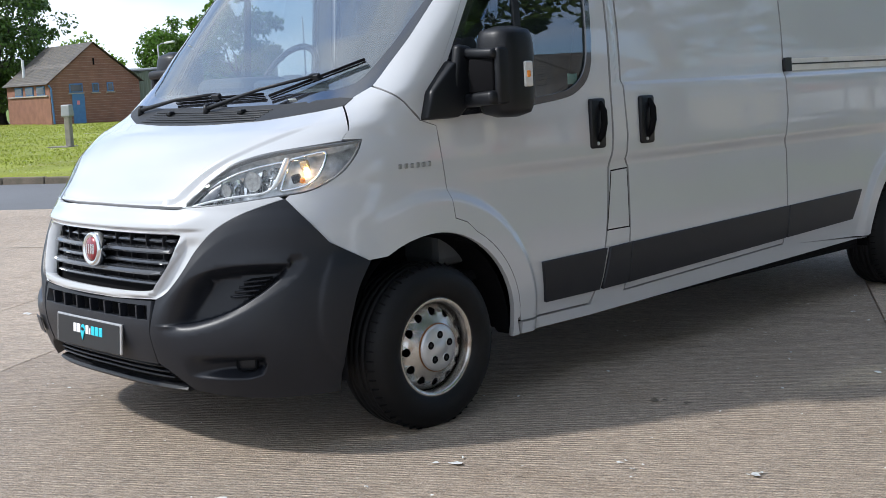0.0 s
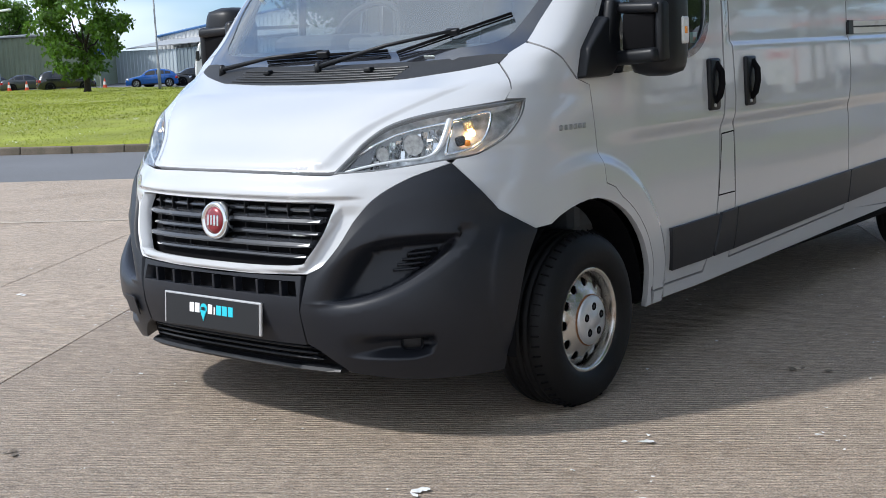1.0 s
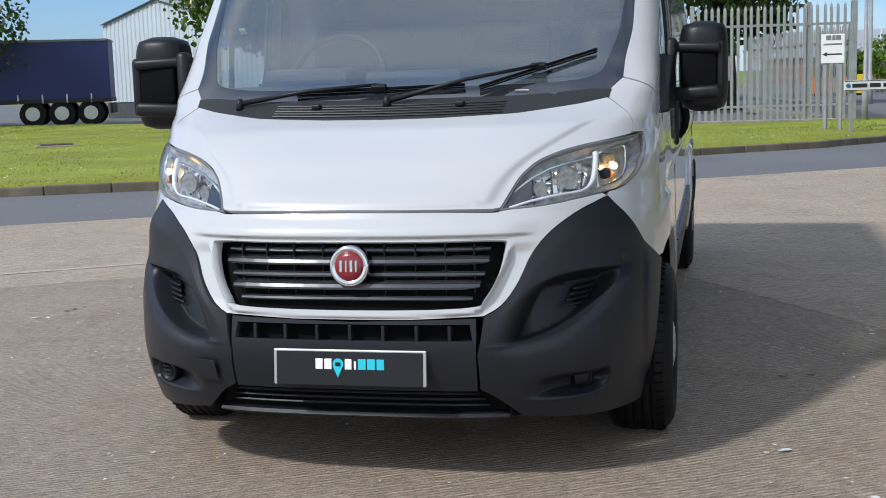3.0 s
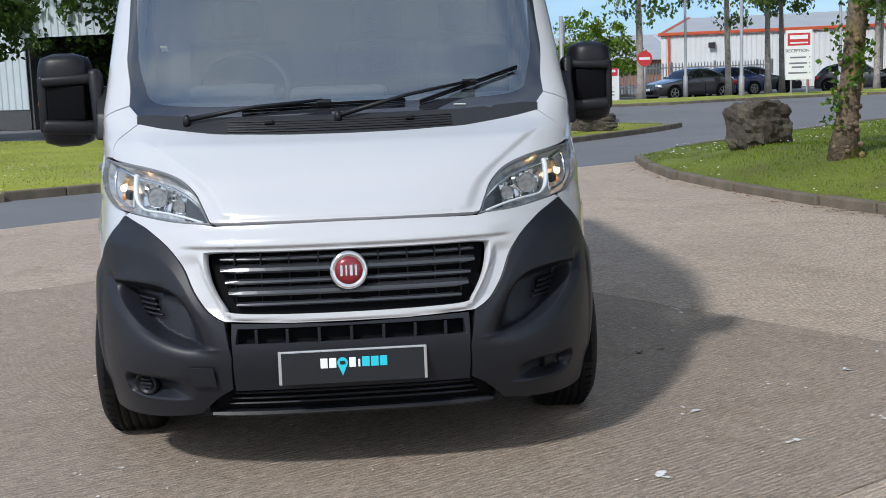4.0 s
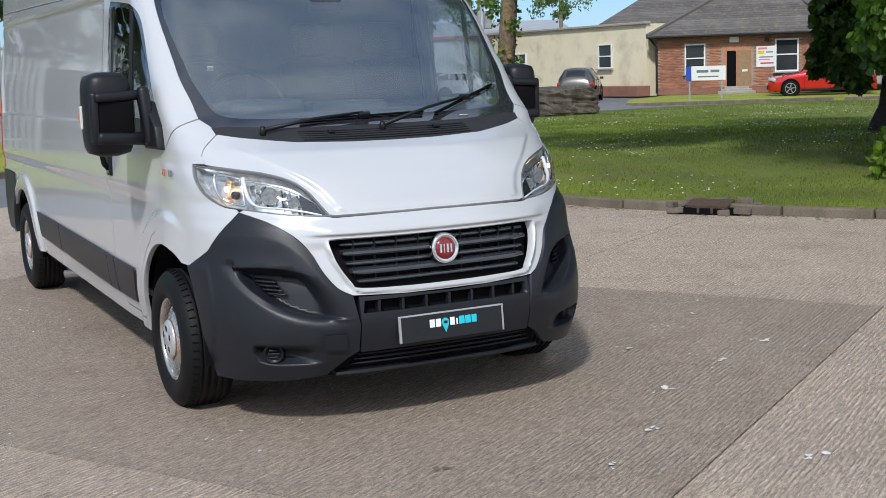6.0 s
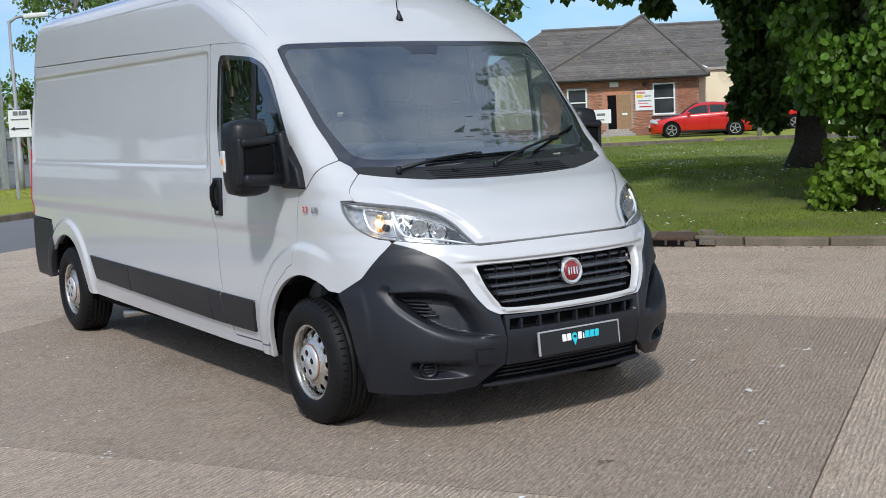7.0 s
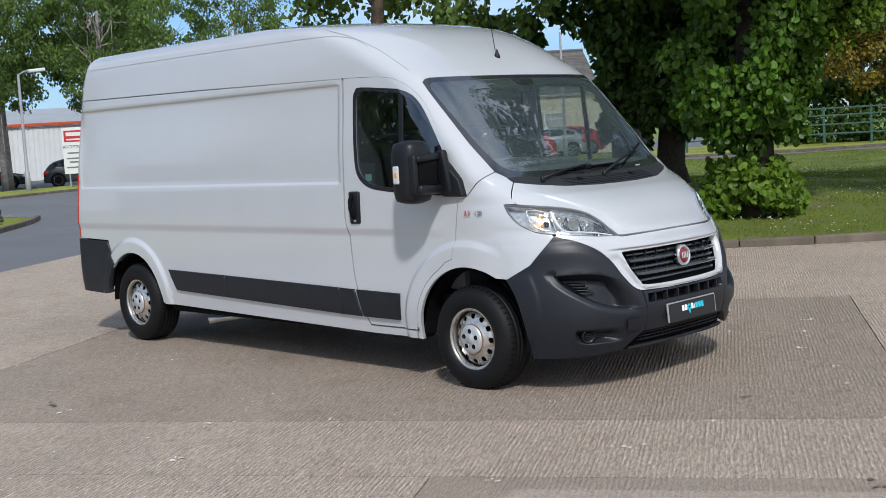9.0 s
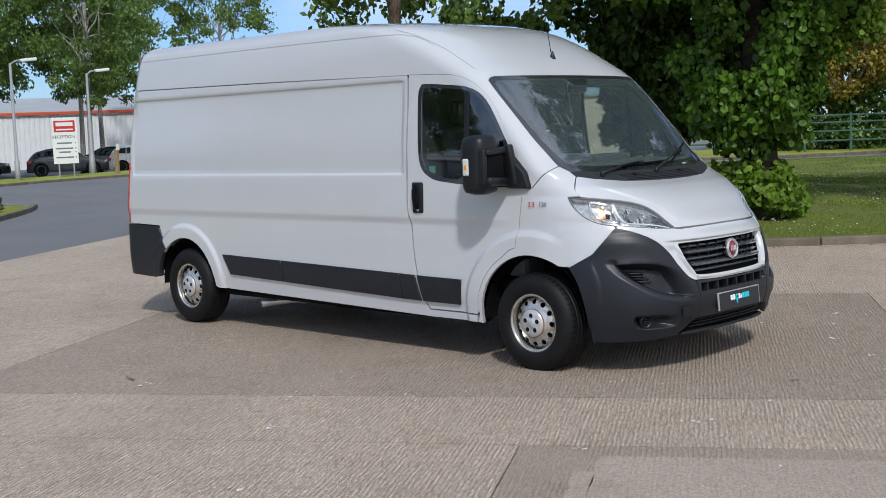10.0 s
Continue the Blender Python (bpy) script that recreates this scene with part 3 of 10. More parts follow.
def edge_gap_open(line, pts):
    """The distance from places to an open line."""
    line = np.array(line)
    best = np.full(len(pts), 1e9)
    for a, b in zip(line[:-1], line[1:]):
        d = b - a
        t = np.clip(((pts - a) @ d) / max(d @ d, 1e-12), 0, 1)
        best = np.minimum(best, np.hypot(*(pts - a - t[:, None] * d).T))
    return best


def beside(line, d):
    """A line moved sideways by d."""
    line = np.array(line)
    t = np.gradient(line, axis=0)
    t /= np.linalg.norm(t, axis=1, keepdims=True)
    return line + d * np.stack([t[:, 1], -t[:, 0]], 1)


def bumper_dip(x, z):
    flat = np.stack([x, z], -1)
    within = inside(POCKET, flat)
    low_gap = edge_gap_open(POCKET_LOW, flat)
    top_gap = edge_gap_open(POCKET_TOP, flat)
    grow = ease(0.44, 0.64, x)
    soft = 0.16 - 0.140 * ease(0.52, 0.70, x)
    wall = np.where(within, 0.018 + 0.080 * ease(0.0, 0.016, low_gap), 0.0)
    pocket = wall * ease(0.0, 1.0, top_gap / soft) * grow
    outer = ~within & (low_gap < top_gap + 0.002)
    pocket = pocket + np.where(outer, 0.018 * np.clip(1 - low_gap / 0.030, 0, 1), 0.0) * grow
    flare = -0.009 * ease(0.952, 0.964, x) * (1 - ease(0.70, 0.78, z)) * ease(0.26, 0.34, z)
    f = z - FOLD(x)
    fold = -0.007 * np.where(f > 0, np.maximum(0, 1 - f / 0.07), 1 - ease(0, 0.12, -f)) * ease(0.45, 0.55, x) * (1 - ease(0.93, 1.0, x))
    lo2 = FOOT(x)
    low = 0.060 * ease(0.56, 0.74, x) * ease(0.0, 0.014, z - lo2) * (1 - ease(0.0, 1.0, (z - 0.345) / 0.065)) * (x < 0.858)
    return pocket + fold + low + flare


def front_row(f, d, sx, x0, x1, n):
    """A guide line along a curve drawn on the bumper corner."""
    return [(sx * x, float(nose_at(z)) + float(arc_at(z)) * (1 - (1 - (x / float(width_at(z)))**float(power_at(z)))**(1 / float(power_at(z)))), z) for x in np.linspace(x0, x1, n) for z in (float(f(x)) + d,)]


BUMPER_EDGE = [(0.845, -0.57, 0.972), (0.963, -0.46, 0.802), (1.014, -0.305, 0.715)]
WHEEL_FRONT = bend([(1.014, -0.305, 0.715), (1.0, -0.365, 0.62), (0.99, -0.405, 0.50), (0.975, -0.43, 0.36), (0.96, -0.445, 0.222)], 4)
CORNER = BUMPER_EDGE[:-1] + WHEEL_FRONT + bend([(0.96, -0.445, 0.222), (0.85, -0.65, 0.226), (0.70, -0.76, 0.236), (0.56, -0.83, 0.256)], 4)[1:] + [(0.47, -0.88, 0.335), (0.438, -0.92, 0.36)] + [(0.425, -0.925, 0.48)] + CHEEK[::-1][:-1]
for sx, pts in ((1, CORNER), (-1, flip(CORNER))):
    guide = [[front_row(lambda q: z, 0.0, sx, x, x, 1)[0] for x, z in beside(POCKET_LOW, d)] for d in (-0.016, -0.010, -0.005, 0.0, 0.015, 0.030)]
    guide += [[front_row(lambda q: z, 0.0, sx, x, x, 1)[0] for x, z in beside(POCKET_TOP[1:16], d)] for d in (-0.020, -0.013, -0.006, 0.0)]
    guide += [[front_row(lambda q: z, 0.0, sx, x, x, 1)[0] for z in np.linspace(0.28, 0.76, 40)] for x in (0.952, 0.958, 0.964)]
    guide += [front_row(FOLD, d, sx, 0.48, 0.93, 44) for d in (-0.008, 0.0, 0.008)] + [front_row(FOOT, d, sx, 0.56, 0.856, 36) for d in (0.0, 0.007, 0.014)]
    panel("bumper_corner", pts, BUMPER, van, "textured dark grey plastic bumper corner", rows=guide, grid=0.013, off=0.006, thick=0.05, gap=0.0012, dip=bumper_dip, sunk=True)

# centre of the bumper: slot with fins, plate field, lower grille and lip
SLOT = [(-0.412, -0.94, 0.582), (0.412, -0.94, 0.582), (0.418, -0.94, 0.528), (-0.418, -0.94, 0.528)]
panel("bumper_centre", both_sides([(0, -0.95, 0.592), (0.425, -0.91, 0.603), (0.421, -0.92, 0.48), (0.432, -0.92, 0.352), (0, -0.95, 0.352)]), BUMPER, van, "dark grey plastic bumper centre", holes=[SLOT], grid=0.03, off=0.004, thick=0.05)
panel("slot_backing", both_sides([(0, -0.95, 0.60), (0.43, -0.92, 0.60), (0.44, -0.92, 0.50), (0, -0.95, 0.50)]), BLACK, van, off=-0.045, lip=False, gap=0)
for i in range(7):
    x = -0.345 + 0.115 * i
    p, nn = placed((x, -0.95, 0.555), -0.018)
    part("slot_fin", box((0.012, 0.035, 0.054), p, 0.002, 1), BUMPER, van)
panel("lower_backing", both_sides([(0, -0.93, 0.36), (0.47, -0.9, 0.36), (0.53, -0.85, 0.25), (0, -0.9, 0.25)]), BLACK, van, off=-0.03, lip=False, gap=0)
for gz, gh in ((0.335, 0.445), (0.312, 0.46), (0.289, 0.475)):
    grille_bar("lower_bar", gz, gh, -0.012, 0.02, 0.010, TRIM)
grille_bar("lip", 0.255, 0.545, 0.004, 0.05, 0.026, TRIM)

# pocket vents, lower lamps, towing cover
def in_bumper(sx, x, z, back):
    return placed(front_row(lambda q: z, 0.0, sx, x, x, 1)[0], -back)


for sx in (-1, 1):
    vent_edge = [in_bumper(sx, x, z, 0.0)[0] for x, z in ((0.768, 0.692), (0.79, 0.702), (0.852, 0.704), (0.858, 0.68), (0.838, 0.645), (0.80, 0.634), (0.772, 0.646))]
    panel("vent_inset", [tuple(p) for p in vent_edge], BLACK, van, "black vent inset of the bumper", off=-0.080, lip=False, gap=0, grid=0.02)
    for i in range(4):
        z = 0.690 - 0.019 * i
        x1 = 0.850 - 0.012 * i
        pts = [in_bumper(sx, x1 - 0.082 * k / 5, z - 0.004 * k / 5, 0.073)[0] for k in range(6)]
        part("pocket_vent", tube(pts, 0.005, 6), BUMPER, van, shade=True)
    p, way = in_bumper(sx, 0.785, 0.352, 0.026)
    if sx < 0:
        lamp = part("fog_lamp", lathe([(0.0005, -0.006), (0.030, -0.002), (0.036, 0.010), (0.043, 0.014), (0.047, 0.004), (0.048, -0.05)], 28, "z"), TRIM, van, "round black lower lamp unit in the bumper", True)
        lamp.matrix_basis = look(p, p - way - Vector((0, -0.6, 0)))
        for k in (-1, 0, 1):
            part("lamp_rib", box((0.05 - 0.012 * abs(k), 0.006, 0.010), (0, 0.016 * k, 0.004), 0.001, 1), BUMPER, lamp)
    else:
        part("blanking_cover", box((0.08, 0.012, 0.06), p - way * 0.02, 0.02, 3, (0, 0, 38)), TRIM, van)
panel("towing_cover", [(-0.565, -0.85, 0.447), (-0.475, -0.88, 0.447), (-0.475, -0.88, 0.373), (-0.565, -0.85, 0.373)], BUMPER, van, off=0.0075, thick=0.004, grid=0.02, dip=lambda x, z: -0.014 * np.ones_like(x))

# number plate holder: plain strokes and a pin stand in for the dealer's mark
plate_p = Vector((0, -0.972, 0.438))
plate_m = Matrix.Translation(plate_p) @ pose(0, 0, 0, -5, 0, 0)


def on_plate(bm):
    bmesh.ops.transform(bm, matrix=plate_m, verts=bm.verts)
    return bm


plate = part("plate", on_plate(box((0.535, 0.012, 0.122), (0, 0, 0), 0.004, 2)), SILVER, van, "black dealer plate in a silver frame")
part("plate_face", on_plate(box((0.512, 0.004, 0.114), (0, -0.0062, -0.0035), 0.001, 1)), PLATE_BLACK, plate)
for i, (x, w, c) in enumerate(((-0.104, 0.026, 0), (-0.073, 0.026, 0), (-0.002, 0.024, 0), (0.022, 0.008, 0), (0.046, 0.028, 1), (0.078, 0.028, 1), (0.110, 0.026, 1))):
    h = 0.036 if i != 3 else 0.028
    part("plate_mark", on_plate(box((w, 0.003, h), (x, -0.0085, 0.012 - (0.036 - h) / 2), 0.0012, 1)), PLATE_CYAN if c else PLATE_WHITE, plate)
pin = lathe([(0.0005, 0), (0.019, 0.0), (0.019, 0.003), (0.0005, 0.003)], 24, "y", (-0.038, -0.0085, 0.012))
part("pin", on_plate(merge(pin, prism([(-0.055, 0.004), (-0.038, -0.034), (-0.021, 0.004)], 0.003, Matrix.Translation((0, -0.0115, 0))))), PLATE_CYAN, plate)
part("pin_car", on_plate(box((0.018, 0.003, 0.012), (-0.038, -0.0122, 0.012), 0.002, 1)), PLATE_BLACK, plate)


# headlamps: bright housing, reflectors, a hooked light guide, an indicator bay with a lit bulb, a clear lens
def headlamp(sx):
    ring = LAMP_TOP + LAMP_END[1:] + LAMP_FOOT[1:-1]
    ring = ring if sx > 0 else flip(ring)
    lens = panel("headlamp", ring, LENS, van, "clear headlamp with bright reflectors and a lit side bulb", grid=0.03, off=0.003, lip=False)
    panel("lamp_rim", ring, LAMP_EDGE, lens, frame_width=0.0048, off=0.001, thick=0.02, grid=0.02)
    panel("lamp_tray", ring, LAMP_TRAY, lens, off=-0.060, thick=-0.058, gap=0.004, grid=0.03)

    def at(x, y, z, d):
        return placed((sx * x, y, z), d)[0]

    def along(f, d):
        """A place in the lamp: f runs from the inner tip to the outer end, at mid height plus d."""
        x = 0.50 + 0.42 * f
        mid = float(LAMP_MID(x))
        return x, float(LAMP_Y(x)), mid + d
    panel("lamp_wedge", [(sx * x, y, z) for x, y, z in ((0.50, -0.78, 0.957), (0.545, -0.735, 1.010), (0.60, -0.69, 1.06), (0.595, -0.70, 1.02), (0.585, -0.72, 0.972))], FRIT, lens, off=-0.018, lip=False, gap=0)
    aim = Vector((sx * 0.34, -1, -0.02)).normalized()
    for f, d, r in ((0.52, 0.004, 0.040), (0.30, -0.004, 0.026)):
        c = at(*along(f, d), -0.036)
        bowl = part("reflector", lathe([(r * 1.02, 0.018), (r, 0.022), (r * 0.80, 0.004), (r * 0.55, -0.014), (r * 0.30, -0.026), (0.0005, -0.034)], 9), BOWL, lens, "bright faceted reflector bowl", False)
        bowl.matrix_basis = look(c, c - aim)
        part("bulb_cap", lathe([(0.0005, 0.010), (0.007, 0.008), (0.010, -0.018)], 16), SILVER, bowl, shade=True)
    for k in range(7):
        a, b = at(*along(0.16 + 0.075 * k, -0.030 - 0.003 * k), -0.048), at(*along(0.20 + 0.075 * k, 0.030 + 0.004 * k), -0.048)
        part("reflector_rib", tube([a, a.lerp(b, 0.5), b], 0.005, 6), FRIT if k % 2 else REFLECTOR, lens, shade=True)
    shards = bmesh.new()
    rng = np.random.default_rng(7)
    for i in range(12):
        for j in range(3):
            f = 0.14 + 0.047 * i
            o = at(*along(f + 0.012 * j, (j - 1) * (0.012 + 0.026 * f)), -0.050)
            tilt = Vector((sx * 0.34 + rng.normal(0, 0.32), -1.0, rng.normal(0.0, 0.38))).normalized()
            e1 = Vector((0, 0, 1)).cross(tilt).normalized()
            e2 = tilt.cross(e1)
            w, h = 0.010, 0.009 + 0.016 * f
            shards.faces.new([shards.verts.new(o + e1 * (a * w) + e2 * (b * h)) for a, b in ((-1, -1), (1, -0.8), (0.9, 1), (-1.1, 0.9))])
    tagged(part("reflector_facets", shards, REFLECTOR, lens), kind="stuff")
    # broad light guide: along the foot, then up at the bay
    guide = [along(0.04, -0.012), along(0.20, -0.032), along(0.40, -0.048), along(0.56, -0.056), along(0.64, -0.050), along(0.69, -0.020), along(0.735, 0.040), along(0.745, 0.056)]
    guide = [at(*g, -0.014) for g in guide]
    part("light_guide", tube(bend(guide, 3), 0.008, 8, radii=[0.005 + 0.006 * smooth(10, 16, i) for i in range(22)]), DRL, lens, "clear white light guide", True)
    part("inner_bezel", tube([at(*along(f, 0.30 * f * (1.1 - f) * 0.20 + 0.012 + 0.028 * f), -0.016) for f in (0.10, 0.25, 0.4, 0.55, 0.7, 0.85)], 0.005, 8), CHROME, lens, shade=True)
    # indicator bay: rounded chrome frame, a box coloured as if bulb-lit, a dark box, lit bulb
    corners = [along(0.76, 0.052), along(0.90, 0.056), along(0.935, 0.040), along(0.90, -0.030), along(0.84, -0.060), along(0.72, -0.062), along(0.71, -0.050), along(0.76, 0.052)]
    part("bay_frame", tube(bend([at(*c, -0.016) for c in corners], 3), 0.006, 8), CHROME, lens, "chrome frame round the indicator", True)
    for f, d, m in ((0.835, 0.030, BAY_GLOW), (0.79, -0.022, COWL)):
        part("bay_box", box((0.035, 0.03, 0.034), at(*along(f, d), -0.034), 0.007, 2, (0, sx * -14, sx * 48)), m, lens)
    c = at(*along(0.845, -0.006), -0.024)
    part("side_bulb", lathe([(0.0005, 0.012), (0.009, 0.009), (0.012, 0.0), (0.009, -0.009), (0.0005, -0.012)], 14, "z", c), LIT_BULB, lens, "glowing warm side bulb", True)
    part("amber_bulb", lathe([(0.0005, 0.012), (0.010, 0.008), (0.012, -0.008), (0.0005, -0.012)], 14, "z", at(*along(0.82, -0.038), -0.026)), AMBER, lens, shade=True)
    return lens


LAMP_MID = curve_of((0.485, 0.575, 0.655, 0.78, 0.86, 0.92), (0.952, 1.008, 1.038, 1.063, 1.082, 1.11))
LAMP_Y = curve_of((0.485, 0.575, 0.655, 0.78, 0.86, 0.92), (-0.79, -0.72, -0.67, -0.57, -0.46, -0.34))
headlamp(1), headlamp(-1)

# front wings
DOOR_FRONT = [(1.0, 0.135, 0.835), (1.0, 0.125, 0.90), (1.0, 0.115, 1.0), (1.0, 0.085, 1.21)]
MIRROR_FOOT = (0.99, 0.0, 1.237)
WING = [(0.945, -0.262, 1.178)] + LAMP_END[1:-1] + BUMPER_EDGE + arch(WHEEL_F, 0.455, 121, -6, 18) + [(1.0, 0.52, SILL), (1.0, 0.50, 0.36)] + arch(WHEEL_F, 0.495, 4, 62, 9) + [(1.0, 0.20, 0.812)] + DOOR_FRONT + [MIRROR_FOOT, (0.94, -0.06, 1.31), (0.90, -0.137, 1.378), (0.862, -0.257, 1.313), (0.895, -0.29, 1.215), (0.905, -0.33, 1.18)]
FLARE = [arch((0.03, 0.335), rad, 8, 170, 34) for rad in (0.575, 0.593, 0.611, 0.630)]
for side, pts in (("left", WING), ("right", flip(WING))):
    panel("front_wing", pts, WHITE_PAINT, van, gap=0.0022, grid=0.028, rows=[g if side == "left" else flip(g) for g in FLARE])

# roof with header, screen pillars and roof sides, as one pressing
DOOR_TOP = bend([(0.985, 0.02, 1.262), (0.975, 0.10, 1.40), (0.97, 0.20, 1.56), (0.967, 0.33, 1.78), (0.965, 0.46, 1.92), (0.962, 0.62, 2.01), (0.96, 0.80, 2.045), (0.96, 1.17, 2.062)], 4)
SCREEN_EDGE = bend([(0.905, -0.125, 1.385), (0.905, 0.05, 1.56), (0.897, 0.26, 1.78), (0.885, 0.46, 1.985)], 4)
SCREEN_TOP = [(0.868, 0.462, 2.006), (0.84, 0.452, 2.014), (0.6, 0.41, 2.018), (0.3, 0.39, 2.020), (0, 0.385, 2.022)]
panel("roof", both_sides([(0, 2.1, 2.497), (0.8, 3.0, 2.497)] + [(0.93, float(tail_at(z)) - 0.10, z) for z in np.linspace(2.497, 2.125, 9)] + [(0.955, 3.0, 2.100)] + DOOR_TOP[::-1] + [(0.988, 0.004, 1.241), (0.941, -0.058, 1.312), (0.902, -0.134, 1.380)] + SCREEN_EDGE[1:] + SCREEN_TOP), WHITE_PAINT, van, "white high roof with screen pillars", grid=0.05, gap=0.0012)


def roof_end(sx):
    """The rounded rear edge of a roof side, turned in behind."""
    zs, ks = np.linspace(2.120, 2.497, 26), np.linspace(0.115, 0.0, 16)
    q = np.array([[sx * abs(to_flat((0.93, float(tail_at(z)) - k, z))[0]) for k in ks] for z in zs])
    z2 = np.repeat(zs[:, None], len(ks), 1)
    p, nn = on_form(q, z2), form_normals(q, z2)
    p, nn = p - nn * 0.0009, nn.copy()
    p = np.concatenate([p, p[:, -1:] - np.array([sx * 0.05, -0.004, 0.0])], 1)
    nn = np.concatenate([nn, np.repeat(np.array([[[0.0, 1.0, 0.0]]]), len(zs), 0)], 1)
    m = len(ks) + 1
    faces = []
    for i in range(len(zs) - 1):
        for j in range(m - 1):
            f = (i * m + j, i * m + j + 1, (i + 1) * m + j + 1, (i + 1) * m + j)
            faces.append(f if sx > 0 else f[::-1])
    me = bpy.data.meshes.new("roof_end")
    me.from_pydata([tuple(c) for c in p.reshape(-1, 3)], [], faces)
    me.update()
    ob = link("roof_end", me, WHITE_PAINT, van, "", True)
    me.normals_split_custom_set_from_vertices([tuple(c) for c in nn.reshape(-1, 3)])
    return ob


roof_end(1), roof_end(-1)
for sx in (1, -1):
    seam = [placed((sx * 0.957, y, z), -0.0028)[0] for y, z in [(1.19 + 0.15 * i, 2.062 + (2.100 - 2.062) * 0.15 * i / 1.81) for i in range(13)] + [(3.0 + 0.18 * i, 2.100 + 0.0243 * i / 10) for i in range(1, 11)]]
    part("roof_seam", tube(seam, 0.0042, 6), SEAM_CREASE, van, "grey sealed roof joint")
bm = bmesh.new()
rows = []
for i in range(25):
    f = i / 24
    y = 2.0 + 2.7 * f
    row = []
    for j in range(13):
        x = -0.86 + 1.72 * j / 12
        back = ease(0.93, 1.0, f)
        yy = y - 0.52 + (abs(x) / 0.86)**3 * 0.75 * (1 - f) + 0.52 * f * (1 if f < 1 else 0)
        row.append(bm.verts.new((x, min(yy, 4.7), 2.484 + 0.008 * ease(0.0, 0.06, f) * (1 - abs(x / 0.86)**8) + 0.048 * (1 - (x / 0.86)**2) * (1 - back) * ease(0.0, 0.25, f))))
    rows.append(row)
for a, b in zip(rows, rows[1:]):
    for j in range(12):
        bm.faces.new((a[j], a[j + 1], b[j + 1], b[j]))
part("roof_skin", bm, WHITE_PAINT, van, shade=True)

# fold line along each roof side, sweeping down to the screen corner; grey strips paint the creases' shade
for sx in (1, -1):
    fold = bend([(0.93, 4.72, 2.385), (0.93, 3.0, 2.385), (0.93, 1.50, 2.375), (0.935, 1.20, 2.355), (0.94, 1.06, 2.32), (0.94, 0.95, 2.265)], 5)
    pts = [(sx * x, y, z) for x, y, z in fold] + [(sx * x, y - 0.004, z - 0.006) for x, y, z in fold[::-1]]
    panel("roof_fold", pts, SEAM_CREASE, van, off=0.0012, thick=0.002, gap=0, grid=0.03)
    crease = [placed((sx * x, y, z), 0.0005)[0] for x, y, z in bend([(0.86, 1.42, 2.42), (0.87, 1.15, 2.345), (0.875, 0.90, 2.245), (0.88, 0.72, 2.15), (0.88, 0.58, 2.07)], 5)]
    part("roof_crease", tube(crease, 0.0018, 5), SEAM_CREASE, van)

# roof aerial
aerial = part("aerial", lathe([(0.0005, 0.055), (0.006, 0.05), (0.012, 0.03), (0.022, 0.006), (0.024, -0.01)], 16, "z", (0, 0.585, 2.16)), TRIM, van, "black whip aerial on the roof", True)
part("whip", tube([(0, 0.60, 2.205), (0, 0.635, 2.42), (0, 0.67, 2.62)], 0.003, 6), BLACK, aerial)

# windscreen, its dark border, scuttle
GLASS = [(0, -0.235, 1.338), (0.45, -0.23, 1.338), (0.74, -0.20, 1.352), (0.86, -0.15, 1.395), (0.895, -0.02, 1.52), (0.893, 0.26, 1.80), (0.872, 0.44, 1.985), (0.82, 0.43, 2.0), (0, 0.36, 2.006)]
windscreen = panel("windscreen", both_sides(GLASS), SCREEN, van, "tinted windscreen with a dark printed border", grid=0.06, off=-0.004, lip=False)
EDGE_BAND = [(0, -0.36, 1.282), (0.45, -0.32, 1.288), (0.74, -0.27, 1.300), (0.866, -0.225, 1.330), (0.886, -0.165, 1.360)] + SCREEN_EDGE + SCREEN_TOP
VIEW = bend([(0, -0.20, 1.362), (0.55, -0.19, 1.366), (0.80, -0.150, 1.392), (0.872, -0.070, 1.470), (0.880, 0.10, 1.64), (0.876, 0.30, 1.84), (0.860, 0.42, 1.968), (0.72, 0.39, 1.988), (0, 0.355, 1.995)], 4)
panel("screen_border", both_sides(EDGE_BAND), FRIT, windscreen, "black printed screen border", holes=[both_sides(VIEW)], grid=0.05, off=-0.001, thick=0.008, gap=0.001)
panel("sensor_field", both_sides([(0, 0.30, 1.945), (0.085, 0.30, 1.945), (0.13, 0.355, 1.992), (0, 0.355, 1.992)]), FRIT, windscreen, off=-0.001, thick=0.004, gap=0)
cowl = panel("scuttle", both_sides([(0, -0.42, 1.246), (0.2, -0.40, 1.248), (0.45, -0.36, 1.258), (0.72, -0.30, 1.286), (0.855, -0.250, 1.306), (0.866, -0.205, 1.336), (0.80, -0.22, 1.340), (0.5, -0.27, 1.322), (0, -0.30, 1.318)]), COWL, van, "dark plastic scuttle with vent slots", grid=0.04, off=0.002)
for i in range(5):
    z = 1.258 + 0.009 * i
    pts = [placed((x, float(nose_at(z)) + 0.02 * x * x, z + 0.022 * abs(x)**2), 0.005)[0] for x in np.linspace(-0.46, 0.46, 13)]
    part("scuttle_rib", tube(pts, 0.003, 5), TRIM, cowl)


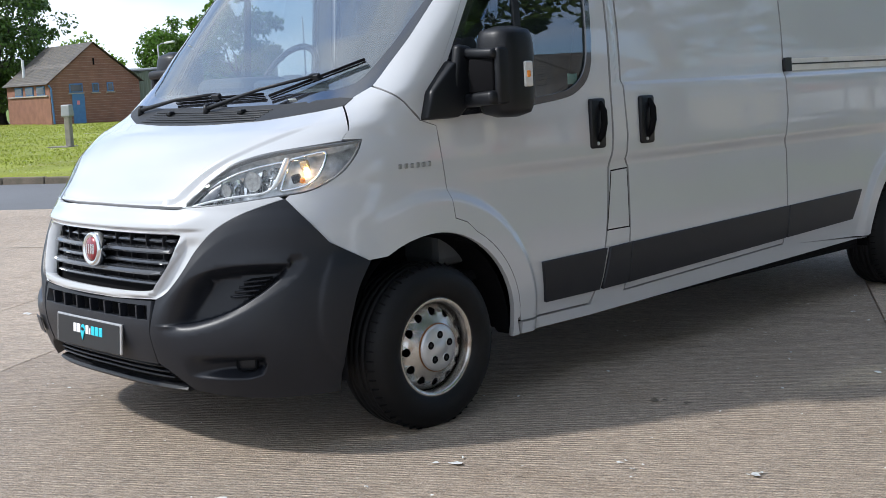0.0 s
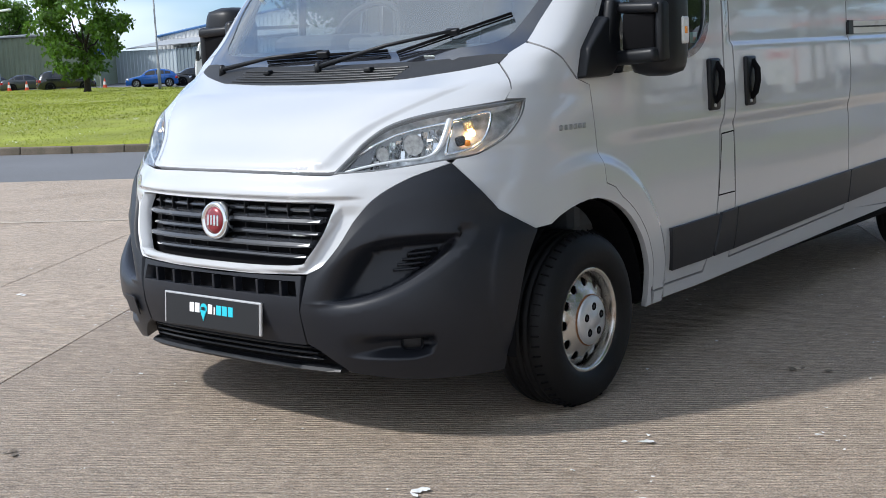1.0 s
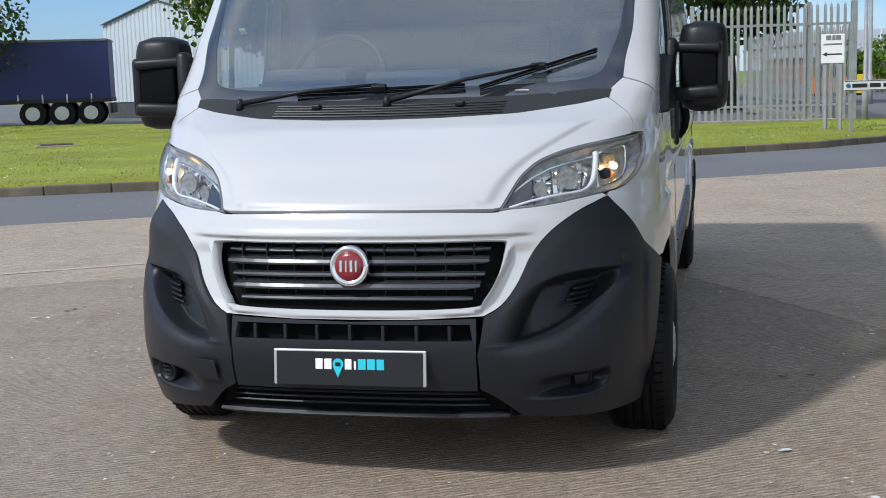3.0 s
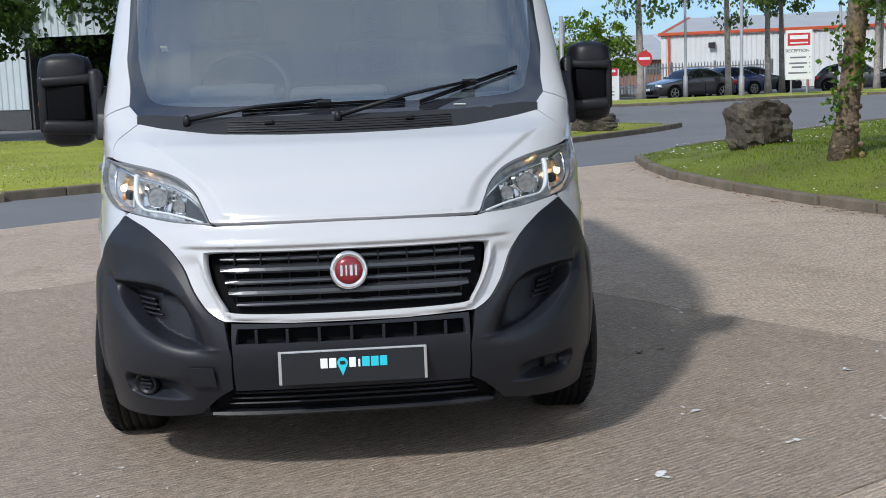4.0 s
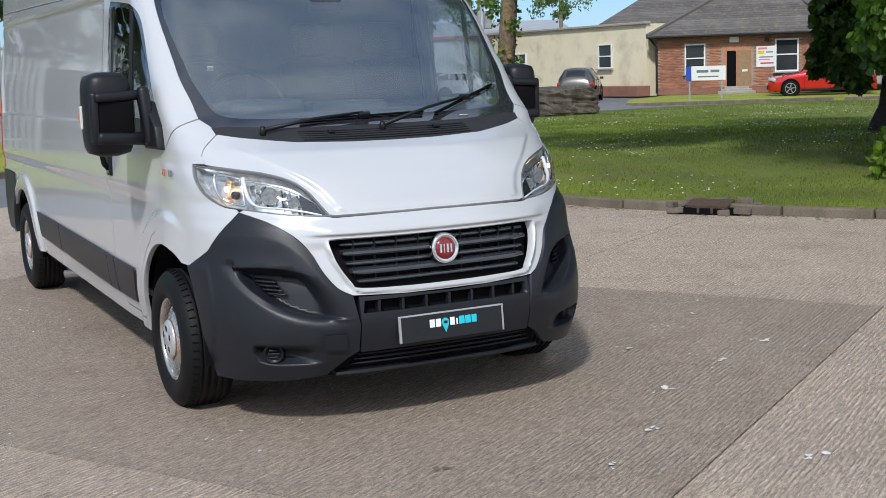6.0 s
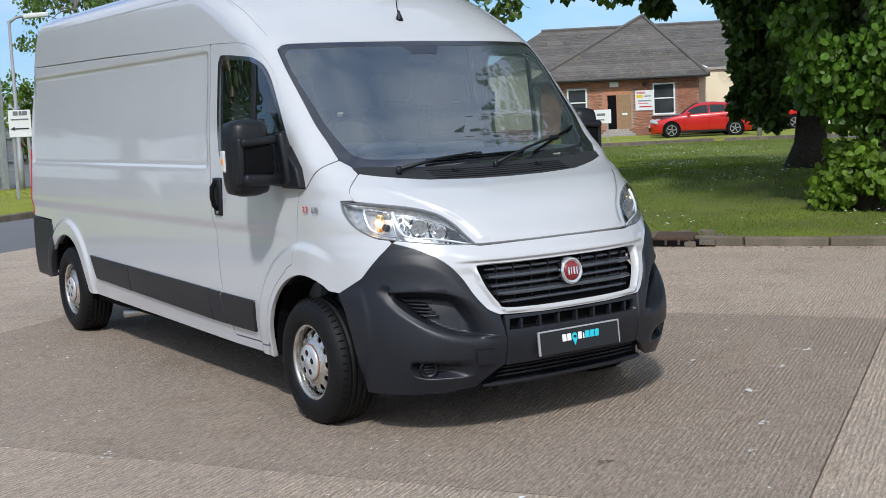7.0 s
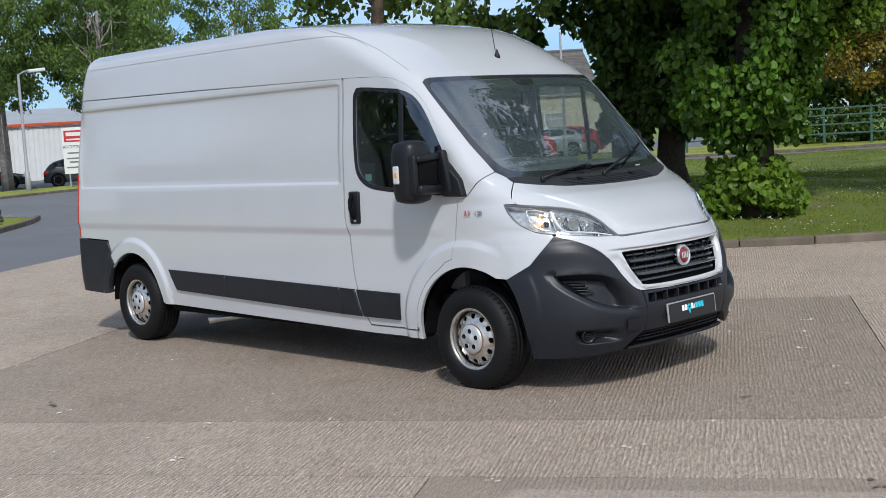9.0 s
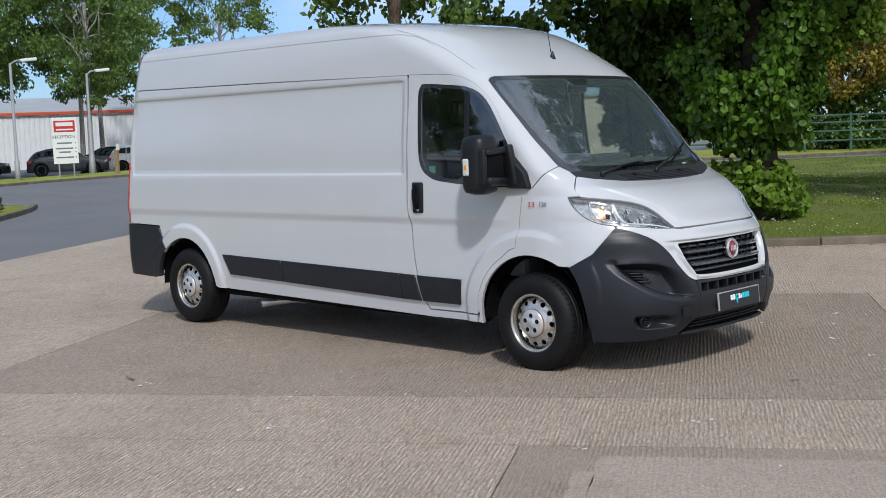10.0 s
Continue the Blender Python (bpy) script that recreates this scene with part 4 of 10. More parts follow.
def wiper(name, root, pivot, mid, ends):
    arm = part(name, tube([pivot, Vector(pivot).lerp(Vector(mid), 0.5) + Vector((0, -0.005, 0.012)), mid], 0.007, 8, radii=[0.011, 0.0075, 0.0065]), TRIM, van, "black wiper arm resting on the windscreen", True)
    part("wiper_nut", lathe([(0.0005, 0.02), (0.010, 0.018), (0.015, 0.0), (0.016, -0.03)], 12, "z", pivot), TRIM, arm, shade=True)
    a, b = Vector(ends[0]), Vector(ends[1])
    side = Vector((0, -0.35, 0.5)).normalized()
    part("blade", merge(tube([a, a.lerp(b, 0.5), b], 0.006, 6), tube([a - side * 0.012, a.lerp(b, 0.5) - side * 0.012, b - side * 0.012], 0.004, 4)), BLACK, arm, shade=True)
    part("blade_clip", box((0.06, 0.022, 0.026), a.lerp(b, 0.5) + side * 0.006, 0.005, 2, (35, 0, 0)), TRIM, arm)
    return arm


def on_screen(x, z, d):
    return placed((x, float(nose_at(z)), z), d)[0]


wiper("wiper", None, on_screen(-0.64, 1.300, 0.02), on_screen(-0.07, 1.350, 0.032), (on_screen(-0.40, 1.338, 0.018), on_screen(0.27, 1.352, 0.018)))
wiper("wiper", None, on_screen(-0.01, 1.296, 0.02), on_screen(0.585, 1.413, 0.032), (on_screen(0.33, 1.343, 0.018), on_screen(0.84, 1.475, 0.018)))
for x in (-0.285, 0.275):
    p = on_screen(x, 1.288, 0.012)
    part("washer_jet", box((0.035, 0.03, 0.02), p, 0.006, 2), TRIM, cowl)
part("screen_label", box((0.05, 0.002, 0.012), on_screen(0.50, 1.335, 0.003), 0, 1, (45, 0, 0)), PAPER, windscreen)
part("screen_sticker", box((0.03, 0.002, 0.03), on_screen(-0.80, 1.62, -0.012), 0, 1, (45, 0, -14)), PAPER, windscreen)

# cab doors, right and left alike
DOOR = [(1.0, 0.20, 0.812)] + DOOR_FRONT + [MIRROR_FOOT] + DOOR_TOP[1:] + bend([(0.96, 1.17, 2.062), (0.98, 1.17, 1.80), (1.0, 1.175, 1.37), (1.0, 1.175, 1.10), (1.02, 1.15, 0.96), (1.02, 1.125, 0.70), (1.02, 1.07, 0.46), (1.0, 1.01, 0.345)], 4)[1:] + [(1.0, 0.52, 0.345), (1.0, 0.506, 0.40)] + arch(WHEEL_F, 0.495, 10, 62, 9)
WINDOW = bend([(0.97, 0.62, 1.952), (0.966, 0.98, 1.985), (0.966, 1.045, 1.965), (0.97, 1.068, 1.88), (0.98, 1.058, 1.55), (0.985, 1.035, 1.40), (0.99, 0.95, 1.318), (0.99, 0.80, 1.282), (0.99, 0.40, 1.252), (0.99, 0.16, 1.250), (0.985, 0.095, 1.285), (0.98, 0.13, 1.385), (0.975, 0.24, 1.58), (0.97, 0.38, 1.80), (0.97, 0.49, 1.905), (0.97, 0.62, 1.952)], 3)[:-1]


def shrink(points, c, k):
    return [(x, c[0] + (y - c[0]) * k, c[1] + (z - c[1]) * k) for x, y, z in points]


def cab_door(sx):
    f = (lambda p: p) if sx > 0 else flip
    door = panel("front_door", f(DOOR), WHITE_PAINT, van, "white cab door with its window closed", holes=[f(WINDOW)], grid=0.03, rows=[f([(1.0, 0.2, z), (1.0, 1.16, z)]) for z in (0.955, 0.975, 0.992, 1.010, 1.03)] + [f(g) for g in FLARE])
    panel("window_seal", f(shrink(WINDOW, (0.63, 1.62), 1.012)), FRIT, door, holes=[f(shrink(WINDOW, (0.66, 1.64), 0.925))], grid=0.03, off=0.001, thick=0.01)
    panel("window", f(shrink(WINDOW, (0.63, 1.62), 0.99)), SIDE_GLASS, door, "dark side window", grid=0.06, off=-0.010, lip=False)
    panel("window_divider", f([(0.97, 0.575, 1.955), (0.97, 0.615, 1.955), (0.99, 0.60, 1.25), (0.99, 0.555, 1.25)]), TRIM, door, off=-0.001, thick=0.012, grid=0.05)
    panel("side_strip", f([(1.0, 0.665, 0.585), (1.02, 1.108, 0.592), (1.02, 1.062, 0.402), (1.0, 0.690, 0.400)]), BUMPER, door, "dark plastic rubbing strip", off=0.016, thick=0.02, grid=0.03)
    door_handle(door, sx, 1.065)
    sheet = panel("tax_sticker", f([(0.99, 0.97, 1.395), (0.99, 0.90, 1.395), (0.99, 0.90, 1.345), (0.99, 0.97, 1.345)]), mat("pale_green_sticker", (0.35, 0.62, 0.55), 0.7, vary=0.05), door, off=-0.016, lip=False)
    return door


def door_handle(parent, sx, y):
    m = Matrix.Translation((sx * 1.017, y, 1.165))
    tray = box((0.03, 0.125, 0.225), (0, 0, 0), 0.012, 3)
    for v in tray.verts:
        v.co.y += 0.02 * (v.co.z / 0.11)**2 * (1 if v.co.y < 0 else -1) * 0.6
    bmesh.ops.transform(tray, matrix=m, verts=tray.verts)
    h = part("handle_tray", tray, TRIM, parent, "black plastic door handle", True)
    grip = tube([(sx * 0.008, 0.012, 0.092), (sx * 0.035, 0.010, 0.055), (sx * 0.040, 0.006, 0), (sx * 0.032, 0.0, -0.05), (sx * 0.008, -0.004, -0.078)], 0.015, 8)
    bmesh.ops.transform(grip, matrix=m, verts=grip.verts)
    part("grip", grip, BLACK, h, shade=True)
    lock = lathe([(0.0005, 0.003), (0.008, 0.002), (0.010, -0.006)], 12, "x", (sx * 0.017, -0.012, -0.09))
    bmesh.ops.transform(lock, matrix=m, verts=lock.verts)
    part("lock", lock, SILVER, h)


cab_door(1), cab_door(-1)

# load-bay flanks
FLARE_REAR = [arch((4.06, 0.345), rad, 20, 165, 30) for rad in (0.51, 0.528, 0.547, 0.565)]
REAR_CUT = arch(WHEEL_R, 0.425, 42, 178, 16)
TAIL = [(0.95, 4.85, 2.118), (0.98, 4.955, 1.42), (1.0, 5.0, 0.885)]
LOW_REAR = [(1.0, 4.47, 0.87)]
FLANK_R = [(0.96, 1.185, 2.060), (0.955, 3.0, 2.093)] + TAIL + LOW_REAR + REAR_CUT + [(1.0, 3.60, SILL + 0.06), (1.0, 1.0, SILL), (1.0, 0.53, SILL), (1.0, 0.53, 0.338), (1.0, 1.02, 0.338), (1.02, 1.08, 0.46), (1.02, 1.135, 0.70), (1.02, 1.16, 0.96), (1.0, 1.185, 1.10), (1.0, 1.185, 1.37), (0.98, 1.18, 1.80)]
panel("load_side", flip(FLANK_R), WHITE_PAINT, van, "white flank with a recessed panel and a swage", gap=0.002, grid=0.035, rows=[flip(g) for g in relief_rows(1.19, 4.95) + FLARE_REAR])

POST = [(0.96, 1.185, 2.060), (0.96, 1.255, 2.061), (0.98, 1.262, 1.80), (1.0, 1.27, 1.37), (1.0, 1.285, 1.10), (1.0, 1.27, 0.99), (1.02, 1.295, 0.95), (1.02, 1.295, 0.66), (1.02, 1.262, 0.366), (1.02, 2.66, 0.414), (1.0, 3.60, SILL + 0.06), (1.0, 1.0, SILL), (1.0, 0.53, SILL), (1.0, 0.53, 0.338), (1.0, 1.02, 0.338), (1.02, 1.08, 0.46), (1.02, 1.135, 0.70), (1.02, 1.16, 0.96), (1.0, 1.185, 1.10), (1.0, 1.185, 1.37), (0.98, 1.18, 1.80)]
panel("door_post", POST, WHITE_PAINT, van, grid=0.03)
SLIDER = [(0.96, 1.262, 2.061), (0.955, 2.655, 2.09), (0.98, 2.675, 1.80), (0.99, 2.685, 1.38), (1.0, 2.695, 1.15), (1.0, 2.665, 1.0), (1.02, 2.690, 0.94), (1.02, 2.690, 0.60), (1.02, 2.66, 0.42), (1.02, 1.27, 0.372), (1.02, 1.302, 0.66), (1.02, 1.302, 0.95), (1.0, 1.277, 0.99), (1.0, 1.292, 1.10), (1.0, 1.277, 1.37), (0.98, 1.27, 1.80)]
slider = panel("sliding_door", SLIDER, WHITE_PAINT, van, "white sliding side door, shut", grid=0.035, rows=relief_rows(1.28, 2.66))
door_handle(slider, 1, 1.43)
FLANK_L = [(0.955, 2.662, 2.09), (0.955, 3.4, 2.10)] + TAIL + LOW_REAR + REAR_CUT + [(1.0, 3.60, SILL + 0.068), (1.0, 2.66, 0.408), (1.02, 2.668, 0.42), (1.02, 2.698, 0.60), (1.02, 2.698, 0.94), (1.0, 2.673, 1.0), (1.0, 2.703, 1.15), (0.99, 2.693, 1.38), (0.98, 2.683, 1.80)]
panel("load_side", FLANK_L, WHITE_PAINT, van, "white flank with scratches behind the sliding door", gap=0.002, grid=0.035, rows=relief_rows(2.71, 4.95) + FLARE_REAR)
rail = panel("slide_rail", [(0.99, 2.70, 1.425), (0.99, 4.75, 1.425), (0.99, 4.75, 1.360), (0.99, 2.70, 1.360)], DIRTY_WHITE, van, "grimy sliding-door rail", off=0.006, thick=0.02, gap=0)
panel("rail_groove", [(0.99, 2.72, 1.399), (0.99, 4.75, 1.399), (0.99, 4.75, 1.391), (0.99, 2.72, 1.391)], COWL, rail, off=0.009, thick=0.004, gap=0)
panel("rail_end", [(0.99, 2.695, 1.43), (0.99, 2.76, 1.43), (0.99, 2.76, 1.355), (0.99, 2.695, 1.355)], TRIM, rail, off=0.012, thick=0.02, gap=0)
panel("fuel_flap", [(1.0, 1.172, 0.94), (1.0, 1.288, 0.945), (1.02, 1.290, 0.672), (1.02, 1.128, 0.672)], WHITE_PAINT, van, "white fuel flap", off=0.0015, thick=0.004, grid=0.03)
panel("flap_gap", [(1.0, 1.168, 0.945), (1.0, 1.292, 0.950), (1.02, 1.294, 0.667), (1.02, 1.124, 0.667)], BLACK, van, off=0.0008, lip=False, gap=0, grid=0.03)

# dark rubbing strips along the load bay
for sx in (1, -1):
    f = (lambda p: p) if sx > 0 else flip
    runs = (((1.085, 0.402, 0.592, 1.135), (1.27, 0.406, 0.597, 1.29)), ((1.278, 0.406, 0.597, 1.298), (2.665, 0.452, 0.628, 2.69)), ((2.68, 0.452, 0.628, 2.70), (3.40, 0.475, 0.645, 3.50)))
    for (ya, z0a, z1a, yta), (yb, z0b, z1b, ytb) in runs:
        panel("side_strip", f([(1.0, yta, z1a), (1.0, ytb, z1b), (1.0, yb, z0b), (1.0, ya, z0a)]), BUMPER, van, "dark plastic rubbing strip", off=0.016, thick=0.02, grid=0.04)

# tail: bumper corners, lamps, rear doors
for sx in (1, -1):
    f = (lambda p: p) if sx > 0 else flip
    panel("rear_bumper_corner", f([(1.0, 4.49, 0.862), (1.0, 5.012, 0.876), (1.0, 5.012, 0.40), (1.0, 4.60, 0.385), (1.0, 4.47, 0.40)] + arch(WHEEL_R, 0.43, 12, 48, 6)), BUMPER, van, "dark plastic rear bumper corner", off=0.012, thick=0.05, grid=0.035)
    panel("tail_lamp", f([(0.98, 4.915, 1.45), (0.98, 4.962, 1.44), (1.0, 5.01, 0.89), (1.0, 4.955, 0.89)]), RED_LENS, van, "tall red tail lamp", off=0.006, thick=0.03, grid=0.03)
    part("rear_door", prism([(0.0 + sx * 0.004, 0.50), (sx * 0.95, 0.50), (sx * 0.95, 1.4), (sx * 0.92, 2.1), (sx * 0.85, 2.44), (sx * 0.6, 2.50), (sx * 0.004, 2.505)], 0.05, Matrix.Translation((0, 0, 0)) @ Matrix(((1, 0, 0, 0), (0, 1, -0.145, 5.04), (0, 0, 1, 0), (0, 0, 0, 1)))), WHITE_PAINT, van)
part("rear_bumper", box((1.9, 0.10, 0.26), (0, 5.0, 0.52), 0.03, 2), BUMPER, van)

# dark inner body, floor pan, arch liners, exhaust, scuffed jacking points
for sx in (1, -1):
    f = (lambda p: p) if sx > 0 else flip
    panel("inner_skin", f([(1.0, 0.55, 0.33), (1.0, 3.55, 0.36), (1.0, 3.62, 0.80), (1.0, 4.4, 0.86), (1.0, 4.9, 0.86), (0.96, 4.8, 2.08), (0.96, 1.2, 2.05), (0.98, 1.15, 1.25), (0.98, 0.15, 1.22), (1.0, 0.12, 0.86), (1.0, 0.35, 0.80), (1.0, 0.5, 0.55)]), BLACK, van, off=-0.030, lip=False, grid=0.08, gap=0)
    for c, r, x0 in ((WHEEL_F, 0.45, 0.62), (WHEEL_R, 0.42, 0.62)):
        bm = bmesh.new()
        rows = []
        for i in range(19):
            a = radians(-2 + 190 * i / 18)
            rows.append([bm.verts.new((sx * x, c[0] + r * math.cos(a), c[1] + r * math.sin(a))) for x in (x0, 0.80, 0.985)])
        for a, b in zip(rows, rows[1:]):
            for j in range(2):
                bm.faces.new((a[j], a[j + 1], b[j + 1], b[j]))
        bm.faces.new([r_[0] for r_ in rows])
        part("arch_liner", bm, BLACK, van, shade=False)
part("floor_pan", box((1.5, 5.2, 0.10), (0, 2.2, 0.37), 0.02, 1), BLACK, van)
part("undertray", box((1.10, 1.3, 0.05), (0, -0.04, 0.232), 0.015, 1), BLACK, van, "black plastic tray under the engine")
part("fuel_tank", box((1.1, 1.5, 0.20), (0, 1.9, 0.28), 0.05, 2), BLACK, van)
part("engine_bay", box((1.15, 0.75, 0.62), (0, -0.25, 0.62), 0.05, 1), BLACK, van)
for sx in (1, -1):
    part("sill_beam", box((0.10, 3.1, 0.10), (sx * 0.90, 2.05, 0.33), 0.02, 1), BLACK, van)
part("exhaust", tube([(-0.55, 2.2, 0.26), (-0.72, 2.9, 0.25), (-0.86, 3.05, 0.235), (-0.93, 3.1, 0.225)], 0.028, 12), mat("exhaust_steel", (0.45, 0.44, 0.42), 0.4, 0.8, vary=0.2), van, "short bright exhaust pipe end", True)
part("axle_beam", tube([(-0.8, 4.055, 0.30), (0.8, 4.055, 0.30)], 0.05, 10), BLACK, van)


# wheels: tyre with grooved tread, pierced steel disc, grey hub cover with bolts
def wheel_disc():
    ring_n, holes_n = 72, 12
    def circ(r, n, c=(0, 0), ph=0):
        return [Vector((c[0] + r * math.cos(2 * math.pi * k / n + ph), c[1] + r * math.sin(2 * math.pi * k / n + ph))) for k in range(n)]
    loops = [circ(0.178, ring_n), circ(0.085, 40)]
    for k in range(holes_n):
        a = 2 * math.pi * k / holes_n
        loops.append([Vector((0.145 * math.cos(a) + 0.0165 * math.cos(b) * math.cos(a) - 0.018 * math.sin(b) * math.sin(a), 0.145 * math.sin(a) + 0.0165 * math.cos(b) * math.sin(a) + 0.018 * math.sin(b) * math.cos(a))) for b in np.linspace(0, 2 * math.pi, 14, endpoint=False)])
    extra = [p for r, n in ((0.100, 48), (0.115, 56), (0.170, 72)) for p in circ(r, n, ph=0.03)]
    verts, edges = [], []
    for lp in loops:
        s = len(verts)
        verts += lp
        edges += [(s + i, s + (i + 1) % len(lp)) for i in range(len(lp))]
    verts += extra
    cv, ce, cf, *_ = geometry.delaunay_2d_cdt(verts, edges, [], 0, 1e-6)
    polys = [np.array([tuple(v) for v in lp]) for lp in loops]
    mids = np.array([np.mean([tuple(cv[i]) for i in f], 0) for f in cf])
    ok = inside(polys[0], mids)
    for p in polys[1:]:
        ok &= ~inside(p, mids)
    bm = bmesh.new()
    depth = curve_of((0.08, 0.10, 0.125, 0.15, 0.178), (0.012, 0.010, -0.004, -0.012, -0.045))
    bv = [bm.verts.new((v.x, v.y, float(depth(v.length)))) for v in cv]
    for f, k in zip(cf, ok):
        if k:
            bm.faces.new([bv[i] for i in f])
    bmesh.ops.delete(bm, geom=[v for v in bm.verts if not v.link_faces], context="VERTS")
    r = bmesh.ops.extrude_face_region(bm, geom=list(bm.faces))
    bmesh.ops.translate(bm, vec=(0, 0, -0.006), verts=[g for g in r["geom"] if isinstance(g, bmesh.types.BMVert)])
    return bm


def wheel(place, out):
    """A wheel whose outer face looks along +z of its own axes, turned to face out."""
    hub = part("wheel", lathe([(0.186, -0.16), (0.192, -0.15), (0.196, -0.06), (0.185, -0.05), (0.182, 0.0), (0.188, 0.010), (0.203, 0.012), (0.206, 0.006), (0.198, -0.004), (0.194, -0.02), (0.20, -0.06), (0.20, -0.16)], 56, closed=True), STEEL, van, "steel wheel with round holes, rust-stained", True)
    turn = Vector((out, 0, 0)).to_track_quat("Z", "Y").to_matrix().to_4x4()
    hub.matrix_basis = Matrix.Translation(place) @ turn
    w, r0, r1 = 0.205, 0.198, 0.338
    prof = [(r0, 0.006), (0.205, 0.020), (0.23, 0.030), (0.262, 0.034), (0.290, 0.028), (0.312, 0.014), (0.326, -0.002), (0.334, -0.018), (0.337, -0.036)]
    for k in range(4):
        z = -0.045 - 0.034 * k
        prof += [(r1, z), (r1 - 0.007, z - 0.002), (r1 - 0.007, z - 0.008), (r1, z - 0.010)]
    prof += [(0.336, -0.172), (0.326, -0.198), (0.30, -0.214), (0.25, -0.216), (0.205, -0.20), (r0, -0.18)]
    tyre = part("tyre", lathe(prof, 72, closed=True), RUBBER, hub, "worn black tyre", True)
    cut = box((0.014, 0.004, 0.030), (0.331, 0, -0.016), 0, 1, (0, -24, 0))
    cut_mesh = bpy.data.meshes.new("tread_cut")
    cut.to_mesh(cut_mesh)
    cut.free()
    cut_mesh.materials.append(BLACK)
    for k in range(54):
        link("tread_cut", cut_mesh, None, tyre).matrix_basis = pose(0, 0, 0, 0, 0, 360 * k / 54)
    part("disc", wheel_disc(), STEEL, hub, shade=False)
    part("disc_backing", lathe([(0.0005, -0.075), (0.17, -0.075), (0.18, -0.085)], 32), BLACK, hub)
    part("rust_ring", lathe([(0.0955, 0.0155), (0.0985, 0.0140), (0.100, 0.009)], 48), RUST, hub)
    cover = part("hub_cover", lathe([(0.0005, 0.034), (0.028, 0.034), (0.032, 0.028), (0.06, 0.030), (0.088, 0.026), (0.095, 0.018), (0.096, 0.004)], 48), HUB, hub, "grey plastic hub cover", True)
    for k in range(5):
        a = 2 * math.pi * k / 5 + 0.3
        x, y = 0.054 * math.cos(a), 0.054 * math.sin(a)
        part("bolt_well", lathe([(0.0155, 0.0300), (0.0170, 0.0325), (0.0195, 0.026)], 16, "z", (x, y, 0)), HUB, cover, shade=True)
        part("bolt_hole", lathe([(0.0005, 0.0312), (0.0155, 0.0316), (0.0156, 0.028)], 16, "z", (x, y, 0)), BLACK, cover)
        part("bolt", lathe([(0.0005, 0.0330), (0.006, 0.0325), (0.0075, 0.029)], 6, "z", (x, y, 0)), TRIM, cover)
    return hub


for sx in (1, -1):
    wheel((sx * 1.012, 0.006, 0.324), sx)
    wheel((sx * 1.000, 4.035, 0.336), sx)


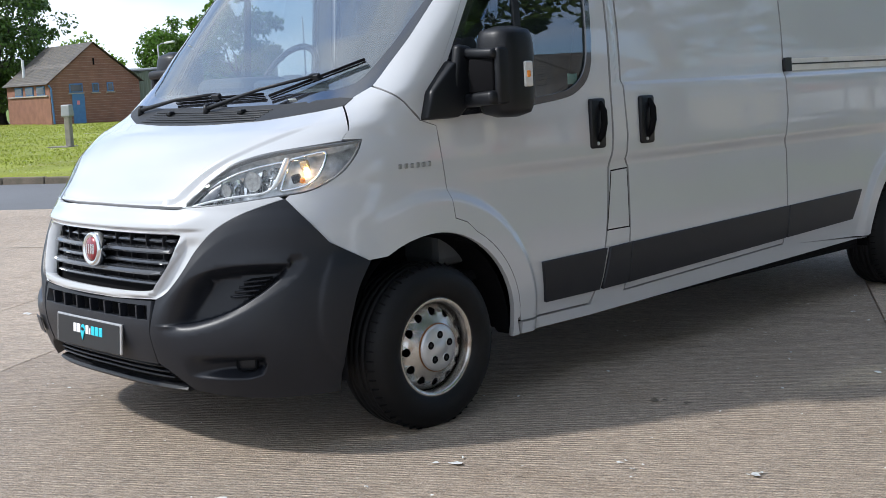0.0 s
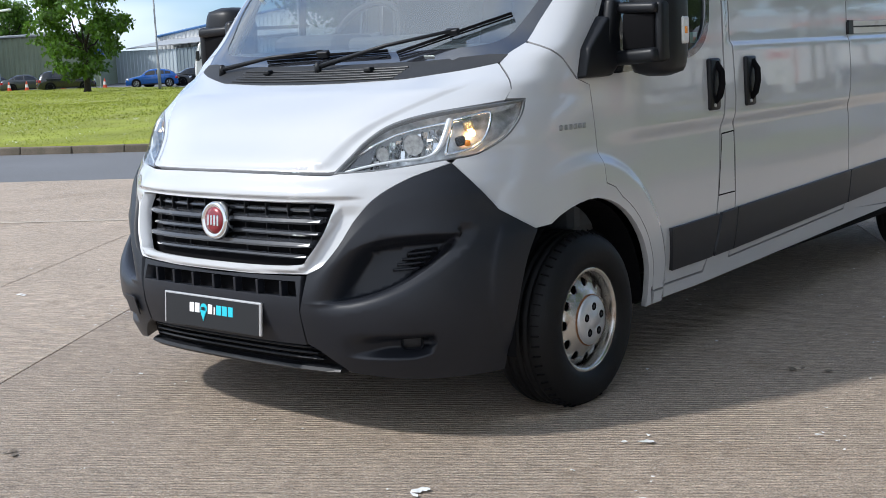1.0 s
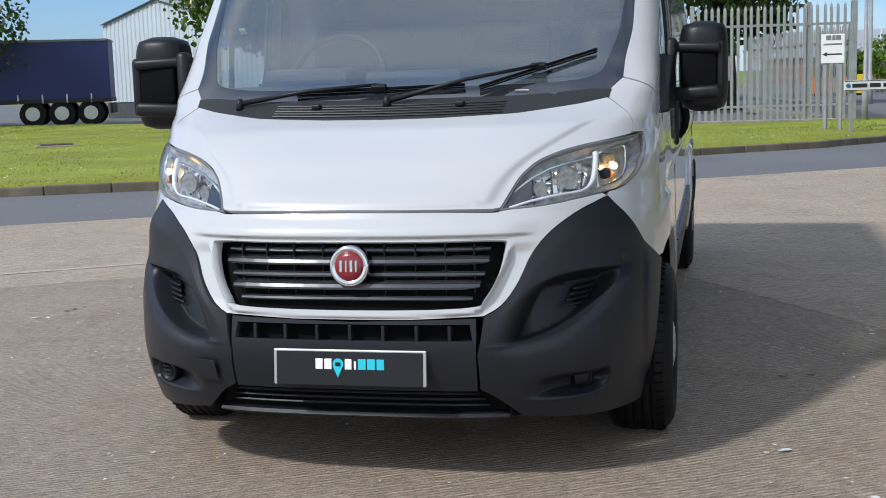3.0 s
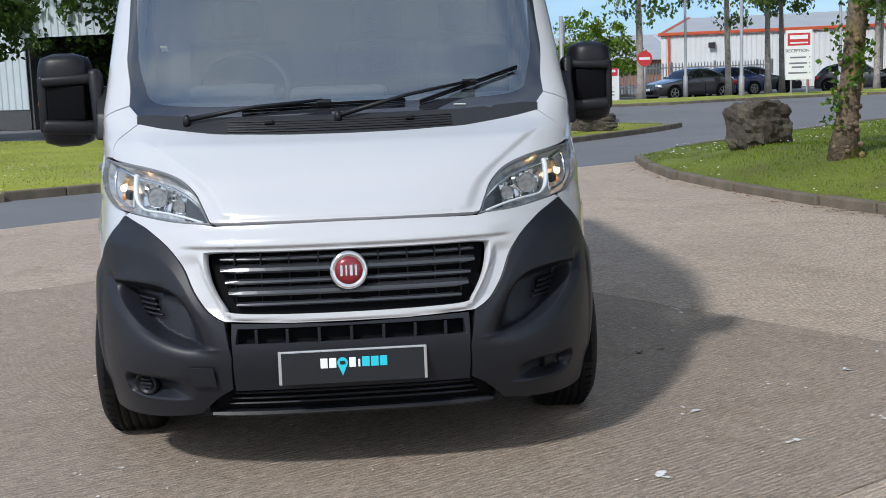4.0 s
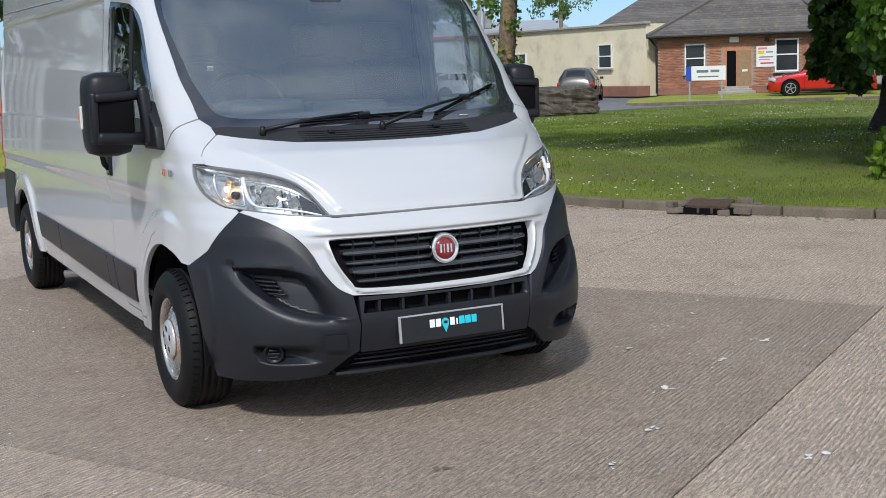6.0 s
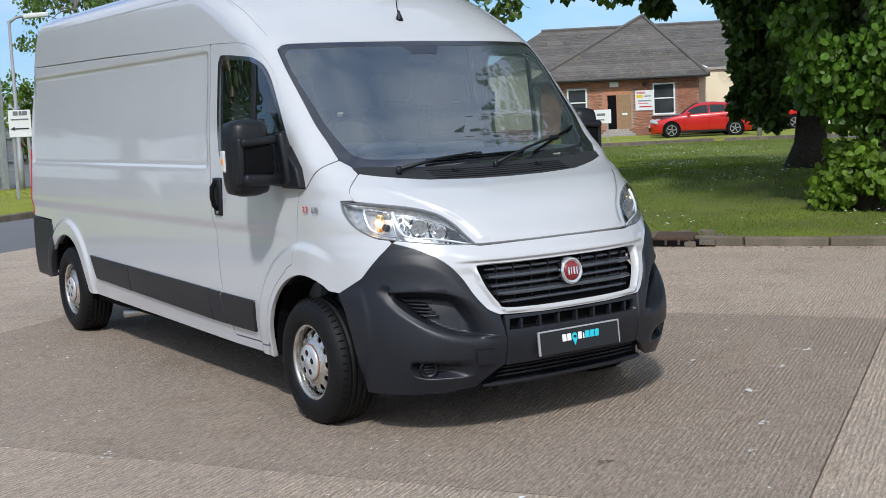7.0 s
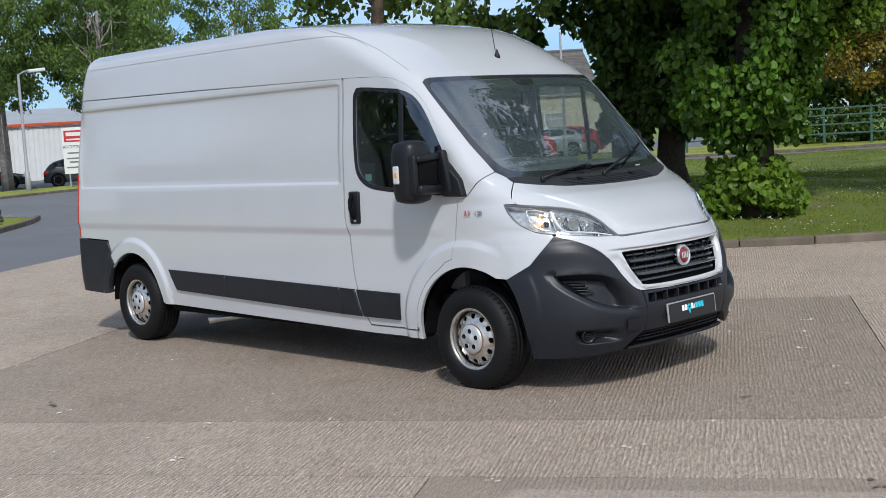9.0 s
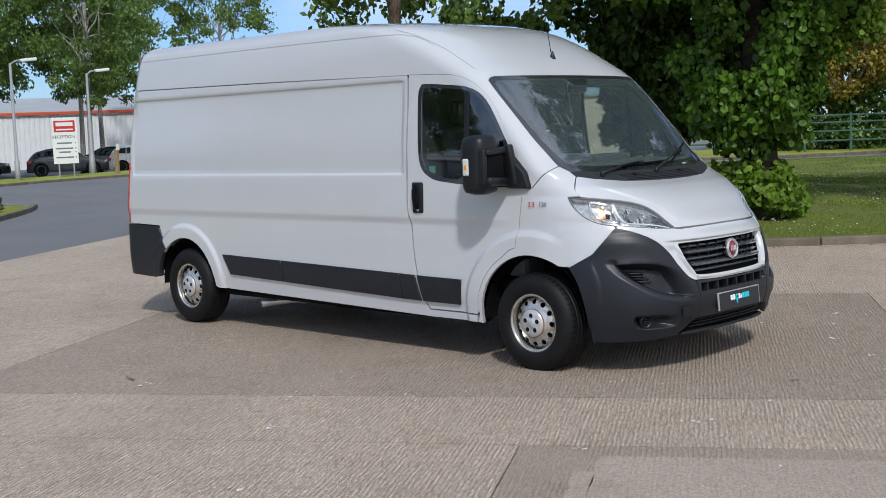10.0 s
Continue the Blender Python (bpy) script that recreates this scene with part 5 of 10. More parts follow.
# door mirrors: sail, two arms, housing with a cap, glass and side repeater
def mirror(sx):
    def mir(bm):
        if sx < 0:
            bmesh.ops.scale(bm, vec=(-1, 1, 1), verts=bm.verts)
            bmesh.ops.reverse_faces(bm, faces=bm.faces)
        return bm
    sail = bmesh.new()
    outer = [(0.0, 1.232), (0.17, 1.232), (0.240, 1.29), (0.235, 1.47), (0.155, 1.465), (0.035, 1.345)]
    inner_v, outer_v = [], []
    for y, z in outer:
        inner_v.append(sail.verts.new((0.975, y, z)))
        outer_v.append(sail.verts.new((1.028 - 0.06 * max(0, z - 1.36) + 0.02 * smooth(0.0, 0.2, y), 0.01 + y * 0.97, 1.345 + (z - 1.345) * 0.93)))
    sail.faces.new(outer_v), sail.faces.new(inner_v)
    for i in range(6):
        sail.faces.new((inner_v[i], inner_v[(i + 1) % 6], outer_v[(i + 1) % 6], outer_v[i]))
    bmesh.ops.bevel(sail, geom=list(sail.edges), offset=0.010, segments=3, affect="EDGES", profile=0.5)
    base = part("door_mirror", mir(sail), TRIM, van, "large black two-arm door mirror", True)

    def shell(z0, z1, x0, x1, y0, y1, pinch, power=3.0, rows=14, seg=28):
        bm = bmesh.new()
        rings = []
        for i in range(rows + 1):
            f = i / rows
            z = z0 + (z1 - z0) * f
            k = (1 - abs(2 * f - 1)**pinch)**(1 / pinch)
            k = max(k, 0.03)
            cx, cy = (x0 + x1) / 2, (y0 + y1) / 2
            ring = []
            for j in range(seg):
                a = 2 * math.pi * j / seg
                c, s = math.cos(a), math.sin(a)
                r = (abs(c)**power + abs(s)**power)**(-1 / power)
                ring.append(bm.verts.new((cx + (x1 - x0) / 2 * (0.35 + 0.65 * k) * r * c if 0 < i < rows else cx + (x1 - x0) / 2 * 0.38 * r * c, cy + (y1 - y0) / 2 * (0.35 + 0.65 * k) * r * s if 0 < i < rows else cy + (y1 - y0) / 2 * 0.38 * r * s, z)))
            rings.append(ring)
        for a, b in zip(rings, rings[1:]):
            for j in range(seg):
                bm.faces.new((a[j], a[(j + 1) % seg], b[(j + 1) % seg], b[j]))
        bm.faces.new(rings[0]), bm.faces.new(rings[-1])
        return bm
    part("mirror_housing", mir(shell(1.206, 1.610, 1.074, 1.308, 0.176, 0.395, 4.0, rows=22)), TRIM, base, "rounded black mirror housing", True)
    part("mirror_inset", mir(box((0.165, 0.03, 0.155), (1.172, 0.172, 1.395), 0.012, 3)), BLACK, base, "matt black inset of the housing", True)
    part("mirror_arm", mir(box((0.26, 0.085, 0.046), (1.148, 0.188, 1.494), 0.018, 3, (0, 2, -6))), TRIM, base, shade=True)
    part("mirror_arm", mir(box((0.26, 0.090, 0.062), (1.148, 0.186, 1.292), 0.022, 3, (0, -3, -8))), TRIM, base, shade=True)
    part("mirror_rim", mir(box((0.042, 0.075, 0.25), (1.272, 0.195, 1.393), 0.018, 3)), TRIM, base, shade=True)
    part("arm_foot", mir(box((0.055, 0.085, 0.285), (1.034, 0.150, 1.395), 0.022, 3, (-8, 4, 0))), TRIM, base, shade=True)
    rep = part("repeater", mir(box((0.03, 0.05, 0.115), (1.303, 0.310, 1.395), 0.01, 3)), mat("repeater_lens", (0.60, 0.60, 0.58), 0.12, vary=0.1, scale=40, coat=0.8), base, "clear side repeater with an amber bulb")
    part("repeater_bulb", mir(box((0.012, 0.02, 0.03), (1.316, 0.305, 1.395), 0.004, 2)), AMBER, rep)
    part("mirror_glass", mir(box((0.13, 0.006, 0.17), (1.175, 0.372, 1.42), 0.01, 2)), CHROME, base, "mirror glass")
    if sx > 0:
        for o in base.children:
            if o.name.startswith(('mirror', 'repeater', 'arm')):
                o.matrix_basis = Matrix.Translation((0.152, 0.05, 0.150)) @ Matrix.Diagonal((0.84, 1.0, 0.895, 1.0))
    return base


mirror(1), mirror(-1)

# lettering on the wings: figures as they stand, the model name as plain strokes
badge_p2, badge_n2 = placed((-1.0, -0.045, 1.128), 0.007)
badge_r2 = Vector((0, 0, 1)).cross(badge_n2).normalized()
badge_u2 = badge_n2.cross(badge_r2)
badge_m2 = Matrix.Translation(badge_p2) @ Matrix((badge_r2, badge_u2, badge_n2)).transposed().to_4x4()
words("2.3", 0.044, badge_m2 @ Matrix.Translation((-0.046, 0, 0.002)), RED_TEXT, van, "figures", 0.0015)
words("130", 0.044, badge_m2 @ Matrix.Translation((0.046, 0, 0.002)), GREY_TEXT, van, "figures", 0.0015)
for i in range(6):
    p, nn = placed((0.99, -0.12 + 0.030 * i, 1.062), 0.003)
    part("name_stroke", box((0.006, 0.020, 0.020), p, 0.003, 1), GREY_TEXT, van)

# cab inside: dashboard, wheel, seats, bulkhead, papers
part("dashboard", merge(box((1.62, 0.50, 0.16), (0, 0.10, 1.30), 0.06, 3), box((0.40, 0.30, 0.10), (-0.45, 0.17, 1.40), 0.05, 3), box((0.42, 0.22, 0.09), (0.0, 0.16, 1.385), 0.03, 3), box((1.66, 0.2, 0.7), (0, 0.32, 0.95), 0.04, 2)), DASH, van, "dark grey dashboard")
rim = lathe([(0.205, -0.014), (0.217, -0.010), (0.222, 0.0), (0.217, 0.010), (0.205, 0.014), (0.193, 0.010), (0.188, 0.0), (0.193, -0.010)], 36, closed=True)
sw = part("steering_wheel", rim, TRIM, van, "black steering wheel", True)
sw.matrix_basis = pose(-0.43, 0.42, 1.42, 58, 0, 0)
part("wheel_hub", box((0.16, 0.12, 0.04), (0, -0.01, -0.02), 0.02, 2), DASH, sw)
for a in (0, 180, 270):
    part("spoke", box((0.16, 0.035, 0.02), (0.11 * math.cos(radians(a)), 0.11 * math.sin(radians(a)), -0.015), 0.006, 1, (0, 0, a)), DASH, sw)
for x, w in ((-0.48, 0.50), (0.22, 0.44), (0.66, 0.44)):
    seat = part("seat", box((w, 0.50, 0.16), (x, 0.72, 0.93), 0.05, 3), SEAT_CLOTH, van, "dark cloth cab seat", True)
    part("seat_back", box((w, 0.14, 0.68), (x, 0.99, 1.32), 0.05, 3, (-12, 0, 0)), SEAT_CLOTH, seat, shade=True)
    part("headrest", box((0.26, 0.10, 0.19), (x, 1.07, 1.77), 0.04, 3, (-8, 0, 0)), SEAT_CLOTH, seat, shade=True)
part("bulkhead", box((1.84, 0.04, 1.65), (0, 1.20, 1.38), 0.01, 1), BULKHEAD, van, "plain grey bulkhead behind the seats")
part("cab_lining", box((1.58, 0.66, 0.03), (0, 0.87, 2.045), 0.01, 1, (6, 0, 0)), BULKHEAD, van)
part("cab_floor", box((1.7, 1.3, 0.04), (0, 0.6, 0.55), 0, 1), BLACK, van)
part("cab_mirror", box((0.20, 0.04, 0.06), (0, 0.36, 1.92), 0.015, 2), TRIM, van)


# ---- ground: lane, concrete yard in slabs, grass with kerbs ----
ASPHALT = mat("asphalt", (0.155, 0.157, 0.162), 0.92, vary=0.10, scale=0.35, grain=0.22, grain_scale=120, stain=(0.10, 0.10, 0.10), stain_amount=0.4, stain_scale=0.5)
FAR_GRASS = mat("meadow", (0.16, 0.22, 0.04), 0.95, vary=0.3, scale=0.2, grain=0.3, grain_scale=12)
GRASS = mat("lawn", (0.245, 0.275, 0.030), 0.95, vary=0.30, scale=0.5, grain=0.40, grain_scale=40, stain=(0.24, 0.21, 0.07), stain_amount=0.5, stain_scale=0.9)
BLADE = mat("grass_blade", (0.285, 0.33, 0.035), 0.7, vary=0.25, scale=0.7, island=0.4, trans=0.35)
# mossy lawn beside the yard, its colours also darkened for the trees' shade
GRASS_MOSSY_SHADED = mat("mossy_shaded_lawn", (0.122, 0.152, 0.015), 0.95, vary=0.35, scale=0.6, grain=0.45, grain_scale=40, stain=(0.10, 0.078, 0.034), stain_amount=0.65, stain_scale=0.8)
BLADE_MOSSY_SHADED = mat("mossy_shaded_blade", (0.145, 0.205, 0.016), 0.7, vary=0.3, scale=0.7, island=0.45, trans=0.3)
KERB = mat("kerb_concrete", (0.150, 0.122, 0.092), 0.9, vary=0.2, scale=3, grain=0.25, grain_scale=60, piece=0.15, stain=(0.10, 0.095, 0.06), stain_amount=0.6, stain_scale=4)
JOINT = mat("joint_dirt", (0.13, 0.105, 0.08), 0.95, vary=0.5, scale=14)
PETAL = mat("daisy_white", (0.80, 0.80, 0.76), 0.8, vary=0.05)
LITTER = mat("dry_litter", (0.19, 0.10, 0.055), 0.9, vary=0.3, scale=20, island=0.4)
SPLASH = mat("white_splash", (0.72, 0.72, 0.70), 0.8, vary=0.1, scale=40)

U, V = Vector((0.8486, 0.529)), Vector((-0.529, 0.8486))


def concrete(name, color, light, groove, wear, relief=1.0):
    """Tined concrete: fine worn grooves along the slabs, pale aggregate, stains."""
    m = mat(name, color, 0.78, vary=0.08, scale=0.8, grain=0.30, grain_scale=110, piece=0.05, stain=(color[0] * 0.66, color[1] * 0.60, color[2] * 0.53), stain_amount=0.5, stain_scale=1.7)
    n, l = m.node_tree.nodes, m.node_tree.links

    def node(kind, **values):
        o = n.new("ShaderNode" + kind)
        for k, v in values.items():
            o.inputs[k.replace("_", " ")].default_value = v
        return o

    def ranged(source, a, b, c, d):
        o = node("MapRange", From_Min=a, From_Max=b, To_Min=c, To_Max=d)
        l.new(source, o.inputs["Value"])
        return o.outputs[0]

    def maths(kind, a, b):
        o = n.new("ShaderNodeMath")
        o.operation = kind
        for k, v in enumerate((a, b)):
            if isinstance(v, float):
                o.inputs[k].default_value = v
            else:
                l.new(v, o.inputs[k])
        return o.outputs[0]
    tc = n.new("ShaderNodeTexCoord")
    mp = node("Mapping", Rotation=(0, 0, -math.atan2(U.y, U.x)))
    l.new(tc.outputs["Object"], mp.inputs[0])
    tine = node("TexWave", Scale=12.0, Distortion=3.6, Detail=3.0, Detail_Scale=0.45, Detail_Roughness=0.65)
    tine.wave_type, tine.bands_direction = "BANDS", "Y"
    l.new(mp.outputs[0], tine.inputs["Vector"])
    mp2 = node("Mapping", Scale=(3.0, 34.0, 1.0))
    l.new(mp.outputs[0], mp2.inputs[0])
    drag = node("TexNoise", Scale=1.5, Detail=5.0, Roughness=0.65)
    l.new(mp2.outputs[0], drag.inputs["Vector"])
    patch = node("TexNoise", Scale=1.1, Detail=4.0, Roughness=0.6)
    l.new(tc.outputs["Object"], patch.inputs["Vector"])
    spk = node("TexNoise", Scale=85.0, Detail=3.0, Roughness=0.6)
    l.new(tc.outputs["Object"], spk.inputs["Vector"])
    pit = node("TexNoise", Scale=150.0, Detail=2.0, Roughness=0.6)
    l.new(tc.outputs["Object"], pit.inputs["Vector"])
    crumb = node("TexNoise", Scale=34.0, Detail=5.0, Roughness=0.7)
    mp3 = node("Mapping", Scale=(0.5, 2.1, 1.0))
    l.new(mp.outputs[0], mp3.inputs[0]), l.new(mp3.outputs[0], crumb.inputs["Vector"])
    worn = ranged(patch.outputs["Fac"], 0.36, 0.60, wear, 1.0)
    broken = maths("MULTIPLY", worn, ranged(drag.outputs["Fac"], 0.35, 0.62, 0.1, 1.2))
    lines = maths("MULTIPLY", ranged(tine.outputs["Fac"], 0.0, 1.0, -0.5, 0.5), broken)
    rough = maths("ADD", lines, ranged(drag.outputs["Fac"], 0.3, 0.7, -0.5, 0.5))
    p = n["Principled BSDF"]
    old = p.inputs["Base Color"].links[0].from_socket
    tone = n.new("ShaderNodeHueSaturation")
    l.new(old, tone.inputs["Color"]), l.new(maths("MULTIPLY", maths("ADD", maths("MULTIPLY", rough, groove), 1.0), maths("MULTIPLY", ranged(pit.outputs["Fac"], 0.36, 0.52, 0.58, 1.08), ranged(crumb.outputs["Fac"], 0.38, 0.62, 1.0 - 0.32 * relief, 1.0 + 0.34 * relief))), tone.inputs["Value"])
    mx = n.new("ShaderNodeMixRGB")
    mx.inputs[2].default_value = (0.60, 0.55, 0.48, 1)
    l.new(ranged(spk.outputs["Fac"], 0.56, 0.63, 0.0, light), mx.inputs[0]), l.new(tone.outputs[0], mx.inputs[1])
    l.new(mx.outputs[0], p.inputs["Base Color"])
    bump = node("Bump", Strength=1.0, Distance=0.010 * relief)
    l.new(maths("ADD", rough, maths("ADD", maths("MULTIPLY", spk.outputs["Fac"], 0.6), maths("MULTIPLY", crumb.outputs["Fac"], 0.8))), bump.inputs["Height"])
    l.new(bump.outputs[0], p.inputs["Normal"])
    return m


CONCRETE_PALE = concrete("concrete_pale", (0.50, 0.397, 0.302), 0.68, 0.62, 0.15)
CONCRETE_DARK = concrete("concrete_brushed", (0.365, 0.288, 0.218), 0.45, 0.42, 0.15)
CONCRETE_MID = concrete("concrete_weathered", (0.345, 0.272, 0.207), 0.40, 0.12, 0.05, 0.6)
CONCRETE_FLOAT = concrete("concrete_floated", (0.385, 0.315, 0.250), 0.14, 0.03, 0.0, 0.18)


def mound(x, y):
    """The rise of the lawn round the slender tree and the boulder, and under the great trees."""
    return max(0.30 * math.exp(-((x - 6.2) / 2.3)**2 - ((y - 9.9) / 3.1)**2), 0.30 * math.exp(-((x - 12.4) / 4.4)**2 - ((y - 8.0) / 4.0)**2))


def sheet(name, outline, z, material, label, category, thick=0.0, step=0.0, wave=0.0):
    """A flat outline as a sheet of ground, optionally cut fine and gently uneven."""
    poly = np.array(outline, float)
    area = np.sum(poly[:, 0] * np.roll(poly[:, 1], -1) - np.roll(poly[:, 0], -1) * poly[:, 1])
    if area < 0:
        poly = poly[::-1]
    verts = [Vector(p) for p in poly]
    n = len(verts)
    if step:
        lo, hi = poly.min(0), poly.max(0)
        g = np.array([(a, b) for a in np.arange(lo[0], hi[0], step) for b in np.arange(lo[1], hi[1], step)])
        g = g[inside(poly, g)]
        g = g[edge_gap(poly, g) > step * 0.4]
        verts += [Vector(p) for p in g]
    cv, ce, cf, *_ = geometry.delaunay_2d_cdt(verts, [(i, (i + 1) % n) for i in range(n)], [], 0, 1e-5)
    flat = np.array([tuple(v) for v in cv])
    mids = np.array([flat[list(f)].mean(0) for f in cf])
    ok = inside(poly, mids)
    gap = edge_gap(poly, flat) if wave else np.zeros(len(flat))
    co = [(x, y, z + (wave * min(1, d / 3) * (0.5 + noise.noise((x * 0.13, y * 0.13, 0.3))) + mound(x, y) * min(1, d / 1.2) if wave else 0)) for (x, y), d in zip(flat, gap)]
    faces = [tuple(f) for f, k in zip(cf, ok) if k]
    if thick:
        base = len(co)
        co += [(x, y, z - thick) for x, y in poly]
        faces += [(i, base + i, base + (i + 1) % n, (i + 1) % n) for i in range(n)]
    me = bpy.data.meshes.new(name)
    me.from_pydata(co, [], faces)
    bm = bmesh.new()
    bm.from_mesh(me)
    bmesh.ops.recalc_face_normals(bm, faces=bm.faces)
    if sum(f.normal.z for f in bm.faces) < 0:
        bmesh.ops.reverse_faces(bm, faces=bm.faces)
    bm.to_mesh(me)
    bm.free()
    ob = link(name, me, material, None, "", bool(wave))
    return tagged(ob, label, category, kind="structure")


sheet("ground", [(-1800, -1800), (1800, -1800), (1800, 1800), (-1800, 1800)], -0.12, FAR_GRASS, "open green land out to the horizon", "ground")
sheet("road", [(-95, -70), (75, -70), (75, 110), (-95, 110)], -0.022, ASPHALT, "worn grey asphalt lanes and car parks", "road")

LANE_EDGE = [(-80, -38), (-40, -13.5), (-16, 0.9), (-10.9, 3.9), (-6.9, 6.3), (-3.9, 7.9), (-1.0, 10.3), (2.2, 12.4), (4.85, 14.1)]
ISLAND_EDGE = [(4.85, 14.1), (4.62, 12.6), (4.50, 11.0), (4.62, 9.2), (4.86, 7.6), (5.12, 6.4), (5.45, 5.3), (6.0, 4.1), (6.52, 3.15), (7.05, 2.35), (7.85, 1.45), (10.2, -0.8), (15, -5.2), (27, -17), (48, -38)]
ISLAND_FAR = [(60, -20), (60, 2), (45, 8.5), (36, 14.3), (31.8, 18.5), (31, 24.2), (28.5, 26.6), (24, 27.6), (19.5, 27.2), (15.5, 25.2), (11.5, 21.8), (8.2, 18.3), (6.0, 15.9)]
sheet("yard_bed", LANE_EDGE + ISLAND_EDGE[1:] + [(48, -68), (-80, -68)], -0.016, JOINT, "dirt in the yard's slab joints", "ground")


def clip(poly, p, d):
    """The part of an outline on the inner side of a line through p with inward way d."""
    out = []
    for a, b in zip(poly, poly[1:] + poly[:1]):
        da, db = (a - p).dot(d), (b - p).dot(d)
        if da >= 0:
            out.append(a)
        if (da >= 0) != (db >= 0):
            out.append(a.lerp(b, da / (da - db)))
    return out


def slab_rows():
    """Slab bounds (u0, u1, v0, v1, dark)."""
    rows = []
    cols = [(-29.8, -25.3), (-25.3, -20.8), (-20.8, -16.3), (-16.3, -11.8), (-11.8, -7.3), (-7.3, -2.83), (-1.70, 2.78), (2.78, 7.3), (7.3, 11.8), (11.8, 16.3), (16.3, 20.8), (20.8, 25.3)]
    for i, (u0, u1) in enumerate(cols):
        shift = {5: 0.36, 6: -2.07}.get(i, -2.07 + 1.3 * ((i * 7) % 5 - 2))
        for k in range(-5, 4):
            v0 = shift + 6.6 * k
            dark = 1 if (i == 6 and k == 0) else 2 if (i == 5 and k == -1) or (i in (3, 8) and k == -1) else 0
            rows.append((u0, u1, v0, v0 + 6.6, dark))
    for v0 in (-40.0, -8.0, 7.2):
        rows.append((-2.83, -1.70, v0, {-40.0: -8.0, -8.0: 7.2, 7.2: 30.0}[v0], 0))
    return rows


yard = new("yard")
tagged(yard, "brushed concrete yard laid in slabs with dirty joints", "yard", kind="structure")
yard_outline = [Vector(p) for p in LANE_EDGE + ISLAND_EDGE[1:] + [(48, -68), (-80, -68)]]
for u0, u1, v0, v1, dark in slab_rows():
    g = 0.0045
    poly = clip(yard_outline, U * (u0 + g), U)
    for p, d in ((U * (u1 - g), -U), (V * (v0 + g), V), (V * (v1 - g), -V)):
        if len(poly) > 2:
            poly = clip(poly, p, d)
    if len(poly) < 3:
        continue
    bm = bmesh.new()
    top = [bm.verts.new((p.x, p.y, 0)) for p in poly]
    low = [bm.verts.new((p.x, p.y, -0.03)) for p in poly]
    try:
        f = bm.faces.new(top)
    except ValueError:
        bm.free()
        continue
    for i in range(len(top)):
        j = (i + 1) % len(top)
        if (top[i].co - top[j].co).length > 1e-5:
            bm.faces.new((top[i], low[i], low[j], top[j]))
    bmesh.ops.triangulate(bm, faces=[f])
    bmesh.ops.recalc_face_normals(bm, faces=bm.faces)
    part("slab", bm, (CONCRETE_PALE, CONCRETE_DARK, CONCRETE_MID)[dark], yard)

# a floated repair in one slab, and a long narrow pale streak
def laid(name, u0, u1, v0, v1, z, material, label=""):
    bm = bmesh.new()
    n = 24
    rng = np.random.default_rng(int(100 + abs(u0 * 10)))
    a = [U * (u0 + (u1 - u0) * i / n) + V * (v0 + rng.uniform(-0.012, 0.012)) for i in range(n + 1)]
    b = [U * (u0 + (u1 - u0) * i / n) + V * (v1 + rng.uniform(-0.012, 0.012)) for i in range(n + 1)]
    rows = [[bm.verts.new((p.x, p.y, z)) for p in r] for r in (a, b)]
    for i in range(n):
        bm.faces.new((rows[0][i], rows[0][i + 1], rows[1][i + 1], rows[1][i]))
    return part(name, bm, material, yard, label)


laid("repair", -7.0, -3.04, -6.0, -0.07, 0.004, CONCRETE_FLOAT, "smooth floated concrete repair")
laid("repair", -7.0, -3.32, -0.07, 0.03, 0.004, CONCRETE_FLOAT, "smooth floated concrete repair")
PALE_STREAK = mat("pale_streak_tone", (0.50, 0.425, 0.34), 0.85, vary=0.2, scale=9, grain=0.4, grain_scale=60, stain=(0.40, 0.32, 0.25), stain_amount=0.9, stain_scale=6)
laid("worn_line", -16.0, -0.6, 5.20, 5.27, 0.004, PALE_STREAK, "long pale streak on the concrete")

# lawns
NW_KERB = [(-80, -28), (-45, -8.6), (-24, 2.6), (-16.3, 6.4), (-14.0, 7.6), (-11.0, 9.2), (-8.0, 10.3), (-5.1, 11.5), (-2.7, 13.2), (-0.4, 15.7), (2.8, 17.9), (4.7, 20.0), (6.6, 22.2), (7.7, 23.6), (8.35, 24.6)]
NW_BACK = [(8.2, 25.9), (6.8, 27.6), (4.2, 28.4), (-5.0, 28.6), (-10, 30.5), (-17, 37.0), (-22, 38.2), (-33, 37.6), (-42, 36.5), (-55, 39.5), (-68, 36), (-85, 28)]
sheet("lawn", NW_KERB + NW_BACK, 0.085, GRASS, "mown lawn with daisies beyond the lane", "grass", thick=0.2, step=1.6, wave=0.10)
sheet("lawn", ISLAND_EDGE + ISLAND_FAR, 0.085, GRASS_MOSSY_SHADED, "shaded lawn with daisies beside the yard", "grass", thick=0.2, step=0.7, wave=0.10)
def nearer(x, y):
    """Places on the raised verge across the junction."""
    return (-5.7 + 0.765 * (x + 5.7), -5.5 + 0.765 * (y + 5.5))


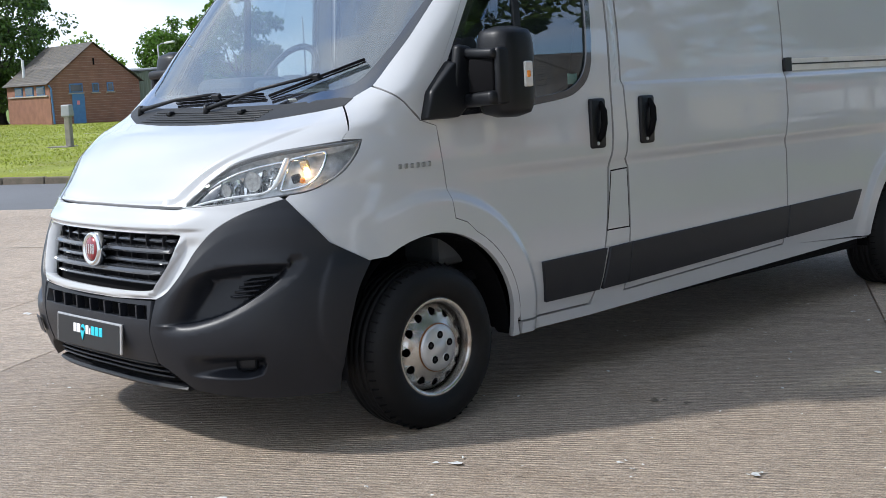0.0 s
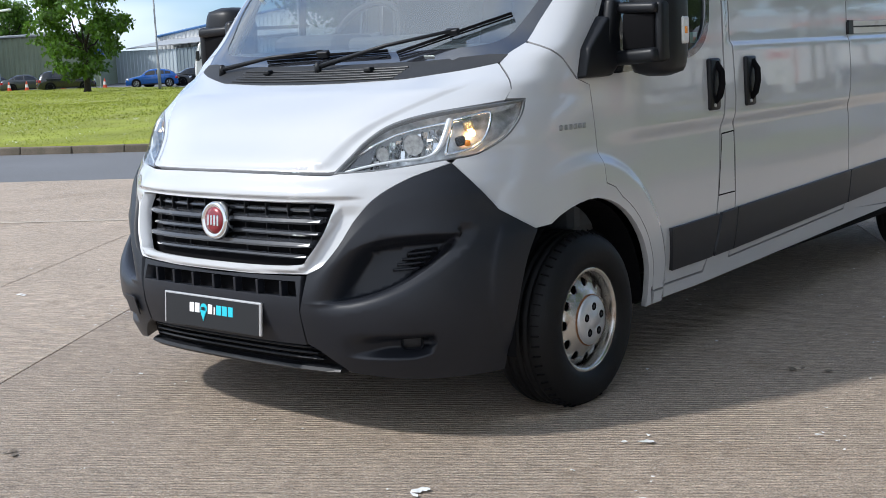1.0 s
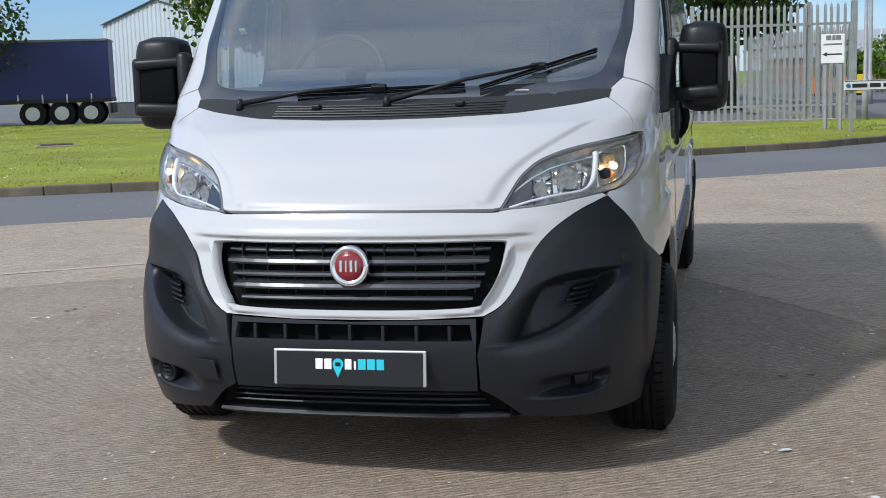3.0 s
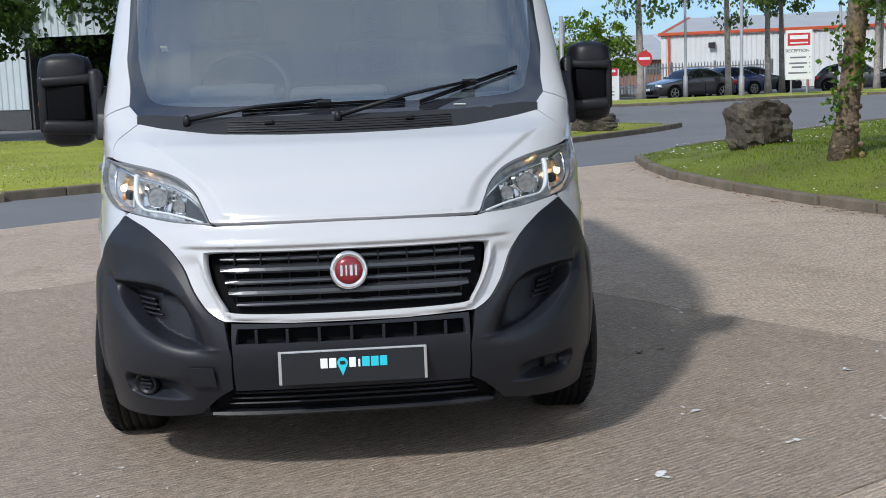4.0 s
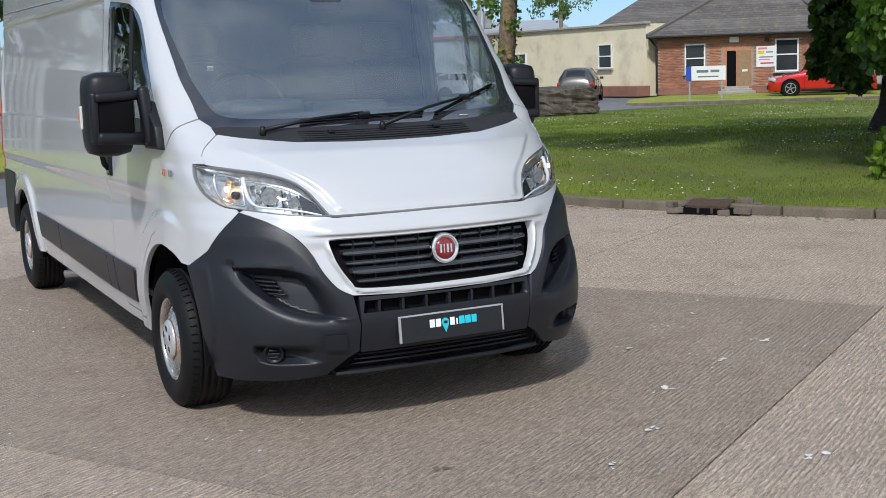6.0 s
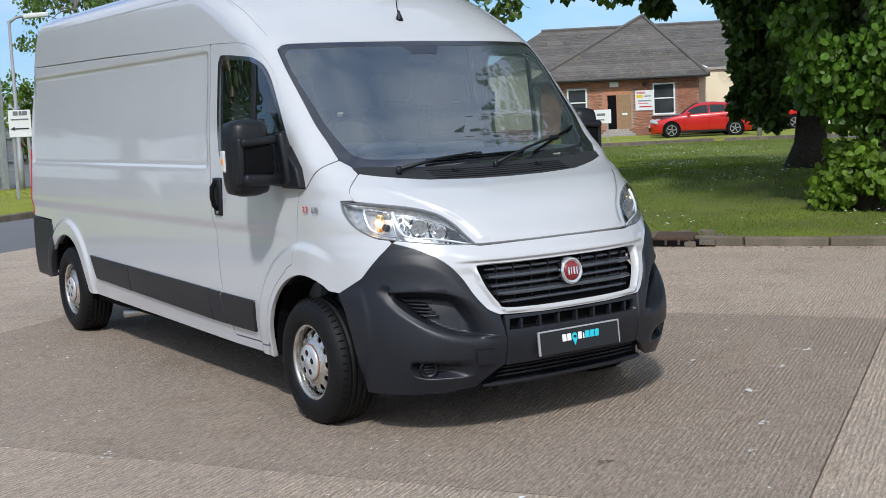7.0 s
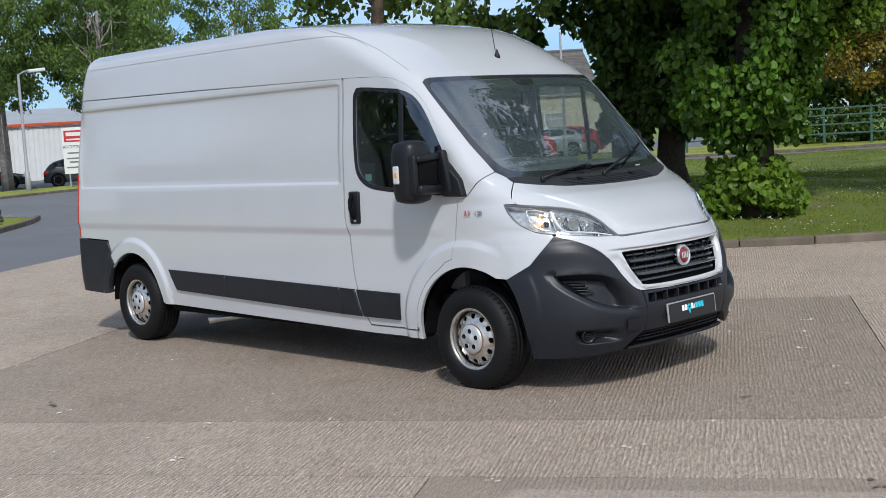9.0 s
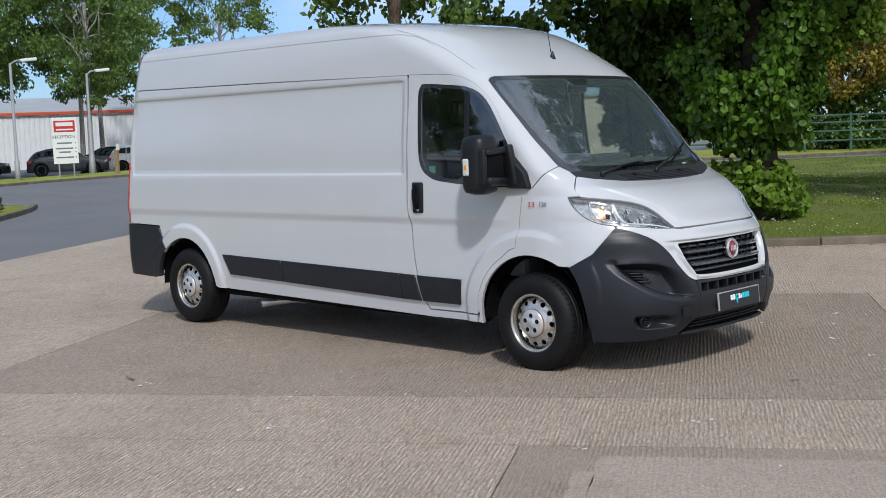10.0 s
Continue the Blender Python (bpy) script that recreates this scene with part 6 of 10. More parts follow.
BANK = 0.33
CUBBY_VERGE = [nearer(*p) for p in [(12.0, 43.2), (15.1, 43.6), (19.6, 46.0), (24.9, 47.6), (30, 46.5), (31.4, 44.0), (33.2, 48), (31, 56), (22, 52.5), (12.5, 50.0)]]
sheet("lawn", CUBBY_VERGE, 0.085 + BANK, GRASS, "narrow raised grass verge before the car park", "grass", thick=0.55)
ramp_foot = [(x + 0.5, y - 7.0) for x, y in CUBBY_VERGE[:6]]
ramp_side = (CUBBY_VERGE[0][0] - 7.0, CUBBY_VERGE[0][1] + 1.0)
ramp = bmesh.new()
ramp_rows = [[ramp.verts.new((x, y, z)) for x, y in line] for line, z in ((ramp_foot, -0.021), (CUBBY_VERGE[:6], BANK + 0.02))]
ramp_end = [ramp.verts.new((*ramp_side, -0.021)), ramp.verts.new((CUBBY_VERGE[-1][0] - 1.0, CUBBY_VERGE[-1][1] + 7.0, -0.021)), ramp.verts.new((*CUBBY_VERGE[-1], BANK + 0.02))]
ramp.faces.new((ramp_end[0], ramp_rows[0][0], ramp_rows[1][0])), ramp.faces.new((ramp_end[0], ramp_rows[1][0], ramp_end[2])), ramp.faces.new((ramp_end[0], ramp_end[2], ramp_end[1]))
for i in range(5):
    ramp.faces.new((ramp_rows[0][i], ramp_rows[0][i + 1], ramp_rows[1][i + 1], ramp_rows[1][i]))
tagged(part("road_rise", ramp, ASPHALT, None), "worn grey asphalt rising to the verge", "road", kind="structure")
KNIGHT_VERGE = [(25.5, 32.6), (28.5, 30.4), (31.8, 28.6), (34.5, 26.0), (38.0, 19.0), (48, 12.8), (60, 6), (60, 26), (46, 30), (37.8, 36.0), (33.0, 39.9), (28.5, 36.5)]
sheet("lawn", KNIGHT_VERGE, 0.085, GRASS, "grass verge before the brick office", "grass", thick=0.2)


def walk_line(line, step):
    """Evenly spaced places and ways along a polyline."""
    pts = [Vector(p) for p in line]
    out, left = [], 0.0
    for a, b in zip(pts, pts[1:]):
        d, pos = (b - a).length, left
        while pos < d:
            out.append((a.lerp(b, pos / d), (b - a).normalized()))
            pos += step
        left = pos - d
    return out


def kerb_run(name, line, label, size=(0.90, 0.13, 0.17), up=0.0):
    root = tagged(new(name), label, "kerb", kind="structure")
    bm = box((size[0] - 0.012, size[1], size[2]), (size[0] / 2, 0, 0.105 - size[2] / 2), 0.018, 2)
    me = bpy.data.meshes.new("kerb_stone")
    bm.to_mesh(me)
    bm.free()
    me.materials.append(KERB)
    for p, d in walk_line(line, size[0]):
        o = link("kerb_stone", me, None, root)
        o.matrix_basis = pose(p.x, p.y, up + random.uniform(-0.008, 0.006), random.uniform(-1, 1), random.uniform(-0.4, 0.4), math.degrees(math.atan2(d.y, d.x)) + random.uniform(-0.5, 0.5))
    return root


kerb_run("kerb_lane", NW_KERB[2:], "grey kerb stones along the lane")
kerb_run("kerb_yard", ISLAND_EDGE[:-1], "weathered kerb stones round the lawn")
kerb_run("kerb_office", ISLAND_FAR[::-1][:11], "low kerb along the far side of the lawn")
kerb_run("kerb_car_park", CUBBY_VERGE[:6], "low kerb before the car park", up=BANK)
kerb_run("kerb_verge", KNIGHT_VERGE[:6], "low kerb before the office verge")


def in_area(outline, n, rng, near=None):
    poly = np.array(outline, float)
    lo, hi = poly.min(0), poly.max(0)
    if near:
        lo, hi = np.maximum(lo, near[0]), np.minimum(hi, near[1])
    pts = rng.uniform(lo, hi, (n, 2))
    return pts[inside(poly, pts)]


def lawn_height(outline, pts):
    gap = edge_gap(np.array(outline, float), pts)
    return np.array([0.085 + 0.10 * min(1, d / 3) * (0.5 + noise.noise((x * 0.13, y * 0.13, 0.3))) + mound(x, y) * min(1, d / 1.2) for (x, y), d in zip(pts, gap)])


def blades(name, outline, n, size, width, near, seed, label, material=None):
    rng = np.random.default_rng(seed)
    pts = in_area(outline, n, rng, near)
    clump = np.array([noise.noise((x * 0.8, y * 0.8, 2.0)) + 0.6 * noise.noise((x * 2.6, y * 2.6, 5.0)) for x, y in pts])
    pts, clump = pts[clump > -0.45], clump[clump > -0.45]
    h = lawn_height(outline, pts)
    m = len(pts)
    a, lean = rng.uniform(0, 2 * np.pi, m), rng.uniform(0, 2 * np.pi, m)
    tall = size * rng.uniform(0.45, 1.15, m) * (1 + 0.5 * np.clip(clump, -0.6, 0.8))
    dx, dy = np.cos(a) * width / 2, np.sin(a) * width / 2
    tilt = rng.uniform(0.1, 0.7, m) * tall
    co = np.empty((m * 3, 3))
    co[0::3] = np.stack([pts[:, 0] - dx, pts[:, 1] - dy, h - 0.01], 1)
    co[1::3] = np.stack([pts[:, 0] + dx, pts[:, 1] + dy, h - 0.01], 1)
    co[2::3] = np.stack([pts[:, 0] + np.cos(lean) * tilt, pts[:, 1] + np.sin(lean) * tilt, h + tall], 1)
    me = bpy.data.meshes.new(name)
    me.from_pydata(co.tolist(), [], np.arange(m * 3).reshape(-1, 3).tolist())
    return tagged(link(name, me, material or BLADE), label, "grass", kind="stuff")


blades("grass", ISLAND_EDGE + ISLAND_FAR, 190000, 0.034, 0.013, ((4, -3), (20, 20)), 3, "short green grass of the yard lawn", BLADE_MOSSY_SHADED)
blades("grass", ISLAND_EDGE + ISLAND_FAR, 90000, 0.042, 0.028, ((10, -12), (36, 28)), 4, "short green grass farther back on the lawn", BLADE_MOSSY_SHADED)
blades("grass", NW_KERB + NW_BACK, 170000, 0.024, 0.024, ((-50, 2), (9, 30)), 5, "short bright grass across the lane")
blades("grass", NW_KERB + NW_BACK, 60000, 0.045, 0.06, ((-85, -5), (-20, 40)), 6, "short bright grass far across the lane")


def daisies(outline, n, near, seed, label):
    rng = np.random.default_rng(seed)
    pts = in_area(outline, n, rng, near)
    keep = np.array([noise.noise((x * 0.45, y * 0.45, 9.0)) + 0.5 * noise.noise((x * 1.7, y * 1.7, 3.0)) for x, y in pts]) > 0.18
    pts = pts[keep]
    h = lawn_height(outline, pts) + rng.uniform(0.035, 0.065, len(pts))
    co, faces = [], []
    for (x, y), z in zip(pts, h):
        b, r, ph = len(co), rng.uniform(0.011, 0.017), rng.uniform(0, 1)
        co.append((x, y, z + 0.004))
        co += [(x + r * math.cos(ph + k * 1.047), y + r * math.sin(ph + k * 1.047), z + rng.uniform(-0.004, 0.004)) for k in range(6)]
        faces += [(b, b + 1 + k, b + 1 + (k + 1) % 6) for k in range(6)]
    me = bpy.data.meshes.new("daisies")
    me.from_pydata(co, [], faces)
    return tagged(link("daisies", me, PETAL), label, "daisies", kind="stuff")


daisies(ISLAND_EDGE + ISLAND_FAR, 9000, ((4, -4), (24, 24)), 7, "small white daisies scattered in the lawn")
daisies(NW_KERB + NW_BACK, 16000, ((-50, 0), (9, 30)), 8, "small white daisies across the lane")


def flecks(name, places, material, label, category, spread, size, seed, count):
    """Loose flat specks lying on the ground round some places."""
    rng = np.random.default_rng(seed)
    co, faces = [], []
    for x, y, z in places:
        for _ in range(count):
            px, py = x + rng.normal(0, spread), y + rng.normal(0, spread)
            r, b, k = size * rng.uniform(0.4, 1.5), len(co), int(rng.integers(5, 8))
            st, ph = rng.uniform(0.4, 1.0), rng.uniform(0, 6.28)
            co += [(px + r * rng.uniform(0.6, 1.2) * (math.cos(ph) * math.cos(6.283 * i / k) - st * math.sin(ph) * math.sin(6.283 * i / k)), py + r * rng.uniform(0.6, 1.2) * (math.sin(ph) * math.cos(6.283 * i / k) + st * math.cos(ph) * math.sin(6.283 * i / k)), z + rng.uniform(0.0, 0.006)) for i in range(k)]
            faces.append(tuple(range(b, b + k)))
    me = bpy.data.meshes.new(name)
    me.from_pydata(co, [], faces)
    return tagged(link(name, me, material), label, category, kind="stuff")


flecks("white_splashes", [(1.91, 0.03, 0.004), (1.97, 0.0, 0.004), (-2.11, 0.13, 0.004), (-2.05, 0.15, 0.004)], SPLASH, "white paint splashes on the concrete", "splashes", 0.035, 0.010, 11, 4)
spots = [(1.11, -1.13, 0.004), (-2.46, -1.48, 0.004), (-1.64, -1.68, 0.004), (1.45, -0.35, 0.004), (1.7, -0.8, 0.004), (0.62, -1.62, 0.004), (-2.6, 0.75, 0.004), (2.35, 0.25, 0.004), (-1.0, -1.75, 0.004), (0.2, -1.9, 0.004), (-3.1, 0.2, 0.004), (-2.9, 1.9, 0.004), (2.2, -0.6, 0.004), (0.9, -2.3, 0.004), (-4.0, -0.6, 0.004), (2.0, 1.9, 0.004)]
flecks("white_spots", spots, SPLASH, "small pale droppings on the concrete", "spots", 0.035, 0.017, 12, 4)
rng_s = np.random.default_rng(13)
flecks("pale_grit", [(float(a), float(b), 0.003) for a, b in zip(rng_s.uniform(-8, 6, 420), rng_s.uniform(-5, 9, 420))], SPLASH, "pale grit on the concrete", "grit", 0.25, 0.008, 14, 3)
flecks("dark_marks", [(1.55, 0.85, 0.003), (-0.4, -1.6, 0.003), (-2.8, 2.2, 0.003), (-1.6, -3.0, 0.003)], JOINT, "dark oily marks on the concrete", "marks", 0.04, 0.022, 15, 3)
flecks("dry_leaves", [(p.x - 0.14 * d.y * -1 + random.uniform(-0.1, 0.1), p.y - 0.14 * d.x + random.uniform(-0.1, 0.1), 0.004) for p, d in walk_line(ISLAND_EDGE[:11], 0.22)], LITTER, "dry brown leaves gathered along the kerb", "leaves", 0.09, 0.022, 16, 5)
flecks("dry_leaves", [(p.x + random.uniform(-0.3, 0.3), p.y - 0.25 + random.uniform(-0.1, 0.1), -0.016) for p, d in walk_line(NW_KERB[4:9], 0.5)], LITTER, "dry leaves in the lane's gutter", "leaves", 0.12, 0.02, 17, 3)


# ---- trees and shrubs ----
BARK = mat("bark", (0.115, 0.085, 0.06), 0.95, vary=0.3, scale=4, grain=0.45, grain_scale=22, stain=(0.16, 0.15, 0.05), stain_amount=0.6, stain_scale=3)
BARK_DARK = mat("dark_bark", (0.036, 0.029, 0.023), 0.95, vary=0.3, scale=4, grain=0.45, grain_scale=16)
MOSS_BARK = mat("mossy_bark", (0.15, 0.11, 0.075), 0.95, vary=0.35, scale=5, grain=0.5, grain_scale=26, stain=(0.30, 0.24, 0.03), stain_amount=0.85, stain_scale=2.4)
BIRCH = mat("birch_bark", (0.34, 0.31, 0.27), 0.85, vary=0.3, scale=4, grain=0.3, grain_scale=18, stain=(0.05, 0.045, 0.04), stain_amount=0.8, stain_scale=3)
LEAF = mat("lime_leaf", (0.092, 0.185, 0.018), 0.45, vary=0.3, scale=0.8, island=0.45, trans=0.42)
LEAF_BRIGHT = mat("fresh_and_sunlit_leaf", (0.150, 0.250, 0.022), 0.55, vary=0.25, scale=1.2, island=0.40, trans=0.40)
LEAF_DARK = mat("chestnut_leaf", (0.064, 0.122, 0.018), 0.45, vary=0.3, scale=0.6, island=0.45, trans=0.35)
LEAF_BIRCH = mat("birch_leaf", (0.125, 0.20, 0.040), 0.6, vary=0.25, scale=0.6, island=0.40, trans=0.40)
LEAF_COPPER = mat("copper_leaf", (0.26, 0.205, 0.026), 0.6, vary=0.3, scale=0.6, island=0.45, trans=0.35)
BLOSSOM = mat("chestnut_blossom", (0.62, 0.46, 0.38), 0.7, vary=0.15, island=0.2)


def leaf_mesh(name, centres, radii, count, size, material, parent, rng, hang=0.3, long=1.5, skip=None, broad=False):
    """Many small folded leaves gathered in clumps."""
    k = len(centres)
    pick = rng.integers(0, k, count)
    off = rng.normal(0, 1, (count, 3))
    off /= np.maximum(np.linalg.norm(off, axis=1, keepdims=True), 1e-6)
    off *= (rng.uniform(0, 1, (count, 1))**0.45)
    p = centres[pick] + off * radii[pick]
    if skip is not None:
        p = p[~skip(p)]
    m = len(p)
    d = rng.normal(0, 1, (m, 3))
    d[:, 2] -= hang * 2
    d /= np.linalg.norm(d, axis=1, keepdims=True)
    s = np.cross(d, rng.normal(0, 1, (m, 3)))
    s /= np.maximum(np.linalg.norm(s, axis=1, keepdims=True), 1e-6)
    nn = np.cross(d, s)
    z = (size * rng.uniform(0.6, 1.3, m))[:, None]
    if broad:
        co = np.empty((m * 7, 3))
        co[0::7], co[4::7] = p, p + d * z * long
        for k, a, w in ((1, 0.22, 0.42), (2, 0.52, 0.52), (3, 0.82, 0.30)):
            co[k::7], co[7 - k::7] = p + d * z * long * a + s * z * w + nn * z * 0.12, p + d * z * long * a - s * z * w + nn * z * 0.12
        base = np.arange(m) * 7
        faces = np.concatenate([np.stack([base + a, base + b, base + c], 1) for a, b, c in ((0, 1, 4), (1, 2, 4), (2, 3, 4), (0, 4, 6), (6, 4, 5))])
        me = bpy.data.meshes.new(name)
        me.from_pydata(co.tolist(), [], faces.tolist())
        return link(name, me, material, parent, "", False)
    co = np.empty((m * 4, 3))
    co[0::4], co[1::4] = p, p + d * z * long * 0.5 + s * z * 0.5 + nn * z * 0.10
    co[2::4], co[3::4] = p + d * z * long, p + d * z * long * 0.5 - s * z * 0.5 + nn * z * 0.10
    base = np.arange(m) * 4
    faces = np.concatenate([np.stack([base, base + 1, base + 2], 1), np.stack([base, base + 2, base + 3], 1)])
    me = bpy.data.meshes.new(name)
    me.from_pydata(co.tolist(), [], faces.tolist())
    return link(name, me, material, parent, "", False)


def limb(a, b, r0, r1, rng, n=6, sag=0.0, seg=8):
    pts, radii = [], []
    a, b = Vector(a), Vector(b)
    for i in range(n + 1):
        f = i / n
        p = a.lerp(b, f) + Vector(rng.normal(0, 1, 3)) * (0.05 * (b - a).length * math.sin(math.pi * f) * 0.6)
        p.z += sag * math.sin(math.pi * f)
        pts.append(p)
        radii.append(r0 + (r1 - r0) * f)
    return tube(pts, 0, seg, radii)


def tree(name, label, place, trunk_h, trunk_r, crown, clumps, leaves, size, leaf, bark, seed, hang=0.3, long=1.5, clump_r=0.7, flare=1.6, lean=(0, 0), extra=(), limbs=9):
    """Trunk with root flare, limbs and a crown of leaf clumps. crown: centre height, half width, half height."""
    rng = np.random.default_rng(seed)
    t = thing(name, label, "tree", (place[0], place[1], 0.06))
    cz, cw, ch = crown
    pts, radii = [], []
    for i in range(11):
        f = i / 10
        z = trunk_h * f
        pts.append((lean[0] * f + 0.06 * math.sin(3 * f + seed), lean[1] * f + 0.06 * math.cos(2.3 * f + seed), z - 0.08))
        radii.append(trunk_r * (1 - 0.45 * f) * (1 + (flare - 1) * max(0, 1 - f * 9)**2))
    bm = tube(pts, 0, 14, radii)
    for v in bm.verts:
        k = 1 + 0.10 * noise.noise((v.co.x * 5, v.co.y * 5, v.co.z * 1.3 + seed))
        v.co.x, v.co.y = v.co.x * k, v.co.y * k
    top = Vector(pts[-1])
    ends = []
    for i in range(limbs):
        a = 2 * math.pi * i / limbs + rng.uniform(-0.3, 0.3)
        r = cw * rng.uniform(0.45, 0.8)
        end = Vector((top.x + r * math.cos(a), top.y + r * math.sin(a), cz + ch * rng.uniform(-0.45, 0.65)))
        f0 = rng.uniform(0.62, 1.0)
        start = Vector(pts[int(10 * f0)])
        bm = merge(bm, limb(start, end, trunk_r * 0.32, trunk_r * 0.06, rng, sag=0.15 * ch * 0.3, seg=6))
        ends.append(end)
    part("trunk", bm, bark, t, shade=True)
    c = rng.normal(0, 1, (clumps, 3))
    c /= np.linalg.norm(c, axis=1, keepdims=True)
    c *= rng.uniform(0.35, 1.0, (clumps, 1))**0.5
    lump = np.array([1 + 0.28 * noise.noise((x * 1.7 + seed, y * 1.7, z * 1.7)) for x, y, z in c])[:, None]
    centres = c * lump * np.array([cw, cw, ch]) + np.array([lean[0], lean[1], cz])
    radii = np.tile(np.array([[1.0, 1.0, 0.75]]), (clumps, 1)) * rng.uniform(0.6, 1.3, (clumps, 1)) * clump_r
    for x, y, z, r in extra:
        centres = np.concatenate([centres, [[x, y, z]]])
        radii = np.concatenate([radii, [[r, r, r]]])
    leaf_mesh("crown", centres, radii, leaves, size, leaf, t, rng, hang, long)
    return t, centres, radii, rng


# tall lime beside the yard, with a skirt of shoots up its trunk
lime, _, _, lime_rng = tree("lime_tree", "leafy lime tree with shoots sprouting from its trunk", (11.75, 5.65), 7.0, 0.33, (8.2, 5.0, 4.2), 240, 46000, 0.15, LEAF, BARK_DARK, 21, hang=0.5, clump_r=0.75)
lime.location, lime.scale = (9.3, 4.15, 0.21), (0.86, 0.86, 0.86)


def round_trunk(rng, n, z0, z1, width):
    """Places for shoots round a trunk, out to width(z)."""
    z = rng.uniform(z0, z1, n)
    return np.array([[width(h) * r * math.cos(a), width(h) * r * math.sin(a), h] for a, r, h in zip(rng.uniform(0, 6.28, n), rng.uniform(0.45, 1.0, n), z)])


basal = round_trunk(lime_rng, 80, 0.14, 0.80, lambda h: 0.98 - 0.34 * h)
leaf_mesh("basal_growth", basal, np.full((80, 3), 0.19), 6000, 0.098, LEAF_BRIGHT, lime, lime_rng, 0.5, 1.25, broad=True)
column = round_trunk(lime_rng, 120, 1.25, 4.7, lambda h: 0.55 + 0.72 * smooth(1.1, 2.4, h))
leaf_mesh("trunk_foliage", column, np.full((120, 3), 0.34), 21000, 0.108, LEAF, lime, lime_rng, 0.9, 1.3, broad=True)
# sprays on the sunny side, the sunlight put into a paler leaf colour
shoots = np.array([0.9, -1.25, 3.6]) + lime_rng.normal(0, 1, (16, 3)) * np.array([0.35, 0.45, 0.5])
leaf_mesh("side_foliage", shoots, np.full((16, 3), 0.30), 2300, 0.10, LEAF_BRIGHT, lime, lime_rng, 0.6, 1.1, broad=True)

# great dark tree behind it, its boughs hanging low; each mass across, along, height, radius
MASSES = ((1.1, -0.3, 1.55, 0.4), (0.8, -0.6, 1.3, 0.35), (0.1, -0.7, 2.0, 0.5), (1.2, 0.2, 2.5, 0.5), (1.0, -0.3, 2.2, 0.5), (1.0, 0, 3.0, 0.6), (0.7, -0.2, 1.7, 0.45), (0.3, 0.4, 2.6, 0.8), (0.2, -0.8, 3.6, 0.8), (-0.7, 0.2, 2.4, 0.8), (-1.5, 0, 3.2, 0.9), (0.9, 0.1, 4.1, 0.8),
          (-1.8, -0.2, 4.3, 0.9), (1.5, 0, 4.6, 0.8), (-0.7, -0.3, 1.9, 0.6), (-2.5, 0, 3.8, 0.8), (0.6, -1.2, 4.6, 0.8), (0.5, 0.3, 2.0, 0.55), (0.8, 0.3, 3.6, 0.8), (-0.6, 0, 3.4, 0.9),
          (0.6, -0.5, 3.7, 0.8), (0, -0.4, 4.9, 1.0), (-1.2, 0, 5.2, 1.0), (1.5, 0, 5.4, 0.9), (-3.0, 0, 4.8, 0.9))
SPRAYS = ((3.3, 0, 4.25, 0.36), (3.2, 0.1, 3.85, 0.22), (4.0, 0, 4.3, 0.28), (4.6, 0, 4.4, 0.35), (5.4, 0, 4.5, 0.35), (2.6, 0, 4.8, 0.45))
fringe_rng = np.random.default_rng(29)
FRINGE = []
for a, d, z, r in MASSES * 3 + SPRAYS:
    w = fringe_rng.normal(0, 1, 3)
    w *= r * 1.05 / np.linalg.norm(w)
    FRINGE.append((-0.6 * (a + w[0]) + 0.8 * (d + w[1]), 0.8 * (a + w[0]) + 0.6 * (d + w[1]), z + w[2] * 0.8, r * 0.42))
broad, *_ = tree("broad_tree", "large dark-crowned tree with low hanging boughs", (18.8, 12.9), 6.0, 0.37, (9.5, 5.2, 4.3), 280, 56000, 0.155, LEAF_DARK, BARK_DARK, 22, hang=0.6, clump_r=0.8, flare=1.5, lean=(0.4, -0.5),
     extra=[(-0.6 * a + 0.8 * d, 0.8 * a + 0.6 * d, z, r) for a, d, z, r in MASSES * 4 + SPRAYS * 2] + FRINGE)
broad.location, broad.scale = (12.3, 7.75, 0.45), (0.72, 0.72, 0.72)
tree("broad_tree", "large dark-crowned tree closing the lawn", (27.5, 1.0), 6.0, 0.5, (6.2, 5.2, 4.4), 240, 24000, 0.15, LEAF_DARK, BARK_DARK, 23, hang=0.5, clump_r=0.9)
tree("broad_tree", "large dark-crowned tree at the lawn's end", (37.0, 3.5), 5.0, 0.45, (7.6, 5.5, 4.0), 200, 18000, 0.17, LEAF_DARK, BARK_DARK, 24, clump_r=0.9)
tree("broad_tree", "dark-crowned tree beside the yard", (26.5, -10.5), 5.5, 0.45, (6.6, 4.8, 3.8), 200, 15000, 0.16, LEAF_DARK, BARK_DARK, 25, clump_r=0.9)
tree("broad_tree", "tall tree overhanging the yard's edge", (12.0, -2.0), 6.5, 0.42, (9.6, 4.6, 3.2), 230, 24000, 0.18, LEAF_DARK, BARK_DARK, 28, hang=0.5, clump_r=0.9)
tree("copper_tree", "yellow-bronze garden tree behind the railing", (45.5, 20.3), 2.5, 0.2, (4.3, 2.9, 2.9), 120, 11000, 0.14, LEAF_COPPER, BARK, 26, clump_r=0.6)
tree("broad_tree", "tree beyond the railing", (52, 24), 4.0, 0.4, (5.6, 5.0, 4.2), 160, 12000, 0.2, LEAF_DARK, BARK_DARK, 27, clump_r=0.9)

